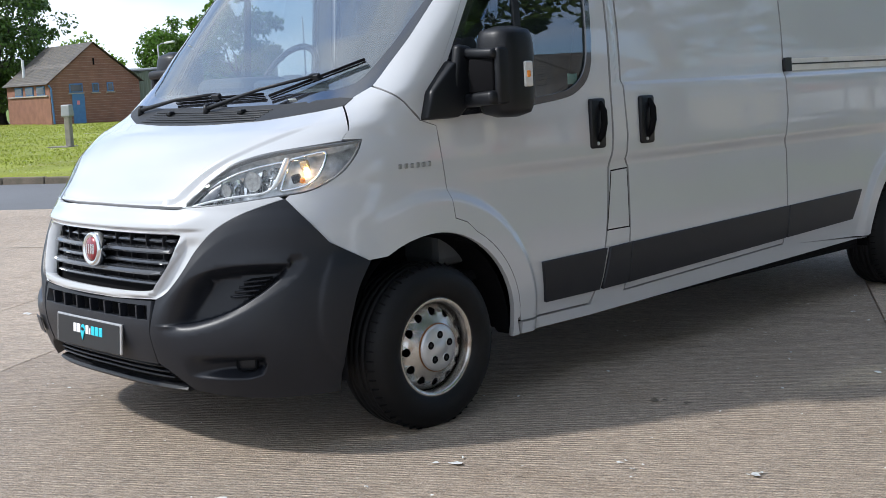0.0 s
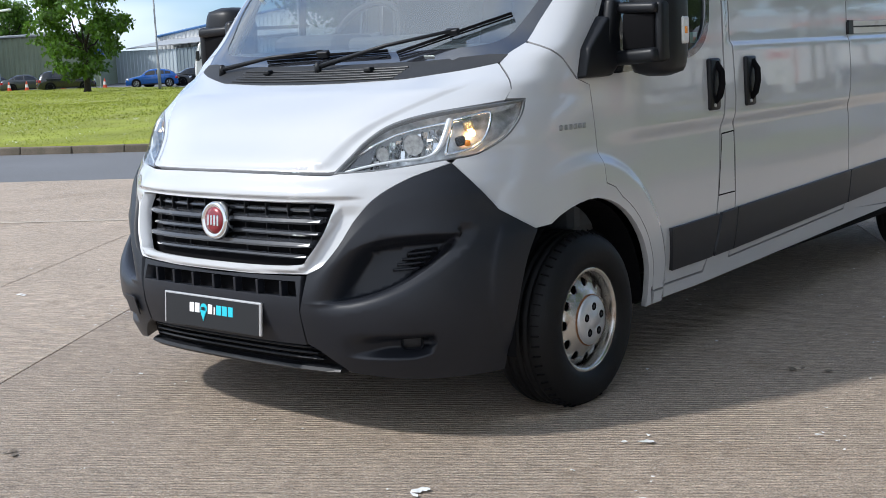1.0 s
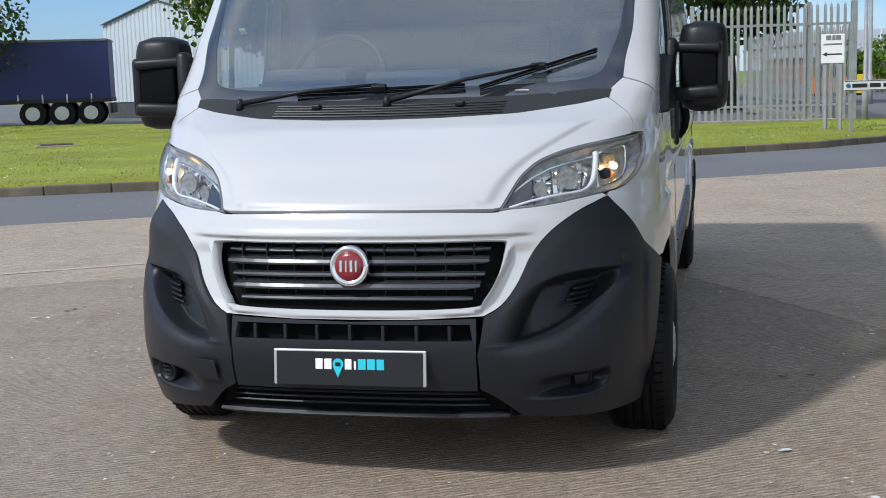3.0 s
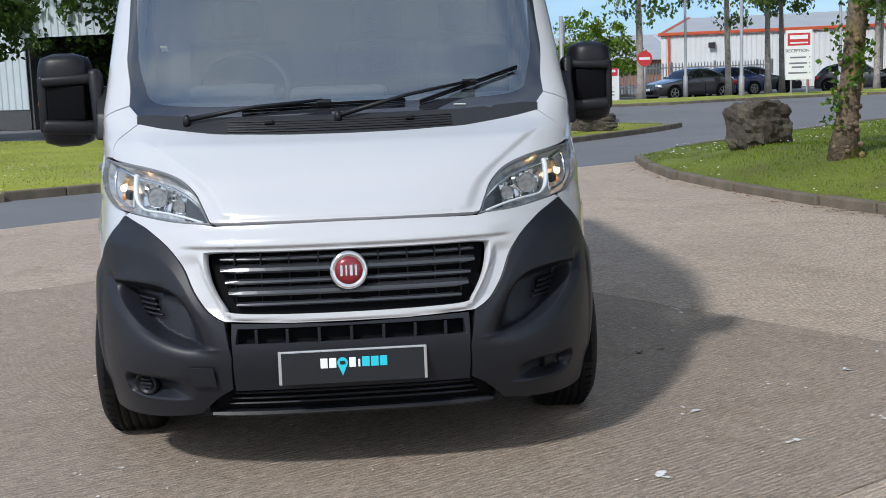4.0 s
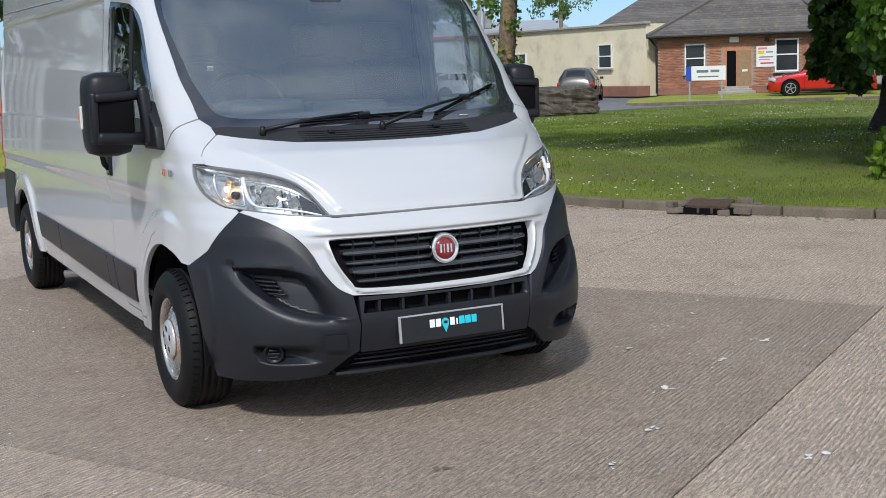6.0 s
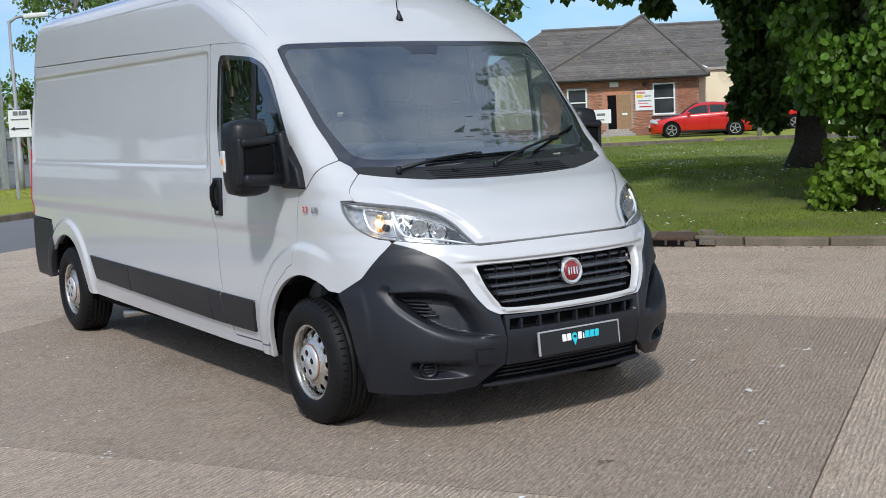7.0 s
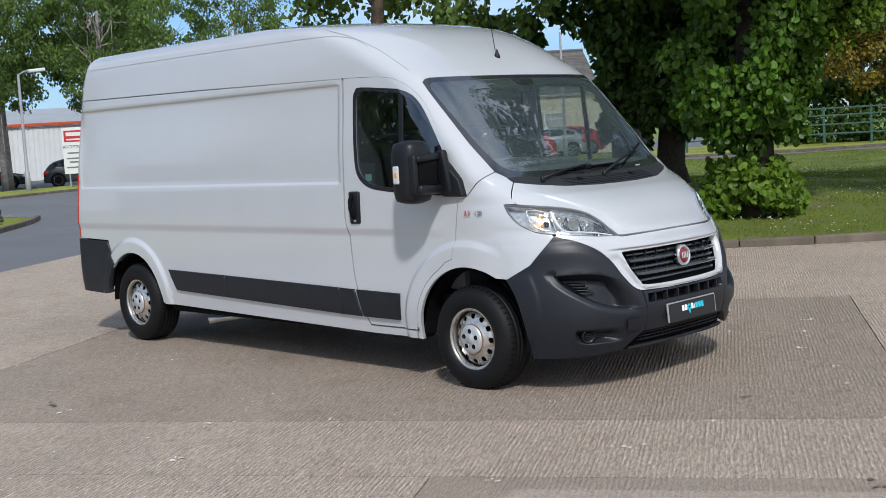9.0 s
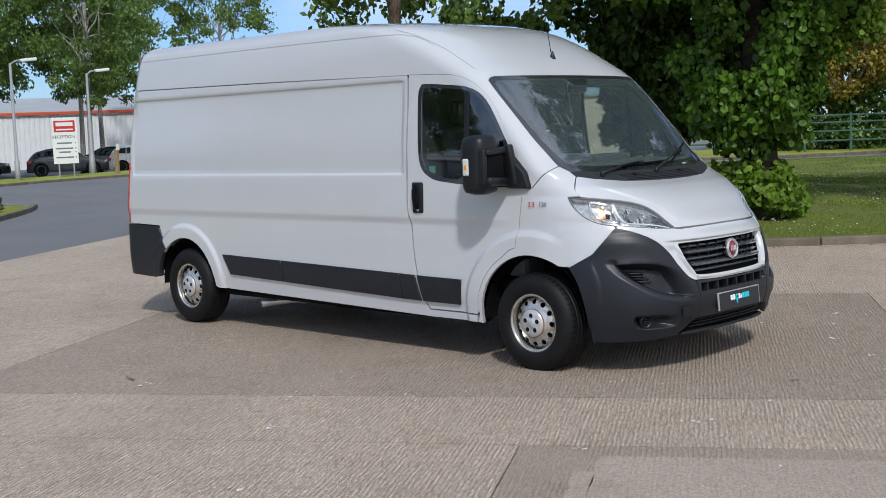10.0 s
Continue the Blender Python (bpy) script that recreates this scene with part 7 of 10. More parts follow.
# rough-barked alder on the lawn, with leafy sprigs on the trunk
alder, _, _, al_rng = tree("alder_tree", "slender tree with mossy burred bark and leafy sprigs", (5.95, 8.62), 5.4, 0.135, (5.2, 2.3, 2.5), 120, 15000, 0.085, LEAF_BIRCH, MOSS_BARK, 31, hang=0.6, clump_r=0.45, flare=1.5, lean=(0.28, -0.08),
     extra=[(1.3, -1.0, 3.1, 0.32), (1.8, -1.3, 2.9, 0.28), (1.0, -0.7, 3.5, 0.32), (2.1, -1.6, 3.2, 0.32), (-0.7, 0.6, 3.3, 0.32), (-0.5, 0.4, 2.8, 0.28), (0.6, -0.5, 2.7, 0.25)])
alder.location.z = 0.36
sp = np.array([[0.18 * math.cos(a), 0.18 * math.sin(a), z] for a, z in zip(al_rng.uniform(0, 6.28, 26), al_rng.uniform(0.4, 2.1, 26))])
tagged(leaf_mesh("trunk_foliage", sp, np.full((26, 3), 0.14), 620, 0.058, LEAF, alder, al_rng, 0.1, 1.2), kind="stuff")
burr = bmesh.new()
for i in range(34):
    a, z = al_rng.uniform(0, 6.28), al_rng.uniform(0.03, 1.3) ** 1.3
    b = bmesh.new()
    bmesh.ops.create_icosphere(b, subdivisions=1, radius=al_rng.uniform(0.025, 0.055))
    r = 0.12 + 0.06 * max(0, 1 - z * 3)
    bmesh.ops.translate(b, vec=(r * math.cos(a) + 0.03 * z, r * math.sin(a), z), verts=b.verts)
    burr = merge(burr, b)
tagged(part("burrs", burr, MOSS_BARK, alder, shade=True), kind="stuff")

# chestnuts in flower across the lane, limes behind the fence
def chestnut(place, h, r, seed, leaves, low=0.0):
    t, c, rad, rng = tree("chestnut_tree", "horse chestnut in flower, its crown hanging low", place, h * 0.5, r, (h * 0.56 - low, h * 0.42, h * 0.36), 260, leaves, 0.17, LEAF_DARK, BARK_DARK, seed, hang=0.6, long=1.3, clump_r=0.95, flare=1.7)
    b = bmesh.new()
    for i in rng.integers(0, len(c), 150):
        o = Vector(c[i]) + Vector(rng.normal(0, 0.5, 3)) + Vector((0, 0, 0.5))
        cone = lathe([(0.07, 0), (0.06, 0.1), (0.035, 0.2), (0.005, 0.27)], 5, "z", o)
        b = merge(b, cone)
    part("blossoms", b, BLOSSOM, t)
    return t


chestnut((-32.0, 34.8), 12.0, 0.72, 41, 34000)
chestnut((-28.4, 36.6), 9.0, 0.36, 42, 9000)
chestnut((-11.9, 32.6), 9.0, 0.38, 43, 26000, -0.35)
for i, (x, y, h, s) in enumerate(((-4.5, 36, 11, 0.2), (1.5, 41, 10, 0.2), (-9, 44, 12, 0.22))):
    tree("lime_tree", "tall green tree behind the steel fence", (x, y), h * 0.4, 0.3, (h * 0.6, h * 0.36, h * 0.42), 150, 10000, s, LEAF_DARK, BARK_DARK, 50 + i, clump_r=0.8)
tree("lime_tree", "broad green tree beside the brick hut", (-77.0, 33.2), 4.0, 0.4, (6.0, 4.4, 5.0), 190, 18000, 0.2, LEAF_DARK, BARK_DARK, 61, clump_r=0.9)
tree("lime_tree", "round-headed young tree by the parked cars", (-47.0, 32.0), 2.6, 0.17, (3.6, 2.35, 2.5), 110, 8500, 0.15, LEAF, BARK_DARK, 62, clump_r=0.5)
tree("lime_tree", "round tree behind the green shed", (-75, 45.5), 3.0, 0.3, (4.3, 2.1, 2.1), 100, 6500, 0.18, LEAF, BARK_DARK, 63, clump_r=0.7)
tree("lime_tree", "pale tree behind the brick hut", (-82, 42), 3.0, 0.3, (3.4, 2.6, 2.4), 90, 4500, 0.22, LEAF_BRIGHT, BARK, 64, clump_r=0.7)
tree("lime_tree", "green tree on the horizon", (-90, 30), 3.0, 0.3, (4.0, 4.0, 3.0), 90, 4500, 0.25, LEAF, BARK, 65, clump_r=0.8)


# birches by the car park: pale stems, thin drooping twigs
def birch(place, h, seed, leaves=8000, r=0.15, label="drooping birch by the car park"):
    return tree("birch_tree", label, place, h * 0.72, r, (h * 0.64, h * 0.24, h * 0.34), 130, leaves, 0.125, LEAF_BIRCH, BIRCH, seed, hang=1.0, long=1.4, clump_r=0.62, flare=1.3, limbs=12)


birch((13.1, 46.6), 11.5, 71, 8000, 0.16)
birch((18.4, 51.0), 12.0, 72, 11000)
birch((21.0, 52.8), 12.5, 73, 12000)
birch((25.4, 50.5), 12.0, 74, 14000)
birch((27.8, 55.5), 12.5, 75, 14000)
birch((23.0, 56.5), 13.0, 78, 13000)
birch((30.5, 58.0), 13.0, 79, 12000)
birch((36.2, 62.5), 15.0, 84, 13000)
birch((41.0, 60.5), 14.0, 85, 12000)
tree("shrub", "rounded green shrub by the car park", (10.4, 66.0), 0.6, 0.1, (1.7, 1.7, 1.5), 50, 3200, 0.13, LEAF_BRIGHT, BARK, 81, clump_r=0.45)
tree("shrub", "rounded green shrub by the car park", (7.6, 66.0), 0.6, 0.1, (1.3, 1.6, 1.3), 50, 2600, 0.13, LEAF_BRIGHT, BARK, 82, clump_r=0.45)
tree("shrub", "tall rounded shrub by the car park", (13.1, 55.6), 0.8, 0.12, (2.3, 2.1, 1.8), 60, 4200, 0.13, LEAF_BRIGHT, BARK, 83, clump_r=0.5)


# clipped hedge behind the railing
def hedge(name, a, b, high, deep, leaves, seed, label):
    rng = np.random.default_rng(seed)
    a, b = Vector(a), Vector(b)
    t = thing(name, label, "hedge", (a.x, a.y, 0))
    n = int((b - a).length / 0.5)
    c = np.array([[(b.x - a.x) * f, (b.y - a.y) * f, z] for f in np.linspace(0, 1, n) for z in np.linspace(0.3, high, 5)])
    c[:, :2] += rng.normal(0, deep * 0.2, (len(c), 2))
    part("stems", merge(*[tube([((b.x - a.x) * f, (b.y - a.y) * f, 0), ((b.x - a.x) * f, (b.y - a.y) * f, high * 0.8)], 0.05, 5) for f in np.linspace(0.02, 0.98, 12)]), BARK_DARK, t)
    leaf_mesh("foliage", c, np.tile([[deep * 0.5, deep * 0.5, 0.45]], (len(c), 1)), leaves, 0.16, LEAF_DARK, t, rng)
    return t


hedge("hedge", (44, 22.5), (50, 9.5), 2.6, 1.4, 15000, 91, "tall dark hedge behind the green railing")
hedge("hedge", (-86, 24), (-68, 27), 2.2, 1.6, 6000, 92, "overgrown hedge beside the brick hut")
hedge("tree_line", (-75, -52), (40, -62), 7.5, 3.0, 26000, 93, "line of trees closing the yard")


# ---- buildings ----
BRICK = mat("brick_red", (0.40, 0.185, 0.110), 0.9, vary=0.2, scale=5, grain=0.2, grain_scale=60, piece=0.22)
BRICK_BROWN = mat("brick_brown", (0.25, 0.120, 0.080), 0.9, vary=0.2, scale=2, grain=0.2, grain_scale=30, island=0.2)
MORTAR = mat("mortar", (0.36, 0.29, 0.235), 0.95, vary=0.15, scale=6, grain=0.2, grain_scale=50)
RENDERED = mat("cream_render", (0.78, 0.70, 0.50), 0.9, vary=0.08, scale=0.8, grain=0.08, grain_scale=40, stain=(0.36, 0.31, 0.22), stain_amount=0.5, stain_scale=0.7)
SLATE = mat("slate", (0.108, 0.100, 0.094), 0.75, vary=0.22, scale=1.5, grain=0.2, grain_scale=30, island=0.30, piece=0.04, stain=(0.27, 0.21, 0.10), stain_amount=0.6, stain_scale=5.0)
LEAD = mat("ridge_lead", (0.12, 0.11, 0.10), 0.7, vary=0.15)
WHITE_FRAME = mat("white_upvc", (0.78, 0.78, 0.77), 0.4, vary=0.03)
OFFICE_GLASS = mat("office_glass", (0.035, 0.040, 0.044), 0.08, vary=0.35, scale=1.2, spec=0.6)
BLIND = mat("window_blind", (0.55, 0.54, 0.50), 0.8, vary=0.1)
WOOD_DOOR = mat("oak_door", (0.30, 0.19, 0.10), 0.6, vary=0.15, scale=8, grain=0.1, grain_scale=60)
GUTTER = mat("black_gutter", (0.015, 0.015, 0.015), 0.5, vary=0.1)
STONE_STEP = mat("stone_step", (0.36, 0.33, 0.29), 0.9, vary=0.15)
CLAD_WHITE = mat("white_cladding", (0.66, 0.67, 0.67), 0.5, vary=0.05, scale=0.6, stain=(0.50, 0.50, 0.47), stain_amount=0.3, stain_scale=0.6)
CLAD_BLUE = mat("pale_blue_cladding", (0.55, 0.62, 0.66), 0.5, vary=0.05, scale=0.6, stain=(0.45, 0.5, 0.5), stain_amount=0.3, stain_scale=0.5)
CLAD_GREEN = mat("green_cladding", (0.20, 0.235, 0.16), 0.6, vary=0.08, scale=0.8)
CLAD_SLATE = mat("grey_blue_cladding", (0.24, 0.29, 0.32), 0.6, vary=0.08, scale=0.6)
ROOF_PALE = mat("pale_sheet_roof", (0.36, 0.375, 0.385), 0.6, vary=0.08, scale=0.5, stain=(0.34, 0.33, 0.30), stain_amount=0.4, stain_scale=0.4)
ORANGE_TRIM = mat("orange_red_trim", (0.50, 0.085, 0.03), 0.5, vary=0.06)
BLUE_TRIM = mat("blue_trim", (0.06, 0.16, 0.36), 0.5, vary=0.06)
BLUE_DOOR = mat("blue_door_paint", (0.07, 0.17, 0.34), 0.6, vary=0.12, scale=5)
DARK_BAND = mat("dark_plinth", (0.07, 0.075, 0.08), 0.8, vary=0.15)
SIGN_BLUE = mat("sign_blue", (0.02, 0.07, 0.42), 0.4, vary=0.04)
SIGN_WHITE = mat("sign_white", (0.74, 0.75, 0.74), 0.5, vary=0.04)
SIGN_RED = mat("sign_red", (0.50, 0.03, 0.035), 0.5, vary=0.05)
SIGN_GREY = mat("sign_grey", (0.16, 0.17, 0.18), 0.6, vary=0.05)
SIGN_BLACK = mat("sign_black", (0.02, 0.02, 0.022), 0.5, vary=0.05)
SIGN_YELLOW = mat("sign_yellow", (0.70, 0.52, 0.02), 0.5, vary=0.05)
SIGN_PINK = mat("sign_pink", (0.62, 0.22, 0.25), 0.5, vary=0.05)


def corrugated(a, b, z0, z1, pitch=0.25, deep=0.03, steps=None):
    """Ribbed sheet between two plan points in the thing's axes; z1 may be a function of the share along."""
    a, b = Vector(a), Vector(b)
    d = b - a
    out = Vector((d.y, -d.x)).normalized()
    n = max(2, int(d.length / pitch))
    bm = bmesh.new()
    rows = []
    for i in range(n + 1):
        for f, o in ((0.0, 0.0), (0.30, 0.0), (0.42, deep), (0.88, deep)):
            s = min(1.0, (i + f) / n)
            p = a + d * s + out * o
            rows.append((bm.verts.new((p.x, p.y, z0)), bm.verts.new((p.x, p.y, z1(s) if callable(z1) else z1))))
    for u, v in zip(rows, rows[1:]):
        if (u[0].co - v[0].co).length > 1e-6:
            bm.faces.new((u[0], v[0], v[1], u[1]))
    return bm


def sash_window(parent, m, w, h, bars=((0.5, "h"),), glass_mat=None, curtain=False):
    """A white-framed window set in a wall: x along the wall, -y outwards."""
    root = new("window")
    root.parent = parent
    root.matrix_basis = m
    t = 0.07
    frame = merge(box((w, 0.08, t), (0, 0, h - t / 2), 0.008, 1), box((w, 0.08, t), (0, 0, t / 2), 0.008, 1), box((t, 0.08, h - 2 * t), (-w / 2 + t / 2, 0, h / 2), 0.008, 1), box((t, 0.08, h - 2 * t), (w / 2 - t / 2, 0, h / 2), 0.008, 1))
    part("window_frame", frame, WHITE_FRAME, root)
    for f, kind in bars:
        part("glazing_bar", box((w - 2 * t, 0.06, 0.06), (0, 0, h * f), 0.006, 1) if kind == "h" else box((0.06, 0.06, h - 2 * t), (w * (f - 0.5), 0, h / 2), 0.006, 1), WHITE_FRAME, root)
    part("pane", box((w - 2 * t, 0.01, h - 2 * t), (0, 0.02, h / 2)), glass_mat or OFFICE_GLASS, root)
    part("window_sill", box((w + 0.16, 0.14, 0.06), (0, -0.06, -0.03), 0.008, 1), STONE_STEP, root)
    if curtain:
        part("curtain", box((w * 0.28, 0.006, h - 0.2), (-w * 0.27, 0.010, h / 2)), BLIND, root)
    return root


def slate_roof(parent, corners, ridge, rows, material=None, name="slate_course"):
    """A roof plane as overlapping courses between an eave line and a ridge line (each two places)."""
    (e0, e1), (r0, r1) = [[Vector(p) for p in pair] for pair in (corners, ridge)]
    normal = (e1 - e0).cross(r0 - e0)
    if normal.length < 1e-6:
        normal = (e1 - e0).cross(r1 - e0)
    normal.normalize()
    if normal.z < 0:
        normal = -normal
    for k in range(rows):
        bm = bmesh.new()
        f0, f1 = k / rows, min(1.0, (k + 1.25) / rows)
        a, b, c, d = e0.lerp(r0, f0), e1.lerp(r1, f0), e1.lerp(r1, f1), e0.lerp(r0, f1)
        up = normal * 0.010
        n = max(1, int((b - a).length / 0.35))
        for i in range(n):
            s0, s1 = i / n, (i + 1) / n
            q = [a.lerp(b, s0) + up, a.lerp(b, s1) + up, d.lerp(c, s1), d.lerp(c, s0)]
            try:
                bm.faces.new([bm.verts.new(p) for p in q])
                bm.faces.new([bm.verts.new(p) for p in (q[0], q[1], q[1] - up * 1.5, q[0] - up * 1.5)])
            except ValueError:
                pass
        bmesh.ops.remove_doubles(bm, verts=bm.verts, dist=0.0005)
        me = bpy.data.meshes.new(name)
        bm.to_mesh(me)
        bm.free()
        link(name, me, material or SLATE, parent)


# office: brick wing under a hipped slate roof, cream wings either side.
# its own axes: x along the front, y back, origin at the brick wing's front corner
OFFICE_TURN = math.degrees(math.atan2(36.4 - 41.4, 39.4 - 33.8))
office = thing("office_building", "single-storey brick and cream office with hipped slate roofs", "building", (33.8, 41.4, 0.05), OFFICE_TURN)
EAVE = 2.75
part("plinth", box((7.6, 0.3, 0.35), (3.75, 0.17, 0.175), 0.01, 1), BRICK_BROWN, office)
part("wall", box((7.5, 6.0, EAVE - 0.3), (3.75, 3.04, 0.3 + (EAVE - 0.3) / 2), 0.0), MORTAR, office, "brick front wall")
openings = ((1.72, 0.95, 2.35, 0.95), (3.62, 0.30, 2.30, 1.35), (5.85, 0.95, 2.45, 1.05))
brick_me = bpy.data.meshes.new("brick")
bb = box((0.215, 0.05, 0.062), (0, 0, 0), 0.004, 1)
bb.to_mesh(brick_me)
bb.free()
brick_me.materials.append(BRICK)
front = office.children[-1]
count = 0
for row in range(33):
    z = 0.34 + 0.075 * row
    for i in range(34):
        x = 0.11 + 0.2245 * i + (0.112 if row % 2 else 0)
        if x > 7.42 or any(abs(x - c) < w / 2 + 0.10 and z0 - 0.03 < z < z1 + 0.03 for c, z0, z1, w in openings):
            continue
        if count < 300 and 2.0 < x < 5.0:
            o = link("brick", brick_me, None, front)
            o.matrix_basis = pose(x, 0.028 + random.uniform(0, 0.006), z)
            count += 1
extra_v, extra_f = [], []
count = 0
for row in range(33):
    z = 0.34 + 0.075 * row
    for i in range(34):
        x = 0.11 + 0.2245 * i + (0.112 if row % 2 else 0)
        if x > 7.42 or any(abs(x - c) < w / 2 + 0.10 and z0 - 0.03 < z < z1 + 0.03 for c, z0, z1, w in openings):
            continue
        if count < 300 and 2.0 < x < 5.0:
            count += 1
            continue
        b, y = len(extra_v), 0.004 + random.uniform(0, 0.006)
        x0, x1, z0, z1 = x - 0.1075, x + 0.1075, z - 0.031, z + 0.031
        extra_v += [(x0, y, z0), (x1, y, z0), (x1, y, z1), (x0, y, z1), (x0, 0.05, z0), (x1, 0.05, z0), (x1, 0.05, z1), (x0, 0.05, z1)]
        extra_f += [(b, b + 1, b + 2, b + 3), (b, b + 4, b + 5, b + 1), (b + 1, b + 5, b + 6, b + 2), (b + 2, b + 6, b + 7, b + 3), (b + 3, b + 7, b + 4, b)]
me = bpy.data.meshes.new("brickwork")
me.from_pydata(extra_v, [], extra_f)
tagged(link("brickwork", me, mat("brick_red_joined", (0.34, 0.150, 0.088), 0.9, vary=0.2, scale=5, grain=0.2, grain_scale=60, island=0.22), front), kind="stuff")
for c, z0, z1, w in (openings[0], openings[2]):
    sash_window(office, pose(c, -0.02, z0), w, z1 - z0, ((0.52, "h"),))
# porch recess with an oak door leaf and a dark half standing open
part("doorway", box((1.35, 0.03, 2.0), (3.62, 0.012, 1.30)), BRICK, office, "recessed entrance")
part("door", box((0.62, 0.05, 1.72), (3.95, -0.01, 1.12), 0.01, 1), WOOD_DOOR, office, "tan wooden entrance door")
part("dark_opening", box((0.42, 0.02, 1.68), (3.38, -0.012, 1.13)), BLACK, office)
part("door_plate", box((0.25, 0.01, 0.10), (3.98, -0.04, 1.05), 0.004, 1), PAPER, office)
for k in range(3):
    part("step", box((1.7 - 0.3 * k, 0.5 - 0.13 * k, 0.12), (3.62, -0.20 + 0.06 * k, 0.06 + 0.11 * k), 0.01, 1), STONE_STEP, office)
part("entrance_lamp", box((0.42, 0.22, 0.26), (3.5, -0.08, 2.48), 0.03, 2), WHITE_FRAME, office)
part("wall_lamp", lathe([(0.0005, 0.12), (0.10, 0.06), (0.11, -0.05), (0.0005, -0.09)], 12, "z", (4.95, -0.10, 2.42)), GUTTER, office)
notice = part("notice_board", box((0.85, 0.03, 0.95), (4.92, -0.01, 1.66), 0.006, 1), SIGN_WHITE, office, "white notice board with coloured panels")
for dx, dz, w, h, m_ in ((-0.22, 0.20, 0.3, 0.14, SIGN_YELLOW), (0.16, 0.20, 0.32, 0.05, SIGN_GREY), (-0.15, 0.37, 0.42, 0.09, SIGN_PINK), (0.02, -0.02, 0.62, 0.05, SIGN_GREY), (-0.06, -0.14, 0.5, 0.05, SIGN_PINK), (0.05, -0.30, 0.6, 0.06, SIGN_RED)):
    part("notice_panel", box((w, 0.008, h), (4.92 + dx, -0.028, 1.66 + dz)), m_, notice)
RIDGE = 5.9
ov = 0.45
apex0, apex1 = (5.05, 3.9, RIDGE), (5.05, 7.0, RIDGE)
slate_roof(office, ((-ov, -ov, EAVE), (7.5 + ov, -ov, EAVE)), (apex0, apex0), 30)
slate_roof(office, ((7.5 + ov, -ov, EAVE), (7.5 + ov, 7.0, EAVE)), (apex0, apex1), 30)
slate_roof(office, ((-ov, 7.0, EAVE), (-ov, -ov, EAVE)), (apex1, apex0), 30)
part("soffit", box((7.5 + 2 * ov, 7.0, 0.08), (3.75, 3.2, EAVE - 0.06)), GUTTER, office)
part("gutter", box((7.5 + 2 * ov + 0.1, 0.12, 0.12), (3.75, -ov - 0.04, EAVE - 0.03), 0.03, 2), GUTTER, office)
part("downpipe", tube([(-0.35, -0.4, EAVE - 0.1), (-0.05, -0.06, EAVE - 0.5), (-0.05, -0.06, 0.1)], 0.05, 8), GUTTER, office)
for a, b in (((-ov, -ov, EAVE), apex0), ((7.5 + ov, -ov, EAVE), apex0), (apex0, apex1)):
    part("ridge_tile", tube([Vector(a) + Vector((0, 0, 0.04)), Vector(b) + Vector((0, 0, 0.05))], 0.09, 6), LEAD, office)
# main block behind
MZ = 5.75
slate_roof(office, ((-4.2, 4.2, 3.0), (13.5, 4.2, 3.0)), ((-0.4, 10.2, MZ), (13.5, 10.2, MZ)), 30)
slate_roof(office, ((-4.2, 16, 3.0), (-4.2, 4.2, 3.0)), ((-0.4, 10.2, MZ), (-0.4, 10.2, MZ)), 30)
part("main_block", box((17.2, 11.0, 2.9), (4.8, 10.0, 1.45)), RENDERED, office)
part("ridge_tile", tube([(-0.4, 10.2, MZ + 0.04), (13.5, 10.2, MZ + 0.04)], 0.10, 6), LEAD, office)
part("roof_valley", tube([(5.6, 5.6, 4.45), (8.2, 1.9, 3.05)], 0.05, 5), SIGN_WHITE, office)
part("skylight", box((0.9, 0.12, 0.35), (0.4, 8.4, 4.95), 0.02, 1, (-24, 0, 0)), LEAD, office)
# cream wing to the right, with a window and a small vent
part("wing", box((7.0, 6.0, 3.0), (11.1, 4.6, 1.5)), RENDERED, office, "cream rendered side wing")
sash_window(office, pose(10.4, 1.55, 1.25), 1.1, 0.95, ((0.66, "h"),), BLIND)
part("wall_vent", box((0.22, 0.03, 0.3), (9.55, 1.585, 1.75), 0.01, 1), WOOD_DOOR, office)
part("coping", box((7.2, 0.3, 0.14), (11.1, 1.62, 3.05), 0.02, 1), STONE_STEP, office)

# low cream block that runs back from the brick wing
A, B = Vector((33.6, 42.0)), Vector((32.9, 55.6))
cream = thing("cream_block", "flat-roofed cream rendered block with white windows", "building", (B.x, B.y, 0.03), math.degrees(math.atan2(A.y - B.y, A.x - B.x)))
LONG = (A - B).length
part("wall", box((LONG, 7.0, 3.4), (LONG / 2, 3.5, 1.7)), RENDERED, cream, "cream rendered wall, weathered at its top")
part("coping", box((LONG + 0.2, 0.35, 0.12), (LONG / 2, 0.02, 3.44), 0.02, 1), STONE_STEP, cream)
for k in range(8):
    part("quoin", box((0.34 if k % 2 else 0.22, 0.10, 0.36), (0.13, -0.012, 0.3 + 0.39 * k), 0.01, 1), BRICK_BROWN, cream)
sash_window(cream, pose(LONG * (1 - 0.768), -0.05, 1.15), 1.05, 1.15, ((0.5, "h"),), curtain=True)
sash_window(cream, pose(LONG * (1 - 0.226), -0.05, 1.35), 1.1, 1.2, ((0.5, "h"),))
part("plinth", box((3.4, 0.8, 0.5), (LONG - 1.2, -0.6, 0.25), 0.02, 1), BRICK_BROWN, cream, "low brick planter wall")

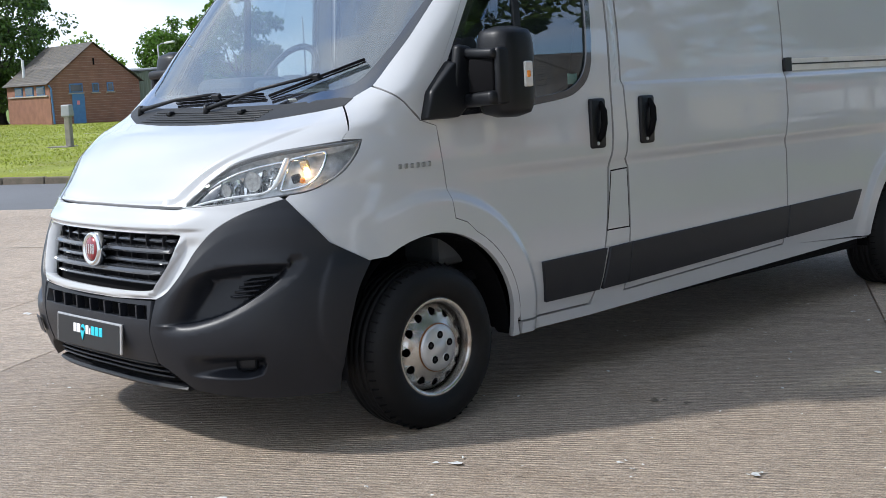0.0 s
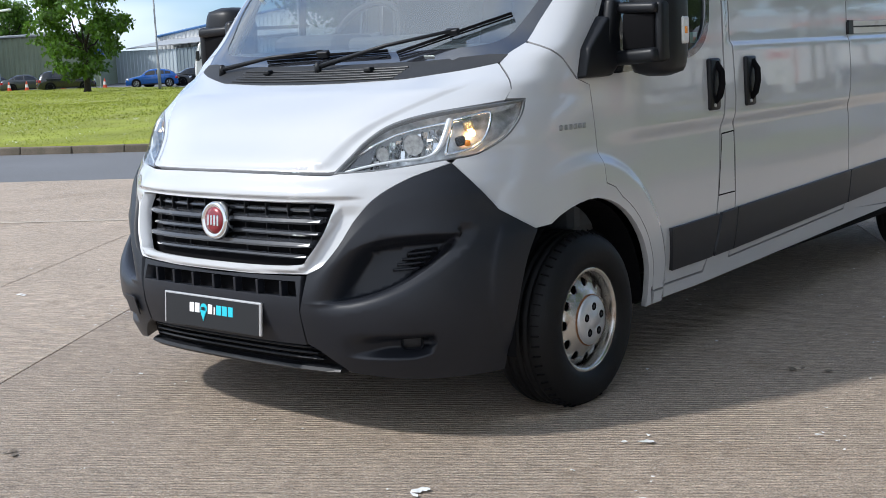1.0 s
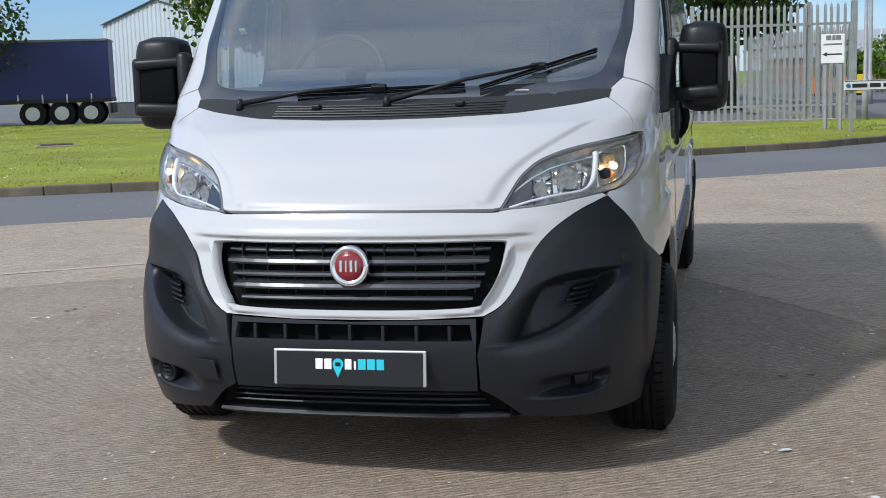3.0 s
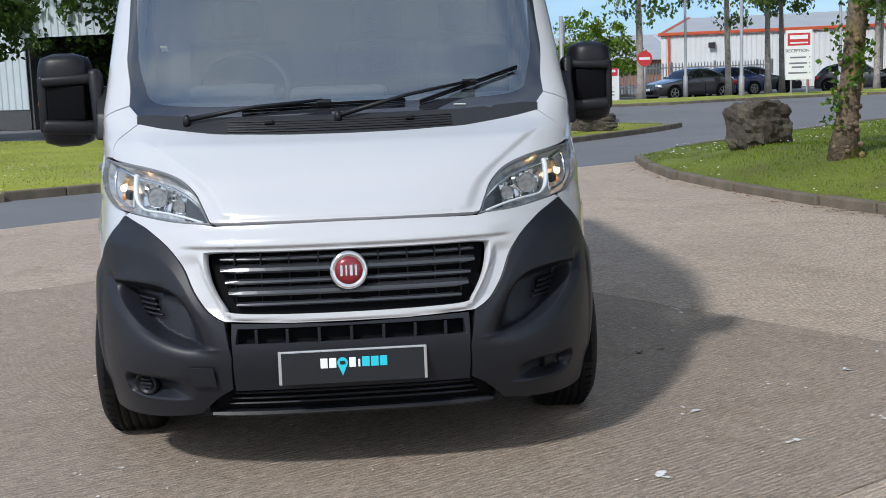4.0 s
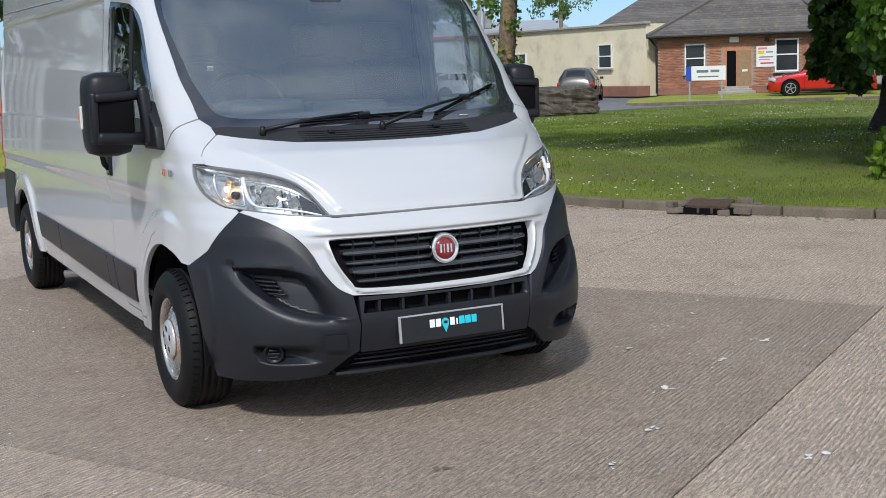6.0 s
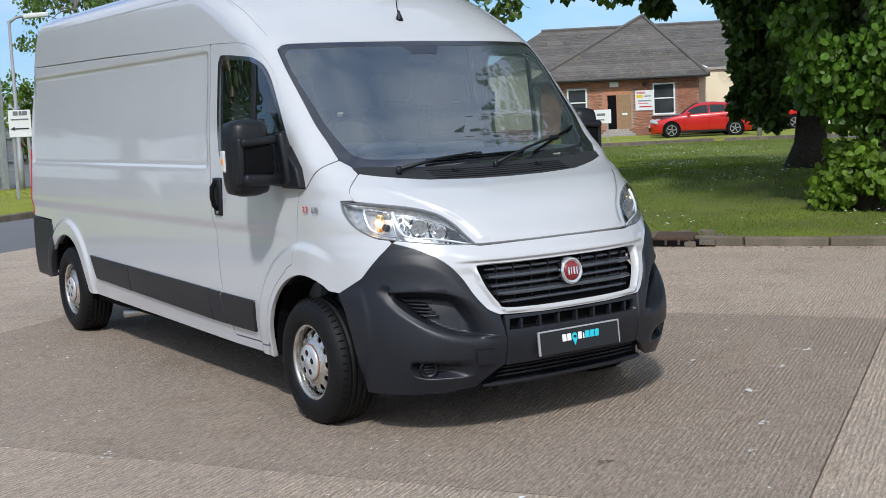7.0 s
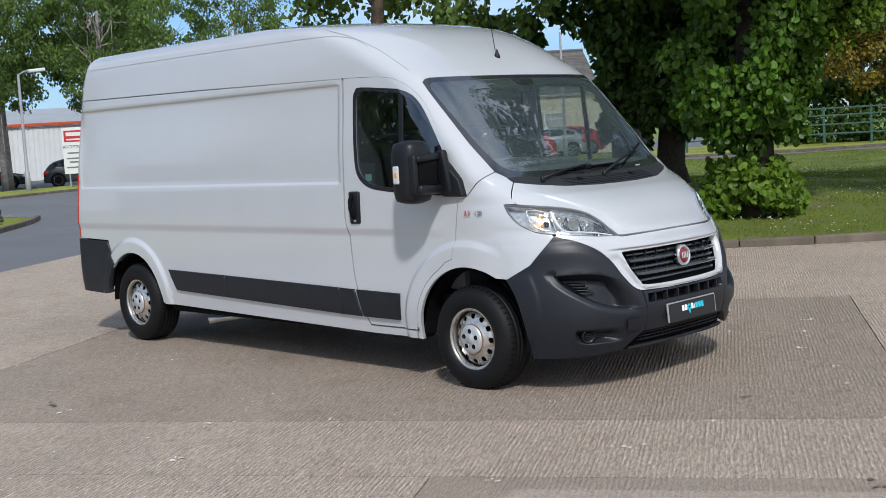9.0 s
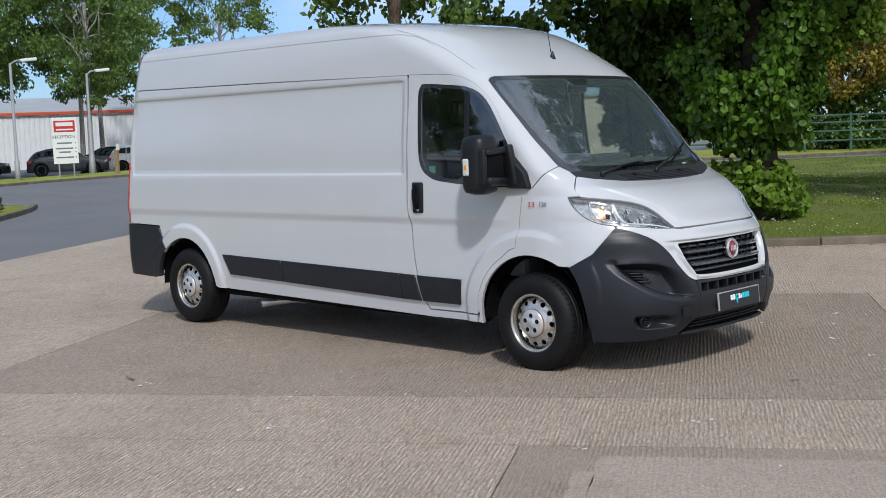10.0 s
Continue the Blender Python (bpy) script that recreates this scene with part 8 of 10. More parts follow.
# white works with orange-red trim beyond the car park
works = thing("works_building", "long white clad works with orange-red trim", "building", (22.5, 77.5, 0.0), math.degrees(math.atan2(66.0 - 77.5, 46.0 - 22.5)))
WL = math.hypot(66.0 - 77.5, 46.0 - 22.5)
part("wall", corrugated((0, 0), (WL, 0), 0.0, 3.6, 0.33, 0.03), CLAD_WHITE, works)
part("gable", corrugated((0, 22), (0, 0), 0.0, lambda s: 3.6 + 1.4 * (1 - abs(2 * s - 1)), 0.33, 0.03), CLAD_WHITE, works)
part("eave_trim", box((WL + 0.4, 0.25, 0.22), (WL / 2, -0.1, 3.72), 0.03, 1), ORANGE_TRIM, works, "orange-red gutter line")
part("verge_trim", merge(tube([(-0.05, 0, 3.72), (-0.05, 11, 5.12)], 0.14, 6), tube([(-0.05, 11, 5.12), (-0.05, 22, 3.72)], 0.14, 6)), ORANGE_TRIM, works)
part("downpipe", box((0.16, 0.14, 3.6), (0.5, -0.09, 1.8), 0.02, 1), ORANGE_TRIM, works)
part("downpipe", box((0.16, 0.14, 3.6), (9.5, -0.09, 1.8), 0.02, 1), ORANGE_TRIM, works)
part("roof", prism([(0, 0), (WL, 0), (WL, 0.05), (0, 0.05)], 11.2, Matrix.Translation((0, 0, 3.7)) @ Matrix.Rotation(radians(7.2), 4, "X")), ROOF_PALE, works)
part("floodlight", box((0.45, 0.25, 0.35), (3.4, -0.25, 2.9), 0.03, 1), SIGN_BLACK, works)

# grey industrial hall on the horizon
hall = thing("factory_hall", "long pale-roofed factory hall with brown brick base", "building", (10, 112, 0), math.degrees(math.atan2(-8, 60)))
part("wall", box((90, 1.0, 2.3), (40, 0.5, 1.15)), BRICK_BROWN, hall)
part("window_band", box((70, 0.1, 0.9), (40, -0.06, 1.5)), DARK_BAND, hall)
part("roof", prism([(-6, 0), (86, 0), (86, 0.08), (-6, 0.08)], 20, Matrix.Translation((0, -0.5, 2.3)) @ Matrix.Rotation(radians(8), 4, "X")), ROOF_PALE, hall)
for i in range(30):
    part("roof_rib", box((0.10, 19.6, 0.10), (-4 + 3 * i, 9.3, 3.72), 0, 1, (8, 0, 0)), CLAD_WHITE, hall)

# warehouse with pale blue ribbed walls behind the chestnuts
ware = thing("warehouse", "pale blue ribbed warehouse with twin shallow gables", "building", (-27.5, 50.0, 0.0), math.degrees(math.atan2(40.3 - 50.0, -6.0 + 27.5)))
GL = 24.0
BAY = 17.8


def saw_top(x):
    return 4.35 + 1.0 * (1 - abs(2 * ((x / GL * 3) % 1) - 1))


part("wall", corrugated((0, 0), (BAY, 0), 0.75, lambda s: saw_top(s * BAY), 0.30, 0.035), CLAD_BLUE, ware, "pale blue ribbed sheet wall")
part("wall", corrugated((BAY, 0), (GL, 0), 3.4, lambda s: saw_top(BAY + s * (GL - BAY)), 0.30, 0.035), CLAD_BLUE, ware)
part("plinth", box((BAY, 0.25, 0.78), (BAY / 2, 0.14, 0.39)), DARK_BAND, ware)
# open loading bay
part("bay_wall", box((GL - BAY, 0.2, 4.3), ((GL + BAY) / 2, 7.0, 2.15)), DARK_BAND, ware, "dark back of the open loading bay")
for x in (BAY, GL):
    part("bay_wall", box((0.2, 7.0, 4.3), (x, 3.6, 2.15)), DARK_BAND, ware)
for k in range(3):
    for s in (0, 1):
        x0, x1 = GL * (k + 0.5 * s) / 3, GL * (k + 0.5 * (s + 1)) / 3
        z0, z1 = (4.4, 5.4) if s == 0 else (5.4, 4.4)
        bm = bmesh.new()
        bm.faces.new([bm.verts.new(p) for p in ((x0, -0.2, z0), (x1, -0.2, z1), (x1, 22, z1), (x0, 22, z0))])
        part("roof", bm, ROOF_PALE, ware)
part("gutter_box", box((0.35, 0.3, 0.4), (GL / 3, -0.15, 4.25), 0.03, 1), SIGN_GREY, ware)
part("downpipe", tube([(GL / 3, -0.1, 4.1), (GL / 3, -0.1, 0.1)], 0.07, 8), SIGN_GREY, ware)
part("door", box((0.85, 0.06, 1.9), (10.9, -0.06, 0.95), 0.01, 1), WHITE_FRAME, ware, "white personnel door")
part("wall_sign", box((1.5, 0.06, 0.42), (8.4, -0.08, 3.3), 0.01, 1), SIGN_BLUE, ware, "blue sign panel")
part("wall_sign", box((0.75, 0.06, 0.75), (7.9, -0.08, 3.85), 0.01, 1), SIGN_BLUE, ware, "blue sign panel")
sash_window(ware, pose(10.9, -0.05, 2.2), 0.4, 0.18, ())

# grey sheds further along, with a blue verge line
shed = thing("industrial_shed", "grey-blue industrial shed with a pale gable", "building", (-72, 52.5, 0), math.degrees(math.atan2(57.5 - 52.5, -53 + 72)) + 6)
part("gable", corrugated((0, 6), (26, 6), 0.0, lambda s: 3.3 + 2.0 * (1 - abs(2 * s - 1)), 0.35, 0.04), CLAD_WHITE, shed)
part("verge", merge(tube([(0, 5.9, 3.35), (13, 5.9, 5.35)], 0.10, 6), tube([(13, 5.9, 5.35), (26, 5.9, 3.35)], 0.10, 6)), BLUE_TRIM, shed)
part("front_wall", corrugated((5, 0), (20, 0), 0.0, lambda s: 2.3 + 0.9 * s, 0.30, 0.03), CLAD_SLATE, shed)
part("end_wall", corrugated((-4, 0.4), (5, 0), 0.0, 2.3, 0.30, 0.03), CLAD_BLUE, shed)
part("roof", prism([(1, 0), (20, 0), (20, 0.06), (1, 0.06)], 6.2, Matrix.Translation((0, -0.2, 2.35)) @ Matrix.Rotation(radians(6), 4, "X") @ Matrix.Rotation(radians(-2.6), 4, "Y")), ROOF_PALE, shed)
part("sign", box((1.5, 0.05, 0.7), (10.5, -0.06, 1.6), 0.01, 1), SIGN_WHITE, shed)

green = thing("green_shed", "low green ribbed storage shed", "building", (-74.0, 36.5, 0), math.degrees(math.atan2(44 - 36.5, -67 + 74)))
part("wall", corrugated((-3, 0), (13, 0), 0.0, lambda s: 3.25 + 0.35 * s, 0.32, 0.03), CLAD_GREEN, green)
part("side", corrugated((13, 0), (13, 12), 0.0, 3.5, 0.32, 0.03), CLAD_GREEN, green)
part("roof", box((16.6, 12, 0.14), (5, 5.8, 3.55), 0.03, 1, (2, -1.2, 0)), ROOF_PALE, green)

# brick hut with a pitched roof and blue door; x along its gable
hut = thing("brick_hut", "small brown brick hut with a slate gable roof and blue door", "building", (-65.25, 31.07, 0.05), 85.6)
HW, HE, HR = 5.8, 2.55, 4.85
part("gable_wall", prism([(0, 0), (HW, 0), (HW, HE), (HW / 2, HR), (0, HE)], 7.0), BRICK_BROWN, hut, "brown brick gable wall")
for z in np.arange(0.15, 4.6, 0.15):
    half = HW / 2 if z < HE else (HW / 2) * (HR - z) / (HR - HE)
    part("course", box((2 * half - 0.02, 0.01, 0.012), (HW / 2, -0.003, z)), MORTAR, hut)
part("door", box((0.78, 0.06, 1.85), (1.75, -0.02, 0.93), 0.01, 1), BLUE_DOOR, hut, "faded blue door")
part("door_notice", box((0.18, 0.01, 0.24), (1.72, -0.055, 1.3)), SIGN_PINK, hut)
for x, w in ((1.65, 0.85), (2.9, 0.42), (3.85, 0.42)):
    fr = part("window_frame", box((w, 0.08, 0.55), (x, -0.01, 2.18), 0.01, 1), BLUE_DOOR, hut)
    part("pane", box((w - 0.14, 0.03, 0.40), (x, -0.045, 2.18)), OFFICE_GLASS, fr)
    part("sill", box((w + 0.15, 0.12, 0.07), (x, -0.04, 1.86), 0.01, 1), STONE_STEP, hut)
part("gable_slit", box((0.10, 0.03, 0.42), (HW / 2, -0.01, 3.75)), BLACK, hut)
slate_roof(hut, ((-0.25, 7.2, HE - 0.1), (-0.25, -0.2, HE - 0.1)), ((HW / 2, 7.2, HR + 0.08), (HW / 2, -0.2, HR + 0.08)), 24)
slate_roof(hut, ((HW + 0.25, -0.2, HE - 0.1), (HW + 0.25, 7.2, HE - 0.1)), ((HW / 2, -0.2, HR + 0.08), (HW / 2, 7.2, HR + 0.08)), 24)
for y in (1.3, 3.1, 4.9):
    fr = part("window_frame", box((0.08, 1.25, 0.55), (-0.01, y, 2.10), 0.01, 1), BLUE_DOOR, hut)
    part("pane", box((0.03, 1.10, 0.42), (-0.05, y, 2.10)), OFFICE_GLASS, fr)
part("sill", box((0.14, 6.4, 0.08), (-0.04, 3.4, 1.78), 0.01, 1), STONE_STEP, hut)
part("downpipe", tube([(-0.1, -0.12, 2.4), (0.05, -0.12, 2.2), (0.1, -0.12, 0.1)], 0.06, 8), BLUE_DOOR, hut)
part("flue", tube([(0.5, 5.2, 2.6), (0.5, 5.2, 4.1)], 0.09, 8), SIGN_WHITE, hut)


# ---- parked vehicles ----
def paint(name, color, metal=0.3):
    return mat(name, color, 0.25, metal, vary=0.03, coat=0.9)


CAR_GLASS = mat("car_glass", (0.012, 0.014, 0.016), 0.05, vary=0.1, spec=0.9)
ALLOY = mat("alloy", (0.50, 0.51, 0.52), 0.3, 0.8, vary=0.08)
PLATE_YELLOW = mat("plate_yellow", (0.75, 0.55, 0.03), 0.5, vary=0.03)
TAIL_RED = mat("tail_red", (0.42, 0.012, 0.012), 0.2, vary=0.05, coat=0.7)
CLEAR_LAMP = mat("clear_lamp", (0.62, 0.64, 0.66), 0.15, 0.4, vary=0.1, coat=0.7)
TRUCK_WHITE = mat("truck_white", (0.76, 0.77, 0.78), 0.35, vary=0.03, coat=0.3, stain=(0.55, 0.53, 0.5), stain_amount=0.2)
CURTAIN_BLUE = mat("curtain_blue", (0.012, 0.022, 0.12), 0.55, vary=0.12, scale=1.2)
CHASSIS = mat("chassis_black", (0.02, 0.02, 0.022), 0.7, vary=0.2)
BLUE_MARK = mat("mark_blue", (0.02, 0.09, 0.36), 0.4, vary=0.03)
GREEN_MARK = mat("mark_green", (0.42, 0.58, 0.16), 0.4, vary=0.03)


def road_wheel(parent, at, r, w, spokes=5, dark=False):
    tyre = part("wheel", lathe([(r * 0.62, w / 2), (r * 0.9, w / 2), (r, w * 0.3), (r, -w * 0.3), (r * 0.9, -w / 2), (r * 0.62, -w / 2)], 28, "x", at), RUBBER, parent, shade=False)
    sx = 1 if at[0] > 0 else -1
    rim = part("rim", lathe([(0.0005, 0.01), (r * 0.16, 0.012), (r * 0.6, -0.02), (r * 0.66, 0.012), (r * 0.66, -0.03)], 24, "x" if sx > 0 else "x", (at[0] + sx * w * 0.42, at[1], at[2])), BLACK if not dark else CHASSIS, tyre)
    for k in range(spokes):
        a = 360 * k / spokes + 10
        part("spoke", box((0.02, r * 0.13, r * 0.56), (at[0] + sx * (w * 0.5 - 0.005), at[1] + math.cos(radians(a)) * r * 0.33, at[2] + math.sin(radians(a)) * r * 0.33), 0.006, 1, (a - 90, 0, 0)), ALLOY, rim)
    part("rim_edge", lathe([(r * 0.60, 0.0), (r * 0.67, 0.0), (r * 0.67, 0.02), (r * 0.60, 0.02)], 24, "x", (at[0] + sx * (w * 0.5) - 0.01, at[1], at[2]), True), ALLOY, rim)
    return tyre


CAR_KINDS = {
    "hatch": (4.20, 1.80, 2.62, 0.86, ((0.0, 0.60), (0.02, 0.70), (0.08, 0.79), (0.20, 0.90), (0.265, 0.955), (0.30, 1.00), (0.43, 1.37), (0.50, 1.455), (0.58, 1.475), (0.72, 1.44), (0.84, 1.33), (0.90, 1.22), (0.965, 0.98), (0.99, 0.80), (1.0, 0.62))),
    "saloon": (4.55, 1.82, 2.72, 0.90, ((0.0, 0.58), (0.02, 0.68), (0.08, 0.77), (0.20, 0.88), (0.275, 0.94), (0.31, 0.98), (0.43, 1.33), (0.50, 1.42), (0.57, 1.44), (0.68, 1.40), (0.78, 1.23), (0.86, 1.05), (0.97, 1.01), (0.99, 0.90), (1.0, 0.62))),
    "suv": (4.45, 1.86, 2.64, 0.90, ((0.0, 0.66), (0.02, 0.80), (0.07, 0.93), (0.20, 1.04), (0.25, 1.08), (0.285, 1.13), (0.39, 1.52), (0.46, 1.63), (0.56, 1.67), (0.74, 1.65), (0.86, 1.58), (0.92, 1.44), (0.97, 1.12), (0.99, 0.90), (1.0, 0.66)))}


def car(label, place, turn, color, kind="hatch", plate=True):
    """A parked car; its nose looks along -y of its own axes, the front axle at its origin."""
    long, wide, base, nose, tops = CAR_KINDS[kind]
    c = thing("car", label, "car", place, turn, "parked cars")
    tall = kind == "suv"
    zs, r = (0.26, 0.355) if tall else (0.20, 0.325)
    y0, y1 = -nose, long - nose
    top_at = curve_of(*zip(*tops))
    belt_at = curve_of((0.0, 0.05, 0.2, 0.3, 0.6, 0.85, 1.0), [z + (0.12 if tall else 0.0) for z in (0.55, 0.70, 0.84, 0.90, 0.945, 1.0, 0.72)])
    half_at = curve_of((0.0, 0.03, 0.10, 0.22, 0.5, 0.80, 0.92, 0.98, 1.0), [w * wide / 1.8 for w in (0.56, 0.70, 0.83, 0.88, 0.90, 0.89, 0.84, 0.76, 0.66)])

    def section(f):
        """Half a cross-section at a share of the length, from the ridge down to the sill."""
        top, belt, w = float(top_at(f)), float(belt_at(f)), float(half_at(f))
        belt = min(belt, top - 0.035)
        glassy = min(1.0, max(0.0, (top - belt - 0.05) / 0.35))
        rw = w * (0.90 - 0.22 * glassy)
        y = y0 + long * f
        return [(0.0, y, top), (rw * 0.55, y, top - 0.012), (rw * 0.88, y, top - 0.035), (rw, y, top - 0.035 - 0.05 * glassy), (w * 0.955, y, belt + 0.02), (w * 0.985, y, belt - 0.03), (w, y, belt - 0.20), (w * 0.985, y, 0.42), (w * 0.955, y, zs + 0.06), (w * 0.88, y, zs)]
    shares = [0.0, 0.006, 0.02, 0.045, 0.08, 0.14, 0.20, 0.25, 0.28, 0.31, 0.35, 0.39, 0.43, 0.47, 0.52, 0.58, 0.64, 0.70, 0.76, 0.81, 0.86, 0.90, 0.94, 0.97, 0.985, 0.995, 1.0]
    bm = bmesh.new()
    rows = []
    for f in shares:
        half = section(f)
        rows.append([bm.verts.new((-x, y, z)) for x, y, z in half[::-1]] + [bm.verts.new(p) for p in half[1:]])
    for a, b in zip(rows, rows[1:]):
        for i in range(len(a) - 1):
            bm.faces.new((a[i], a[i + 1], b[i + 1], b[i]))
    bm.faces.new(rows[0]), bm.faces.new(rows[-1])
    part("body", bm, color, c, shade=True)

    def strip(name, pairs, way):
        """A pane between two lines of places, laid just outside the body."""
        g = bmesh.new()
        lines = [[g.verts.new(Vector(p) + Vector(way) * 0.008) for p in line] for line in zip(*pairs)]
        for k in range(len(lines) - 1):
            for i in range(len(lines[0]) - 1):
                g.faces.new((lines[k][i], lines[k][i + 1], lines[k + 1][i + 1], lines[k + 1][i]))
        return part(name, g, CAR_GLASS, c, shade=True)

    def across(f, s):
        h = section(f)
        a, b = (h[0], h[2]) if abs(s) < 1 else (h[2], h[2])
        k = abs(s) * 0.93
        x = k * h[2][0]
        return (math.copysign(x, s), h[0][1], h[0][2] - 0.035 * k**2.5)
    f0, f1 = (0.315, 0.475) if kind != "suv" else (0.295, 0.435)
    strip("windscreen", [[across(f0 + (f1 - f0) * k / 5, s) for s in (-1, -0.6, -0.2, 0.2, 0.6, 1)] for k in range(6)], (0, -0.7, 0.7))
    g0, g1 = {"hatch": (0.845, 0.935), "saloon": (0.71, 0.835), "suv": (0.895, 0.955)}[kind]
    strip("rear_window", [[across(g0 + (g1 - g0) * k / 4, s) for s in (-0.9, -0.5, 0, 0.5, 0.9)] for k in range(5)], (0, 0.7, 0.7))
    for sx in (-1, 1):
        def side(f, k):
            h = section(f)
            a, b = Vector(h[4]), Vector(h[3])
            p = a.lerp(b, k)
            return (sx * p.x, p.y, p.z)
        end = {"hatch": 0.86, "saloon": 0.78, "suv": 0.90}[kind]
        for a, b in ((0.37, 0.565), (0.585, 0.735), (0.752, end)):
            strip("side_window", [[side(a + (b - a) * k / 5, q) for q in (0.10, 0.5, 0.88)] for k in range(6)], (sx, 0, 0.25))
        for f in (0.575, 0.743):
            p, q = Vector(side(f, 0.05)), Vector(side(f, 0.95))
            part("pillar_strip", tube([p, q], 0.014, 5), TRIM, c)
        for cy in (0.0, base):
            w = float(half_at((cy - y0) / long))
            part("wheel_arch", lathe([(r + 0.055, 0.0), (r + 0.06, 0.012), (r * 0.5, 0.012)], 26, "x", (sx * (w + 0.004) - (0.012 if sx < 0 else 0.0), cy, r + 0.01)), BLACK, c)
            road_wheel(c, (sx * (w - 0.085), cy, r), r, 0.21)
        w = float(half_at(0.06))
        part("headlight", box((0.34, 0.22, 0.13), (sx * (w - 0.13), y0 + 0.20, float(top_at(0.045)) - 0.09), 0.04, 3, (-24, sx * 10, sx * 38)), CLEAR_LAMP, c, shade=True)
        part("tail_light", box((0.16, 0.26, 0.20), (sx * (float(half_at(0.965)) - 0.04), y1 - 0.16, float(belt_at(0.95)) - 0.10), 0.04, 3, (0, 0, sx * -24)), TAIL_RED, c, shade=True)
        part("door_mirror", box((0.18, 0.11, 0.13), (sx * (wide / 2 + 0.07), y0 + long * 0.375, float(belt_at(0.37)) + 0.08), 0.04, 3), color, c, shade=True)
        part("sill", box((0.04, base - 2 * r - 0.14, 0.10), (sx * (wide / 2 - 0.03), base / 2, zs + 0.05), 0.02, 1), TRIM, c)
        for f in (0.54, 0.71):
            part("door_handle", box((0.025, 0.17, 0.03), (sx * (float(half_at(f)) + 0.004), y0 + long * f, float(belt_at(f)) - 0.10), 0.008, 1), color, c)
        for f in (0.335, 0.575, 0.745):
            part("door_gap", box((0.008, 0.010, float(belt_at(f)) - zs - 0.20), (sx * (float(half_at(f)) - 0.001), y0 + long * f, (float(belt_at(f)) + zs) / 2 - 0.02)), BLACK, c)
    part("grille", box((wide * 0.56, 0.07, 0.20), (0, y0 + 0.012, 0.37 + (0.08 if tall else 0)), 0.04, 2), BLACK, c)
    part("bumper_strip", box((wide * 0.66, 0.08, 0.14), (0, y1 - 0.02, zs + 0.16), 0.03, 2), TRIM, c)
    part("underside", box((wide - 0.35, long - 0.5, 0.12), (0, (y0 + y1) / 2, zs + 0.06)), BLACK, c)
    if plate:
        part("front_plate", box((0.5, 0.02, 0.11), (0, y0 - 0.03, 0.50), 0.004, 1), PLATE_WHITE, c)
        rp = part("rear_plate", box((0.5, 0.02, 0.11), (0, y1 + 0.012, 0.70), 0.004, 1), PLATE_YELLOW, c)
        part("plate_bar", box((0.40, 0.006, 0.05), (0, y1 + 0.024, 0.70)), SIGN_BLACK, rp)
    return c


GREY_CAR, BLUE_CAR, WHITE_CAR, RED_CAR, DARK_CAR, NAVY_CAR, BROWN_CAR = paint("car_grey", (0.055, 0.06, 0.065)), paint("car_blue", (0.012, 0.11, 0.42)), paint("car_white", (0.72, 0.73, 0.74), 0.0), paint("car_red", (0.55, 0.012, 0.010), 0.1), paint("car_dark", (0.015, 0.017, 0.020)), paint("car_navy", (0.02, 0.04, 0.14)), paint("car_taupe", (0.07, 0.066, 0.062))
# before the office
car("bright red hatchback parked before the brick office", (33.8, 32.7, 0.06), -108.5 + 180 + 158, RED_CAR)
car("blue hatchback parked behind the red one", (36.0, 34.9, 0.06), -108.5 + 180 + 158, BLUE_CAR)
car("dark taupe sports utility car by the cream wall", (29.8, 41.7, 0.0), 139, BROWN_CAR, "suv").scale = (0.9, 0.9, 0.9)
car("red hatchback at the end of the office", (41.0, 35.6, 0.06), -108.5 + 180 + 158, RED_CAR)
car("silver hatchback at the end of the office", (38.8, 35.0, 0.06), -108.5 + 180 + 158, paint("car_silver", (0.45, 0.46, 0.47)))
# car park behind the sign
car("dark grey hatchback in the car park", (27.4, 54.0, 0.0), 62, GREY_CAR)
car("dark saloon in the car park", (30.2, 53.2, 0.0), 50, DARK_CAR, "saloon")
car("white sports utility car in the car park", (30.6, 51.6, 0.0), 50, WHITE_CAR, "suv").scale = (0.88, 0.88, 0.88)
car("dark grey saloon in the car park", (31.3, 50.9, 0.0), 40, GREY_CAR, "saloon").scale = (0.85, 0.85, 0.85)
car("dark saloon by the pale fence", (15.4, 51.2, 0.0), -70, GREY_CAR, "saloon")
car("blue saloon by the pale fence", (18.0, 54.6, 0.0), -75, NAVY_CAR, "saloon")
car("black hatchback by the pale fence", (20.6, 57.5, 0.0), 75, DARK_CAR)
car("dark grey saloon by the pale fence", (23.6, 57.8, 0.0), 70, GREY_CAR, "saloon")
# beyond the far lawn
car("dark sports utility car parked beyond the lawn", (-55.6, 37.9, 0.0), 152, DARK_CAR, "suv").scale = (0.70, 0.70, 0.70)
car("bright blue hatchback parked beyond the lawn", (-54.5, 40.7, 0.0), -40, BLUE_CAR).scale = (0.70, 0.70, 0.70)
car("black saloon parked among cones", (-65.2, 39.6, 0.0), 158, DARK_CAR, "saloon").scale = (0.70, 0.70, 0.70)
car("dark grey saloon parked among cones", (-60.6, 38.8, 0.0), 150, GREY_CAR, "saloon").scale = (0.70, 0.70, 0.70)
car("taupe hatchback parked beyond the lawn", (-53.9, 43.4, 0.0), 150, BROWN_CAR).scale = (0.70, 0.70, 0.70)
car("black saloon parked beside the lorry", (-53.6, 45.8, 0.0), 145, DARK_CAR, "saloon").scale = (0.70, 0.70, 0.70)
car("red hatchback parked beside the lorry", (-52.6, 47.4, 0.0), 140, RED_CAR).scale = (0.70, 0.70, 0.70)


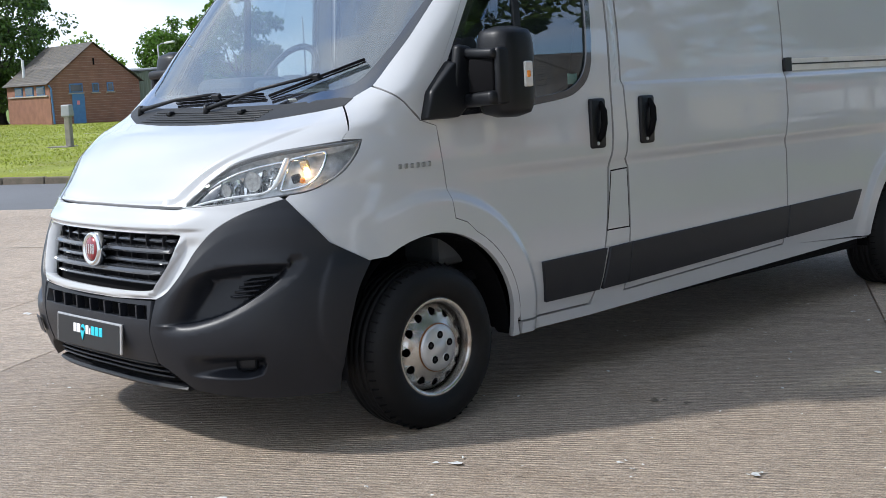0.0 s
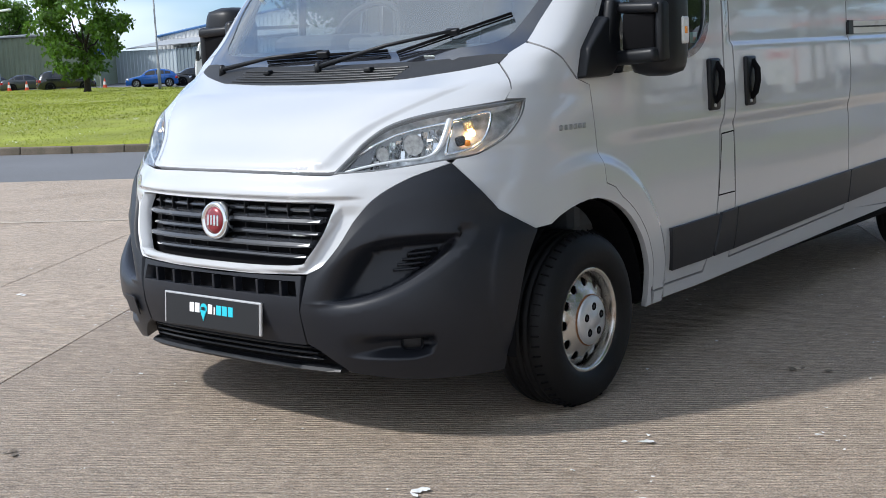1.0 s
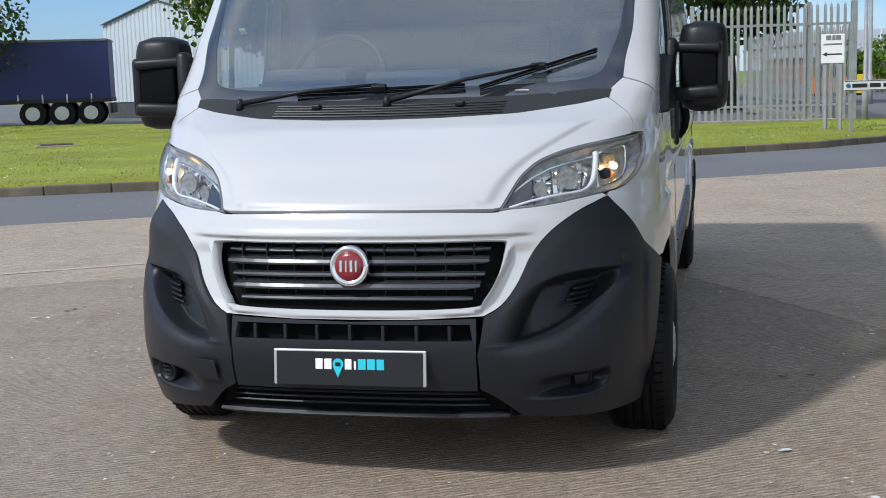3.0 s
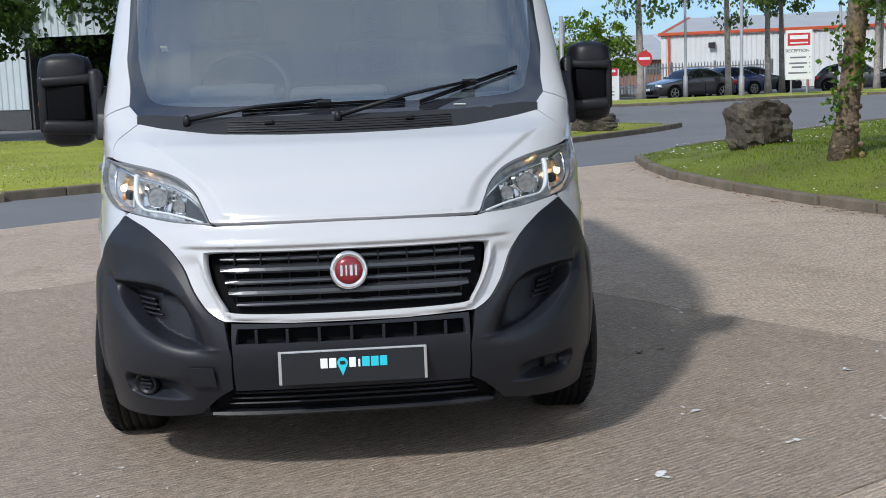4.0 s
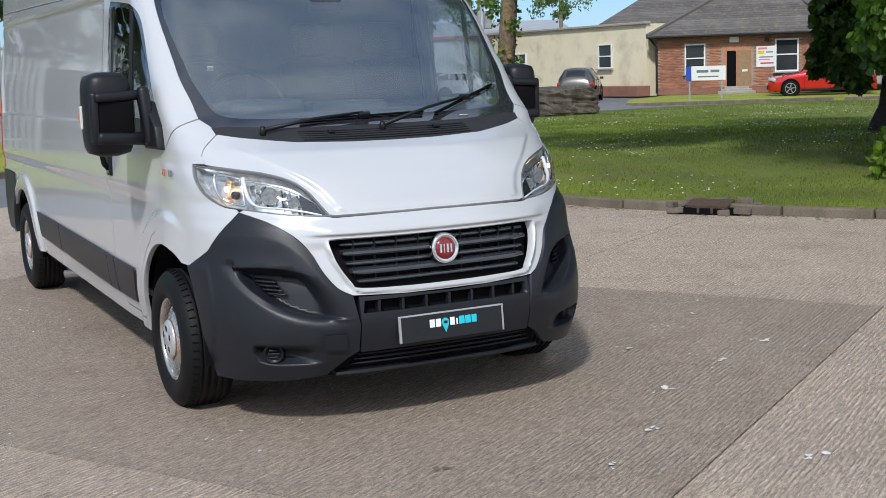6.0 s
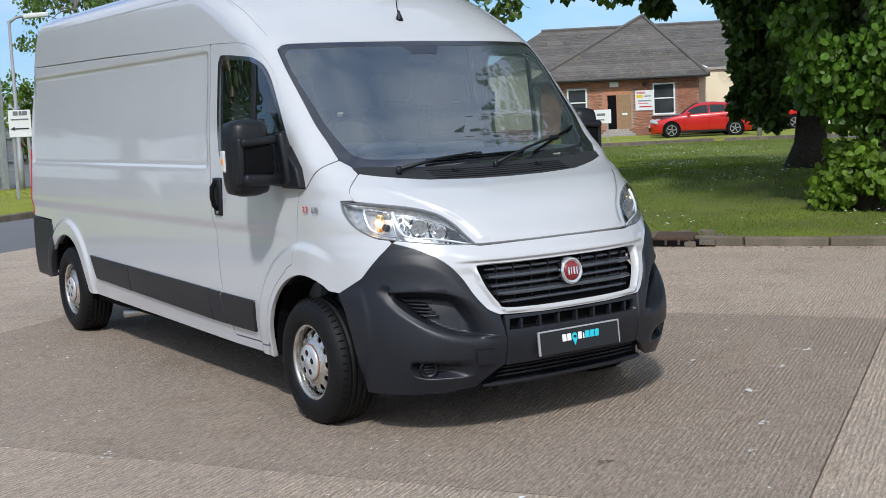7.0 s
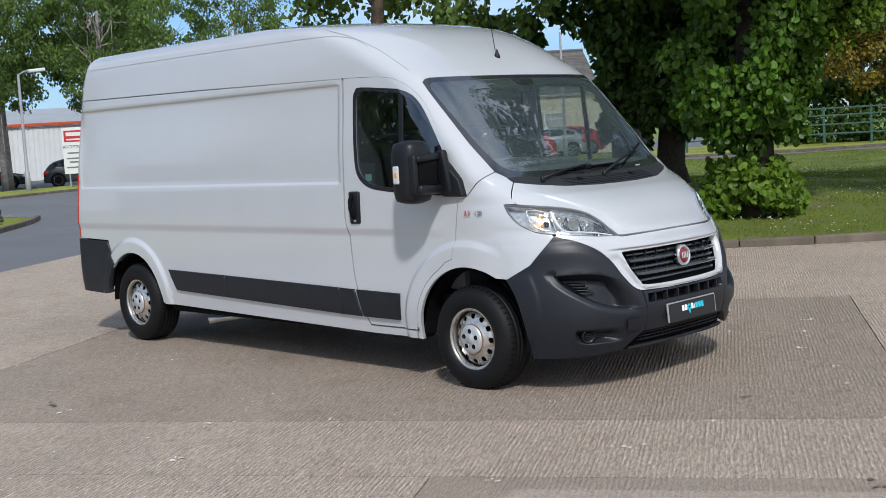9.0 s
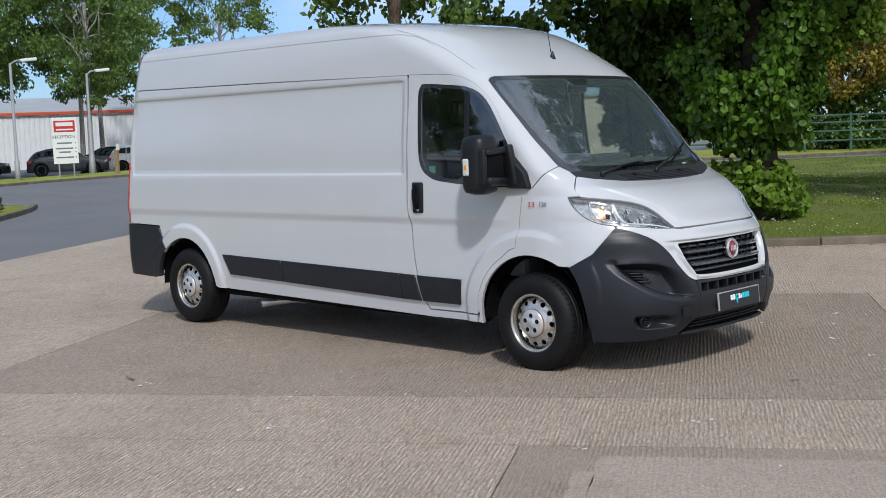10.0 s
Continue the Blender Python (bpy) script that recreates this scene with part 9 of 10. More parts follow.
def lorry_wheel(parent, at, r=0.50, w=0.30):
    sx = 1 if at[0] > 0 else -1
    t = part("wheel", lathe([(r * 0.6, w / 2), (r * 0.92, w / 2), (r, w * 0.35), (r, -w * 0.35), (r * 0.92, -w / 2), (r * 0.6, -w / 2)], 26, "x", at), RUBBER, parent)
    part("rim", lathe([(0.0005, 0.02), (r * 0.22, 0.02), (r * 0.26, -0.03), (r * 0.5, -0.05), (r * 0.6, 0.0), (r * 0.6, -0.06)], 22, "x", (at[0] + sx * w * 0.45 if sx > 0 else at[0] - w * 0.45 - 0.0, at[1], at[2])), ALLOY, t)
    return t


def tractor(label, place, turn):
    """A lorry tractor unit with a bare chassis behind; nose along -y."""
    t = thing("lorry", label, "lorry", place, turn, "lorries")
    bm = bmesh.new()
    prof = [(-0.05, 0.35), (-0.12, 0.9), (-0.05, 1.45), (0.16, 2.35), (0.62, 2.95), (1.5, 3.32), (2.15, 3.36), (2.2, 0.95), (1.55, 0.9), (1.50, 0.62), (0.62, 0.62), (0.55, 0.35)]
    rows = []
    for x, k in ((-1.2, 0.0), (-1.14, 0.06), (1.14, 0.06), (1.2, 0.0)):
        rows.append([bm.verts.new((x * (0.93 if z > 2.6 else 1.0), y + (0.10 if k == 0 and y < 0.3 else 0.0), z)) for y, z in prof])
    n = len(prof)
    for a, b in zip(rows, rows[1:]):
        for i in range(n):
            bm.faces.new((a[i], a[(i + 1) % n], b[(i + 1) % n], b[i]))
    bm.faces.new(rows[0]), bm.faces.new(rows[-1])
    bmesh.ops.triangulate(bm, faces=[f for f in bm.faces if len(f.verts) > 4])
    part("cab", bm, TRUCK_WHITE, t)
    part("windscreen", prism([(-1.05, 1.5), (1.05, 1.5), (1.0, 2.25), (-1.0, 2.25)], 0.04, Matrix.Translation((0, -0.40, 0)) @ Matrix(((1, 0, 0, 0), (0, 1, 0.225, 0), (0, 0, 1, 0), (0, 0, 0, 1)))), CAR_GLASS, t)
    part("grille", box((1.7, 0.06, 0.75), (0, -0.13, 0.95), 0.03, 1), CHASSIS, t)
    for sx in (-1, 1):
        part("side_window", prism([(0.22, 1.55), (1.25, 1.55), (1.30, 2.05), (1.05, 2.20), (0.40, 2.20)], 0.03, Matrix.Rotation(radians(90), 4, "Z") @ Matrix.Translation((0, -sx * 1.205 - 0.015, 0))), CAR_GLASS, t)
        part("door_mirror", box((0.12, 0.20, 0.55), (sx * 1.32, 0.12, 1.75), 0.04, 2), CHASSIS, t)
        part("step_panel", box((0.04, 0.5, 0.5), (sx * 1.19, 0.30, 0.55), 0.02, 1), SILVER, t)
        ringm = Matrix.Translation((sx * 1.208, 1.62, 1.25)) @ Matrix.Rotation(radians(90), 4, "Y")
        for a0, a1, m_ in ((0.3, 2.9, BLUE_MARK), (3.3, 6.1, GREEN_MARK)):
            g = bmesh.new()
            vs = [[g.verts.new((r * 1.15 * math.cos(a), r * 0.8 * math.sin(a), 0.004 * sx)) for a in np.linspace(a0, a1, 14)] for r in (0.36, 0.56)]
            for i in range(13):
                g.faces.new((vs[0][i], vs[0][i + 1], vs[1][i + 1], vs[1][i]))
            bmesh.ops.transform(g, matrix=ringm, verts=g.verts)
            part("side_mark", g, m_, t)
        lorry_wheel(t, (sx * 1.03, 1.05, 0.5))
        lorry_wheel(t, (sx * 1.03, 4.0, 0.5))
        lorry_wheel(t, (sx * 1.03, 5.2, 0.5))
        part("fuel_tank", lathe([(0.0005, 0.5), (0.3, 0.5), (0.33, 0.45), (0.33, -0.45), (0.3, -0.5), (0.0005, -0.5)], 16, "y", (sx * 0.9, 2.55, 0.62)), ALLOY, t)
        part("frame_rail", box((0.12, 5.2, 0.26), (sx * 0.45, 3.7, 0.92), 0.01, 1), CHASSIS, t)
    part("rear_mast", merge(box((0.16, 0.14, 2.6), (0.9, 2.5, 2.1), 0.02, 1), box((0.16, 0.14, 2.6), (-0.9, 2.5, 2.1), 0.02, 1), box((2.0, 0.14, 0.14), (0, 2.5, 3.3), 0.02, 1)), CHASSIS, t)
    part("deck", merge(box((2.3, 3.0, 0.12), (0, 4.8, 1.22), 0.02, 1), box((0.14, 4.2, 0.14), (1.05, 4.4, 3.2), 0.02, 1), box((0.14, 4.2, 0.14), (-1.05, 4.4, 3.2), 0.02, 1), box((0.14, 0.14, 2.2), (1.05, 6.3, 2.2), 0.02, 1), box((0.14, 0.14, 2.2), (-1.05, 6.3, 2.2), 0.02, 1)), CHASSIS, t)
    return t


tractor("white car-transporter lorry with a blue and green ring mark", (-48.9, 40.6, 0.0), -47).scale = (0.93, 0.93, 0.93)
tractor("white car-transporter lorry with a blue and green ring mark", (-40.7, 39.9, 0.0), -47).scale = (0.93, 0.93, 0.93)
tractor("white car-transporter lorry with a blue and green ring mark", (-34.6, 40.4, 0.0), -47).scale = (0.93, 0.93, 0.93)

# blue curtain-side trailer before the warehouse
trailer = thing("trailer", "dark blue curtain-sided trailer before the warehouse", "trailer", (-27.6, 38.9, 0), math.degrees(math.atan2(40.6 - 37.0, -19.0 + 27.6)) - 90 + 90)
part("curtain", box((8.5, 2.3, 2.25), (1.25, 0, 2.15), 0.04, 2), CURTAIN_BLUE, trailer, "dark blue tarpaulin side")
part("roof_rail", box((8.55, 2.35, 0.10), (1.25, 0, 3.30), 0.02, 1), SIGN_GREY, trailer)
part("side_rail", box((8.55, 2.36, 0.16), (1.25, 0, 0.98), 0.02, 1), CHASSIS, trailer)
for i in range(9):
    part("strap", box((0.05, 0.02, 0.34), (-2.6 + 0.92 * i, -1.17, 1.08)), SIGN_WHITE, trailer)
for x in (3.0, 4.1, 5.2):
    for sy in (-1, 1):
        wh = part("wheel", lathe([(0.0005, 0.13), (0.25, 0.10), (0.28, 0.15), (0.46, 0.15), (0.5, 0.1), (0.5, -0.15), (0.0005, -0.15)], 24, "y", (x - 0.5, sy * 0.95, 0.5)), RUBBER, trailer)
        part("rim", lathe([(0.0005, 0.02), (0.1, 0.02), (0.13, -0.02), (0.27, 0.01), (0.27, -0.02)], 20, "y", (x - 0.5, sy * 1.115, 0.5)), ALLOY, wh)
part("underrun", box((0.10, 2.2, 0.4), (5.5, 0, 0.65), 0.02, 1), CHASSIS, trailer)



# ---- street things ----
GALV = mat("galvanised_steel", (0.36, 0.38, 0.39), 0.5, 0.5, vary=0.15, scale=6, grain=0.08, grain_scale=80)
POST_GREY = mat("post_grey", (0.30, 0.31, 0.32), 0.55, 0.2, vary=0.12, scale=5)
GREEN_RAIL = mat("green_railing", (0.04, 0.10, 0.075), 0.6, vary=0.15)
ROCK = mat("boulder", (0.070, 0.056, 0.043), 0.92, vary=0.35, scale=3, grain=0.4, grain_scale=22, stain=(0.24, 0.22, 0.16), stain_amount=0.5, stain_scale=2.5)
CABINET = mat("cabinet_grey", (0.20, 0.25, 0.28), 0.6, vary=0.08)
OLD_CONCRETE = mat("old_concrete", (0.25, 0.23, 0.20), 0.9, vary=0.2, scale=6, grain=0.2, grain_scale=60)
RUSTY_IRON = mat("rusty_iron", (0.10, 0.065, 0.045), 0.85, 0.3, vary=0.3, scale=12, grain=0.2, grain_scale=90)
CONE_RED = mat("cone_red", (0.62, 0.07, 0.02), 0.5, vary=0.1)
TEAL = mat("teal_field", (0.02, 0.18, 0.25), 0.5, vary=0.05)


def pale(profile_h, label, a, b, pitch=0.155, name="palisade_fence"):
    """Steel palisade fence: posts, rails and pointed pales."""
    a, b = Vector(a), Vector(b)
    d = b - a
    t = thing(name, label, "fence", (a.x, a.y, 0.05), math.degrees(math.atan2(d.y, d.x)))
    n = int(d.length / pitch)
    w, h = 0.072, profile_h
    bm = prism([(-w / 2, 0.05), (w / 2, 0.05), (w / 2, h - 0.14), (w / 2 - 0.012, h - 0.05), (0.010, h - 0.09), (0, h), (-0.010, h - 0.09), (-w / 2 + 0.012, h - 0.05), (-w / 2, h - 0.14)], 0.006)
    for v in bm.verts:
        v.co.y += 0.014 * (1 - abs(v.co.x) / (w / 2))
    me = bpy.data.meshes.new("pale")
    bm.to_mesh(me)
    bm.free()
    me.materials.append(GALV)
    for i in range(n):
        o = link("pale", me, None, t)
        o.matrix_basis = pose(pitch * (i + 0.5), -0.035, 0, 0, random.uniform(-0.25, 0.25), 0)
    for z in (0.45, h * 0.82):
        part("rail", box((d.length, 0.05, 0.06), (d.length / 2, 0, z), 0.006, 1), GALV, t)
    for i in range(int(d.length / 2.75) + 1):
        part("post", box((0.10, 0.10, h), (min(2.75 * i, d.length), 0.06, h / 2), 0.008, 1), GALV, t)
    part("post", box((0.14, 0.14, h), (d.length, 0.0, h / 2), 0.008, 1), GALV, t)
    part("footing", box((d.length, 0.3, 0.16), (d.length / 2, 0.05, 0.05), 0.02, 1), OLD_CONCRETE, t)
    return t


pale(2.9, "tall galvanised palisade fence on the lawn", (-4.9, 25.6), (4.35, 26.4))
pale(2.4, "galvanised palisade fence behind the lawn corner", (4.35, 26.4), (2.2, 37.0))
pale(1.75, "pale palisade fence behind the parked cars", (10.4, 58.0), (24.5, 62.0), 0.2)
pale(1.6, "pale palisade fence along the far lane", (8.4, 40.0), (10.4, 57.0), 0.2)
pale(1.9, "dark palisade fence beside the brick hut", (-84, 24.6), (-69, 29.0), 0.2)


def mast(place, h, label, arm=0.0, turn=0.0, r=0.065):
    t = thing("street_lamp", label, "lamp post", (place[0], place[1], 0.0), turn)
    part("column", tube([(0, 0, 0), (0, 0, 1.1), (0, 0, 1.12), (0, 0, h)], 0, 12, [r * 1.5, r * 1.5, r, r * 0.7]), POST_GREY, t, shade=True)
    if arm:
        part("arm", tube([(0, 0, h - 0.05), (arm * 0.4, 0, h + 0.08), (arm, 0, h + 0.12)], 0.035, 8), POST_GREY, t, shade=True)
        part("lantern", box((0.62, 0.24, 0.12), (arm + 0.2, 0, h + 0.13), 0.04, 3, (0, -6, 0)), SIGN_WHITE, t)
    return t


mast((5.9, 36.8), 9.0, "tall grey lamp post by the lane")
mast((4.54, 25.6), 4.3, "slim grey lamp post with a white lantern by the fence", 0.45, 0, 0.05)
mast((15.2, 46.9), 8.0, "grey lamp post by the car park")
mast(nearer(20.3, 49.6), 4.6, "lamp post with a white lantern by the car park", 0.5, 0)
mast(nearer(26.6, 53.6), 4.45, "lamp post with a white lantern by the works", 0.5, 0)
mast((24.2, 62.0), 8.0, "grey lamp post before the works")
mast((34.3, 28.2), 5.5, "lamp post before the office", 0.0)
mast((-44.8, 34.6), 5.0, "white flagpole-like lamp post beyond the lawn", 0.0, 0, 0.05)
mast((-62.5, 37.0), 4.6, "lamp post by the green shed", 0.6, 30)
mast((-30.5, 30.0), 4.2, "slim post before the lorries", 0.0, 0, 0.05)


def board(name, label, place, turn, w, h, bottom, posts, panel_mat=None):
    """A flat sign on two legs; its face looks along -y of its own axes."""
    t = thing(name, label, "sign", (place[0], place[1], 0.05), turn)
    for x in posts:
        part("leg", box((0.07, 0.07, bottom + h * 0.9), (x, 0.05, (bottom + h * 0.9) / 2), 0.008, 1), POST_GREY, t)
    part("panel", box((w, 0.03, h), (0, 0, bottom + h / 2), 0.006, 1), panel_mat or SIGN_WHITE, t)
    return t


def stroke(t, x, z, w, h, m_, y=-0.019):
    part("sign_stroke", box((w, 0.006, h), (x, y, z)), m_, t)


def facing(place, eye=(0.0, -5.3)):
    """The turn that makes a sign at a place look towards a point."""
    return math.degrees(math.atan2(place[1] - eye[1], place[0] - eye[0])) - 90


name_sign = board("street_sign", "white street name plate with dark plain strokes on two grey legs", (4.18, 20.8), 10, 1.15, 0.20, 0.87, (-0.42, 0.36))
part("border", merge(box((1.15, 0.008, 0.012), (0, -0.018, 1.06)), box((1.15, 0.008, 0.012), (0, -0.018, 0.88))), SIGN_BLACK, name_sign)
part("crest", lathe([(0.0005, 0), (0.045, 0), (0.045, 0.006)], 14, "y", (-0.50, -0.022, 0.97)), TEAL, name_sign)
for x, w in ((-0.28, 0.29), (0.02, 0.21), (0.33, 0.31)):
    stroke(name_sign, x, 0.97, w, 0.075, SIGN_BLACK)
way_sign = board("direction_sign", "white direction sign with a black arrow beside the steel fence", (3.45, 21.4), facing((3.45, 21.4), (-4, -5.7)), 0.46, 0.58, 1.42, (-0.15, 0.15))
for x, z, w, h in ((-0.08, 1.93, 0.10, 0.09), (0.02, 1.93, 0.06, 0.09), (0.11, 1.93, 0.10, 0.09), (0.0, 1.80, 0.36, 0.03)):
    stroke(way_sign, x, z, w, h, SIGN_GREY)
stroke(way_sign, 0.03, 1.60, 0.30, 0.028, SIGN_BLACK)
part("arrow_head", prism([(-0.20, 1.60), (-0.11, 1.645), (-0.11, 1.555)], 0.006, Matrix.Translation((0, -0.024, 0))), SIGN_BLACK, way_sign)
back = board("road_sign", "back of a small grey road sign on a tall post", (5.05, 21.3), 75, 0.45, 0.45, 2.0, (), GALV)
part("post", tube([(0, 0.05, 0), (0, 0.05, 2.6)], 0.045, 10), POST_GREY, back, shade=True)

office_sign = board("street_sign", "white street name board with a blue end panel on two legs", (29.6, 32.9), facing((29.6, 32.9), (-4, -5.6)), 1.55, 0.56, 0.78, (-0.62, 0.62))
part("end_panel", box((0.22, 0.008, 0.56), (-0.66, -0.018, 1.06)), SIGN_BLUE, office_sign)
for x, w in ((-0.12, 0.46), (0.36, 0.34)):
    stroke(office_sign, x, 1.14, w, 0.10, SIGN_GREY)
stroke(office_sign, 0.1, 0.93, 0.8, 0.05, SIGN_GREY)

rec = board("works_sign", "white works direction sign with a red heading", nearer(23.2, 50.2), facing((23.2, 50.2), (-3, -5.6)), 1.18, 2.25, 1.15, (-0.35, 0.35))
rec.location.z, rec.scale = BANK - 0.30, (0.765, 0.765, 0.765)
part("heading", box((1.0, 0.008, 0.56), (0, -0.018, 2.98)), SIGN_RED, rec)
for x, z, w, h in ((0, 3.08, 0.8, 0.18), (0, 2.82, 0.8, 0.07)):
    stroke(rec, x, z, w, h, SIGN_WHITE, -0.024)
words("RECEPTION", 0.20, Matrix.Translation((-0.06, -0.02, 2.46)) @ Matrix.Rotation(radians(90), 4, "X"), SIGN_BLACK, rec, "lettering", 0.003)
for z, w in ((2.16, 0.7), (1.90, 0.8), (1.72, 0.55), (1.46, 0.85)):
    stroke(rec, -0.04, z, w, 0.07, SIGN_GREY)
    stroke(rec, 0.48, z, 0.05, 0.06, SIGN_GREY)
sto = board("works_sign", "white stores direction sign with a red heading", (11.9, 47.2), facing((11.3, 47.2), (0.6, -5.1)), 0.92, 1.32, 0.12, (-0.3, 0.3))
part("heading", box((0.8, 0.008, 0.34), (0, -0.018, 1.34)), SIGN_RED, sto)
stroke(sto, 0, 1.38, 0.62, 0.11, SIGN_WHITE, -0.024)
words("STORES", 0.13, Matrix.Translation((-0.08, -0.02, 1.04)) @ Matrix.Rotation(radians(90), 4, "X"), SIGN_BLACK, sto, "lettering", 0.003)
words("STAFF", 0.13, Matrix.Translation((-0.1, -0.02, 0.86)) @ Matrix.Rotation(radians(90), 4, "X"), SIGN_BLACK, sto, "lettering", 0.003)
words("PARKING", 0.13, Matrix.Translation((-0.06, -0.02, 0.70)) @ Matrix.Rotation(radians(90), 4, "X"), SIGN_BLACK, sto, "lettering", 0.003)
for z in (0.50, 0.36):
    stroke(sto, 0, z, 0.5, 0.05, SIGN_GREY)
ne = thing("no_entry_sign", "round red no-entry sign on a post", "sign", (12.55, 43.5, 0.0), facing((12.55, 43.5), (0.6, -5.1)))
part("post", tube([(0, 0.06, 0), (0, 0.06, 2.2)], 0.04, 10), POST_GREY, ne, shade=True)
part("disc", lathe([(0.0005, 0.02), (0.30, 0.02), (0.30, 0.0), (0.0005, 0.0)], 32, "y", (0, 0, 1.88)), SIGN_RED, ne)
part("bar", box((0.42, 0.01, 0.10), (0, -0.006, 1.88)), SIGN_WHITE, ne)
ys = thing("road_sign_post", "slim grey sign post with a galvanised plate", "sign", (12.1, 19.9, 0.05), facing((12.1, 19.9), (-0.6, -5.5)))
part("post", tube([(0, 0, 0), (0, 0, 3.4)], 0.05, 10), POST_GREY, ys, shade=True)
part("plate_back", box((0.34, 0.03, 0.42), (0.06, 0.05, 2.65), 0.02, 2), GALV, ys)
hyd = thing("marker_post", "short timber post with a small pale plate", "post", (*nearer(26.5, 51.0), BANK + 0.07), 20)
part("post", box((0.14, 0.14, 0.95), (0, 0, 0.47), 0.01, 1), WOOD_DOOR, hyd)
part("plate", box((0.2, 0.02, 0.25), (0, -0.08, 1.05), 0.005, 1), SIGN_WHITE, hyd)


# boulders
def boulder(label, place, size, turn, seed, base=0.09):
    bm = bmesh.new()
    bmesh.ops.create_cube(bm, size=1)
    bmesh.ops.subdivide_edges(bm, edges=bm.edges, cuts=11, use_grid_fill=True)
    for v in bm.verts:
        p = v.co.copy()
        r = (abs(p.x * 2)**5 + abs(p.y * 2)**5 + abs(p.z * 2)**5)**0.2
        p = p * (1 / max(r, 1e-3)) * max(abs(2 * p.x), abs(2 * p.y), abs(2 * p.z))
        k = 1 + 0.26 * noise.noise(p * 2.4 + Vector((seed, 0, 0))) + 0.20 * abs(noise.noise(p * 5.5 + Vector((0, seed, 0)))) - 0.16 * abs(noise.noise(Vector((p.x * 3, p.y * 3, p.z * 9)) + Vector((seed, 3, 1))))
        v.co = Vector((p.x * size[0] * k, p.y * size[1] * k, p.z * size[2] * k + size[2] * 0.42))
    me_name = part("boulder", bm, ROCK, None, "", False)
    me_name.matrix_basis = pose(place[0], place[1], base, 0, 0, turn)
    return tagged(me_name, label, "boulder", "boulders on the lawn")


boulder("dark weathered boulder on the lawn corner", (5.92, 11.55), (0.74, 0.66, 0.66), 20, 1.0, 0.36)
boulder("wide dark layered boulder by the road", (17.8, 25.3), (2.05, 1.1, 0.92), -20, 4.0)
boulder("flat brown boulder on the lane's corner", (5.95, 22.6), (0.86, 0.66, 0.44), 10, 8.0)

# electric cabinets beside the lane
for x, y, w, h, lab in ((6.45, 26.9, 1.0, 1.28, "slate grey electric cabinet with double doors"), (7.4, 32.0, 0.8, 0.95, "low slate grey cabinet behind the first"), (-1.66, 28.0, 0.86, 2.2, "tall slate grey cabinet behind the steel fence"), (-3.0, 27.9, 1.1, 1.9, "broad slate grey cabinet behind the steel fence")):
    cb = thing("electric_cabinet", lab, "cabinet", (x, y, -0.02), -12)
    part("body", box((w, 0.7, h), (0, 0, h / 2), 0.02, 2), CABINET, cb)
    part("lid", box((w + 0.08, 0.78, 0.06), (0, 0, h + 0.02), 0.015, 2), CABINET, cb)
    for s in (-1, 1):
        part("door", box((w / 2 - 0.03, 0.02, h - 0.2), (s * w / 4, -0.36, h / 2), 0.006, 1), CABINET, cb)

# little concrete meter post on the lawn, and its fellow
for x, y, lab in ((-28.3, 13.36, "squat concrete meter post with a grey head"), (-10.5, 25.0, "timber meter post with a grey head"), (-9.9, 25.6, "lower timber post beside the meter post")):
    mp = thing("meter_post", lab, "post", (x, y, 0.10), 30)
    tall = 0.95 if "lower" not in lab else 0.5
    part("post", box((0.17, 0.17, tall), (0, 0, tall / 2), 0.015, 1), OLD_CONCRETE, mp)
    part("head", box((0.30, 0.26, 0.34), (0, 0, tall + 0.1), 0.03, 2, taper=(0.9, 0.8)), POST_GREY, mp)
    part("base", box((0.7, 0.55, 0.06), (-0.25, 0, 0.02), 0.01, 1), OLD_CONCRETE, mp)
cov = thing("manhole_cover", "concrete-framed manhole cover in the lawn", "cover", (-13.2, 20.2, 0.12), 30)
part("frame", box((0.9, 0.7, 0.10), (0, 0, 0.02), 0.015, 1), OLD_CONCRETE, cov)
part("lid", box((0.7, 0.5, 0.03), (0, 0, 0.08), 0.008, 1), RUSTY_IRON, cov)
cov = thing("manhole_cover", "flat metal cover in the far lawn", "cover", (-23.0, 20.0, 0.14), 40)
part("frame", box((2.0, 0.8, 0.06), (0, 0, 0.02), 0.015, 1), SIGN_GREY, cov)
part("lid", box((1.7, 0.6, 0.03), (0, 0, 0.06), 0.008, 1), RUSTY_IRON, cov)

# sunken gully in the yard kerb: loose bricks, an iron cover over a dark slot
gul = thing("kerb_gully", "broken kerb gully with an iron cover and loose bricks", "drain", (5.78, 4.16, 0.0), -56)
gul.scale = (0.72, 0.72, 0.8)
part("pit", box((0.9, 0.34, 0.10), (0, 0.10, 0.035), 0.0), BLACK, gul)
part("cover", box((0.62, 0.42, 0.05), (-0.05, 0.16, 0.125), 0.008, 1, (6, 1, 0)), RUSTY_IRON, gul)
for x, y, z, rz, s in ((-0.50, -0.06, 0.05, 4, 1.0), (0.48, -0.05, 0.06, -6, 1.0), (0.0, 0.44, 0.14, 2, 1.3), (-0.36, 0.42, 0.13, -4, 1.0), (0.40, 0.40, 0.15, 8, 1.0), (0.22, -0.10, 0.035, 14, 0.7), (-0.62, 0.20, 0.10, 80, 0.9), (0.64, 0.20, 0.11, 96, 0.9)):
    part("brick", box((0.24 * s, 0.11, 0.075), (x, y, z), 0.008, 1, (random.uniform(-6, 6), random.uniform(-6, 6), rz)), mat("old_kerb_brick", (0.14, 0.118, 0.095), 0.9, vary=0.25, scale=9, grain=0.2, grain_scale=70), gul)
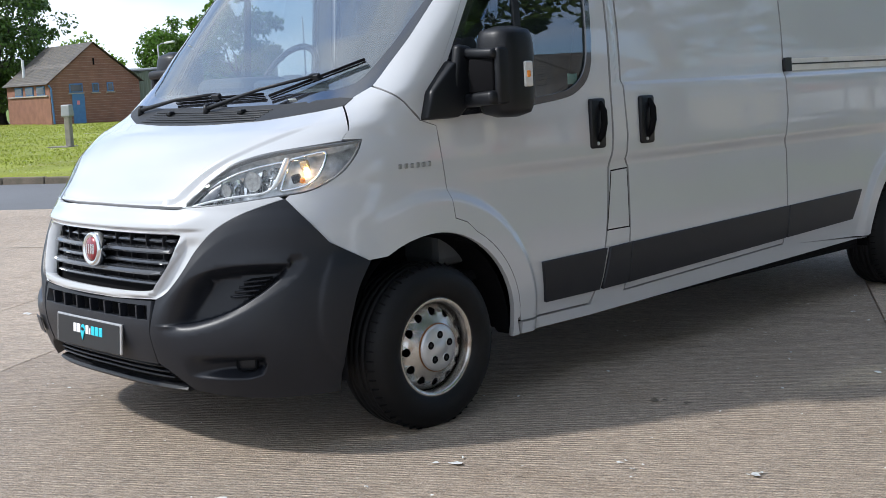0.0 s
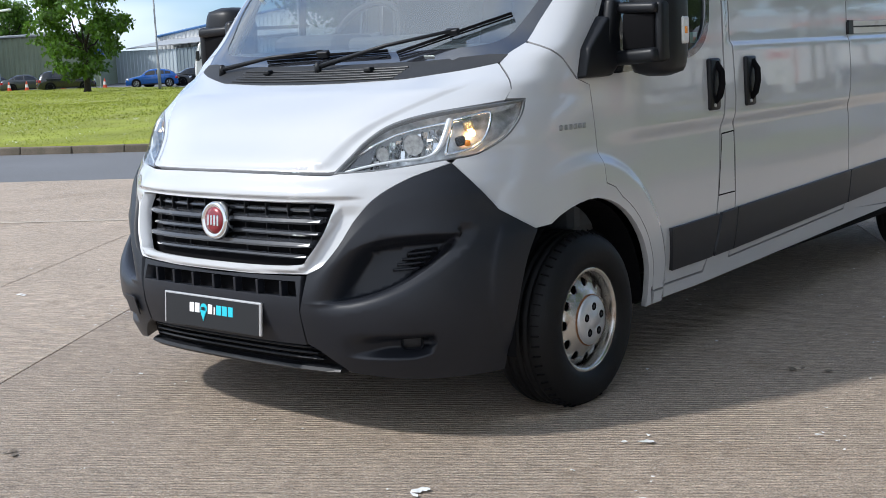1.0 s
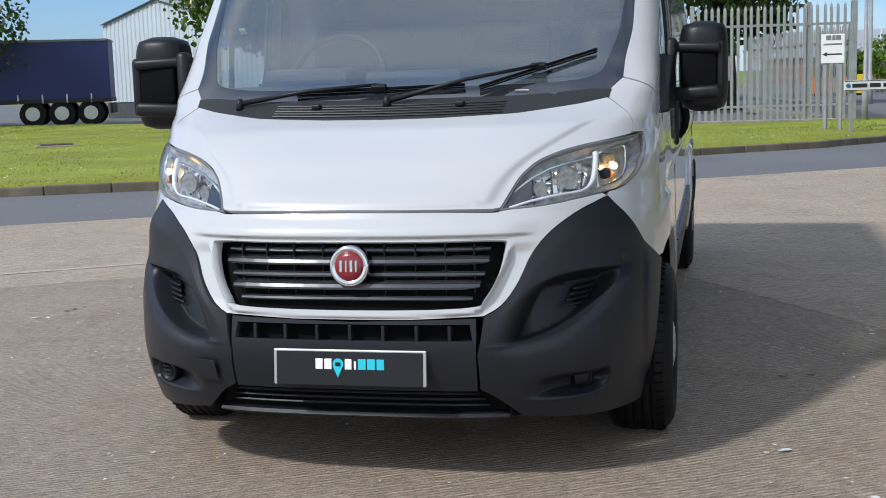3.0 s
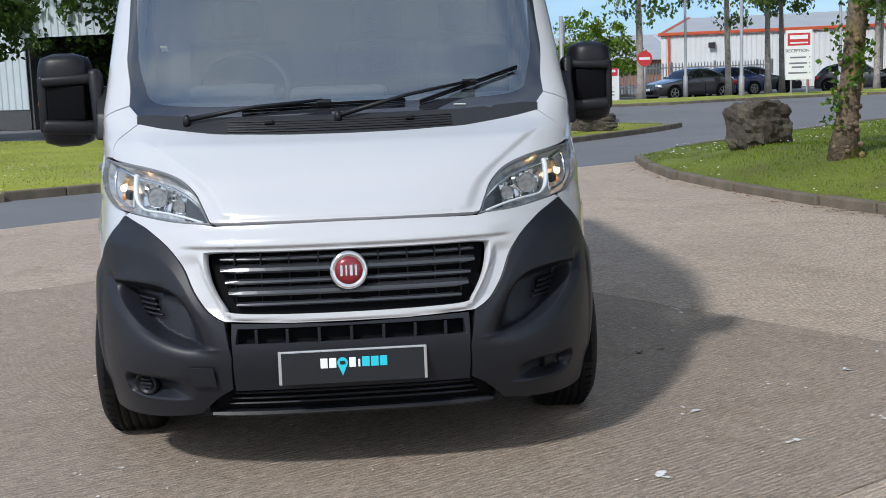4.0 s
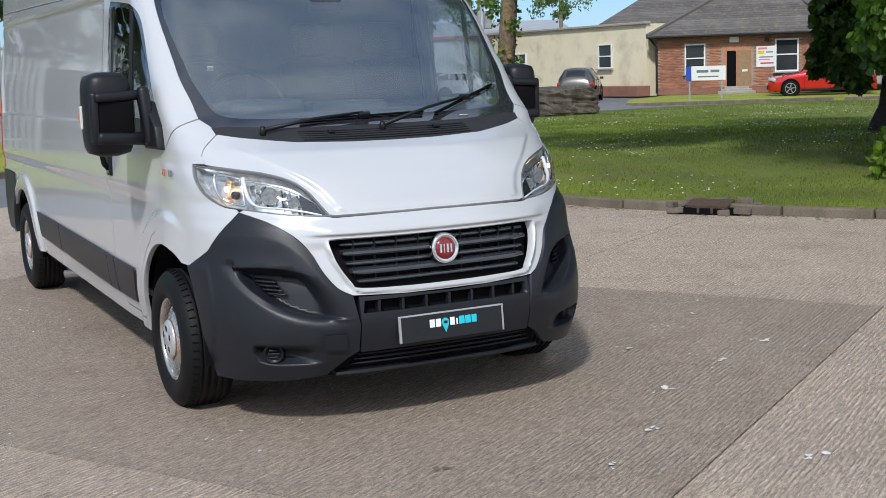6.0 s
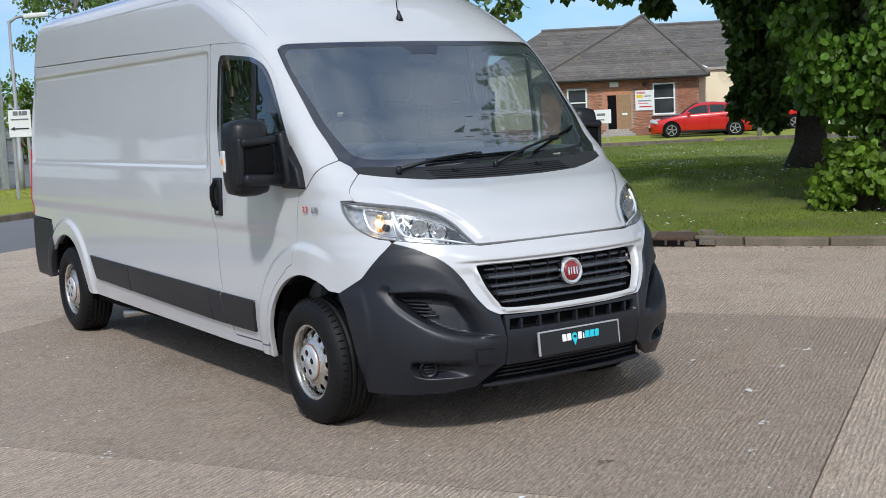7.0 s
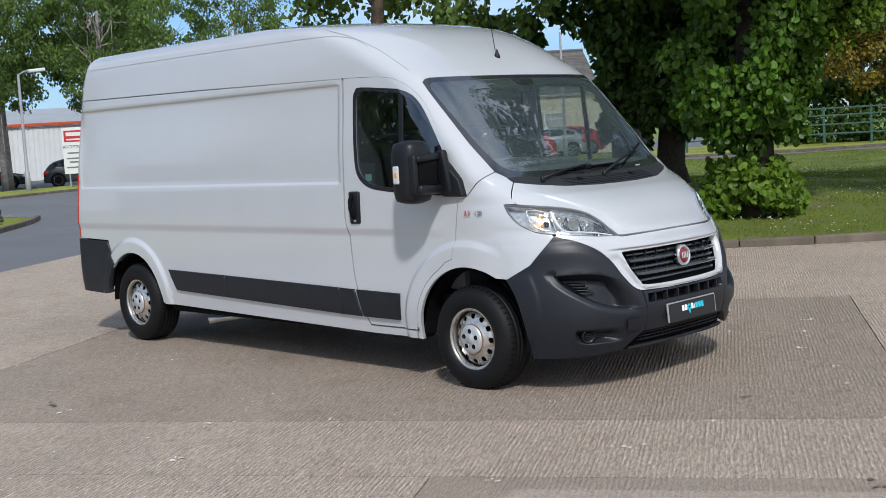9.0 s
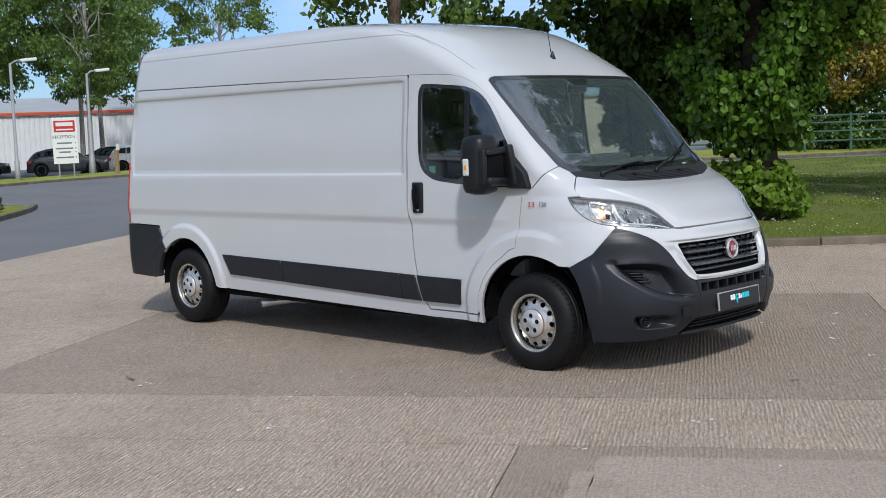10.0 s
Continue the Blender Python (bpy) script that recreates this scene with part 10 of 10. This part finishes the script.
for x in (-0.16, 0.04, 0.20):
    part("gully_bar", box((0.035, 0.05, 0.07), (x, -0.06, 0.055), 0.006, 1), RUSTY_IRON, gul)

# green railing beyond the lawn
rl = thing("railing", "green painted metal railing along the far lane", "railing", (38.6, 25.0, 0.0), math.degrees(math.atan2(12.0 - 25.0, 47.0 - 38.6)))
for z in (0.55, 0.95, 1.32, 1.62):
    part("rail", box((15.5, 0.04, 0.07), (7.75, 0, z), 0.01, 1), GREEN_RAIL, rl)
for i in range(9):
    part("post", box((0.10, 0.10, 1.7), (1.9 * i, 0.04, 0.85), 0.01, 1), GREEN_RAIL, rl)
tp = thing("timber_post", "bare timber post by the railing", "post", (37.2, 20.5, 0.0))
part("shaft", box((0.12, 0.12, 1.8), (0, 0, 0.9), 0.01, 1), WOOD_DOOR, tp)

# traffic cones beyond the far lawn
for i, (x, y) in enumerate(((-62.0, 35.9), (-60.6, 36.4), (-59.6, 36.9), (-58.6, 37.8), (-56.8, 37.4), (-55.3, 37.9), (-54.6, 38.6), (-61.4, 38.0))):
    cn = thing("traffic_cone", "red and white traffic cone", "cone", (x, y, 0.08), 0, "traffic cones")
    cn.scale = (0.7, 0.7, 0.7)
    part("cone", lathe([(0.17, 0.03), (0.13, 0.25), (0.09, 0.50), (0.04, 0.75), (0.035, 0.76)], 14), CONE_RED, cn)
    part("band", lathe([(0.128, 0.28), (0.088, 0.52), (0.088, 0.521), (0.128, 0.281)], 14), SIGN_WHITE, cn)
    part("base", box((0.42, 0.42, 0.04), (0, 0, 0.02), 0.01, 1), CONE_RED, cn)
arrow = thing("direction_sign", "round blue direction sign by the parked cars", "sign", (-53.6, 37.6, 0.05), 45)
part("post", tube([(0, 0.05, 0), (0, 0.05, 2.1)], 0.04, 8), POST_GREY, arrow)
part("disc", lathe([(0.0005, 0.02), (0.28, 0.02), (0.28, 0.0), (0.0005, 0.0)], 24, "y", (0, 0, 1.9)), SIGN_BLUE, arrow)
stroke(arrow, 0, 1.9, 0.3, 0.07, SIGN_WHITE, -0.012)

# white lines on the road
lines = tagged(new("road_marking"), "worn white road line at the junction", "road marking", kind="structure")
part("line", box((3.4, 0.14, 0.006), (12.4, 23.9, -0.016), 0, 1, (0, 0, 45)), SIGN_WHITE, lines)
part("line", box((3.4, 0.14, 0.006), (16.2, 27.6, -0.016), 0, 1, (0, 0, 42)), SIGN_WHITE, lines)

# orange barrier netting and machinery colours far behind the name plate
bar = thing("barrier", "orange and yellow plastic barriers by the works", "barrier", (6.6, 60.0, 0.0), -8)
part("barrier_panel", box((2.2, 0.1, 0.8), (0, 0, 0.5), 0.02, 1), mat("orange_plastic", (0.75, 0.22, 0.03), 0.5, vary=0.1), bar)
part("barrier_panel", box((0.8, 0.1, 1.0), (1.6, 0, 0.5), 0.02, 1), SIGN_YELLOW, bar)
part("barrier_foot", box((3.2, 0.4, 0.08), (0.3, 0, 0.04), 0.02, 1), BLACK, bar)
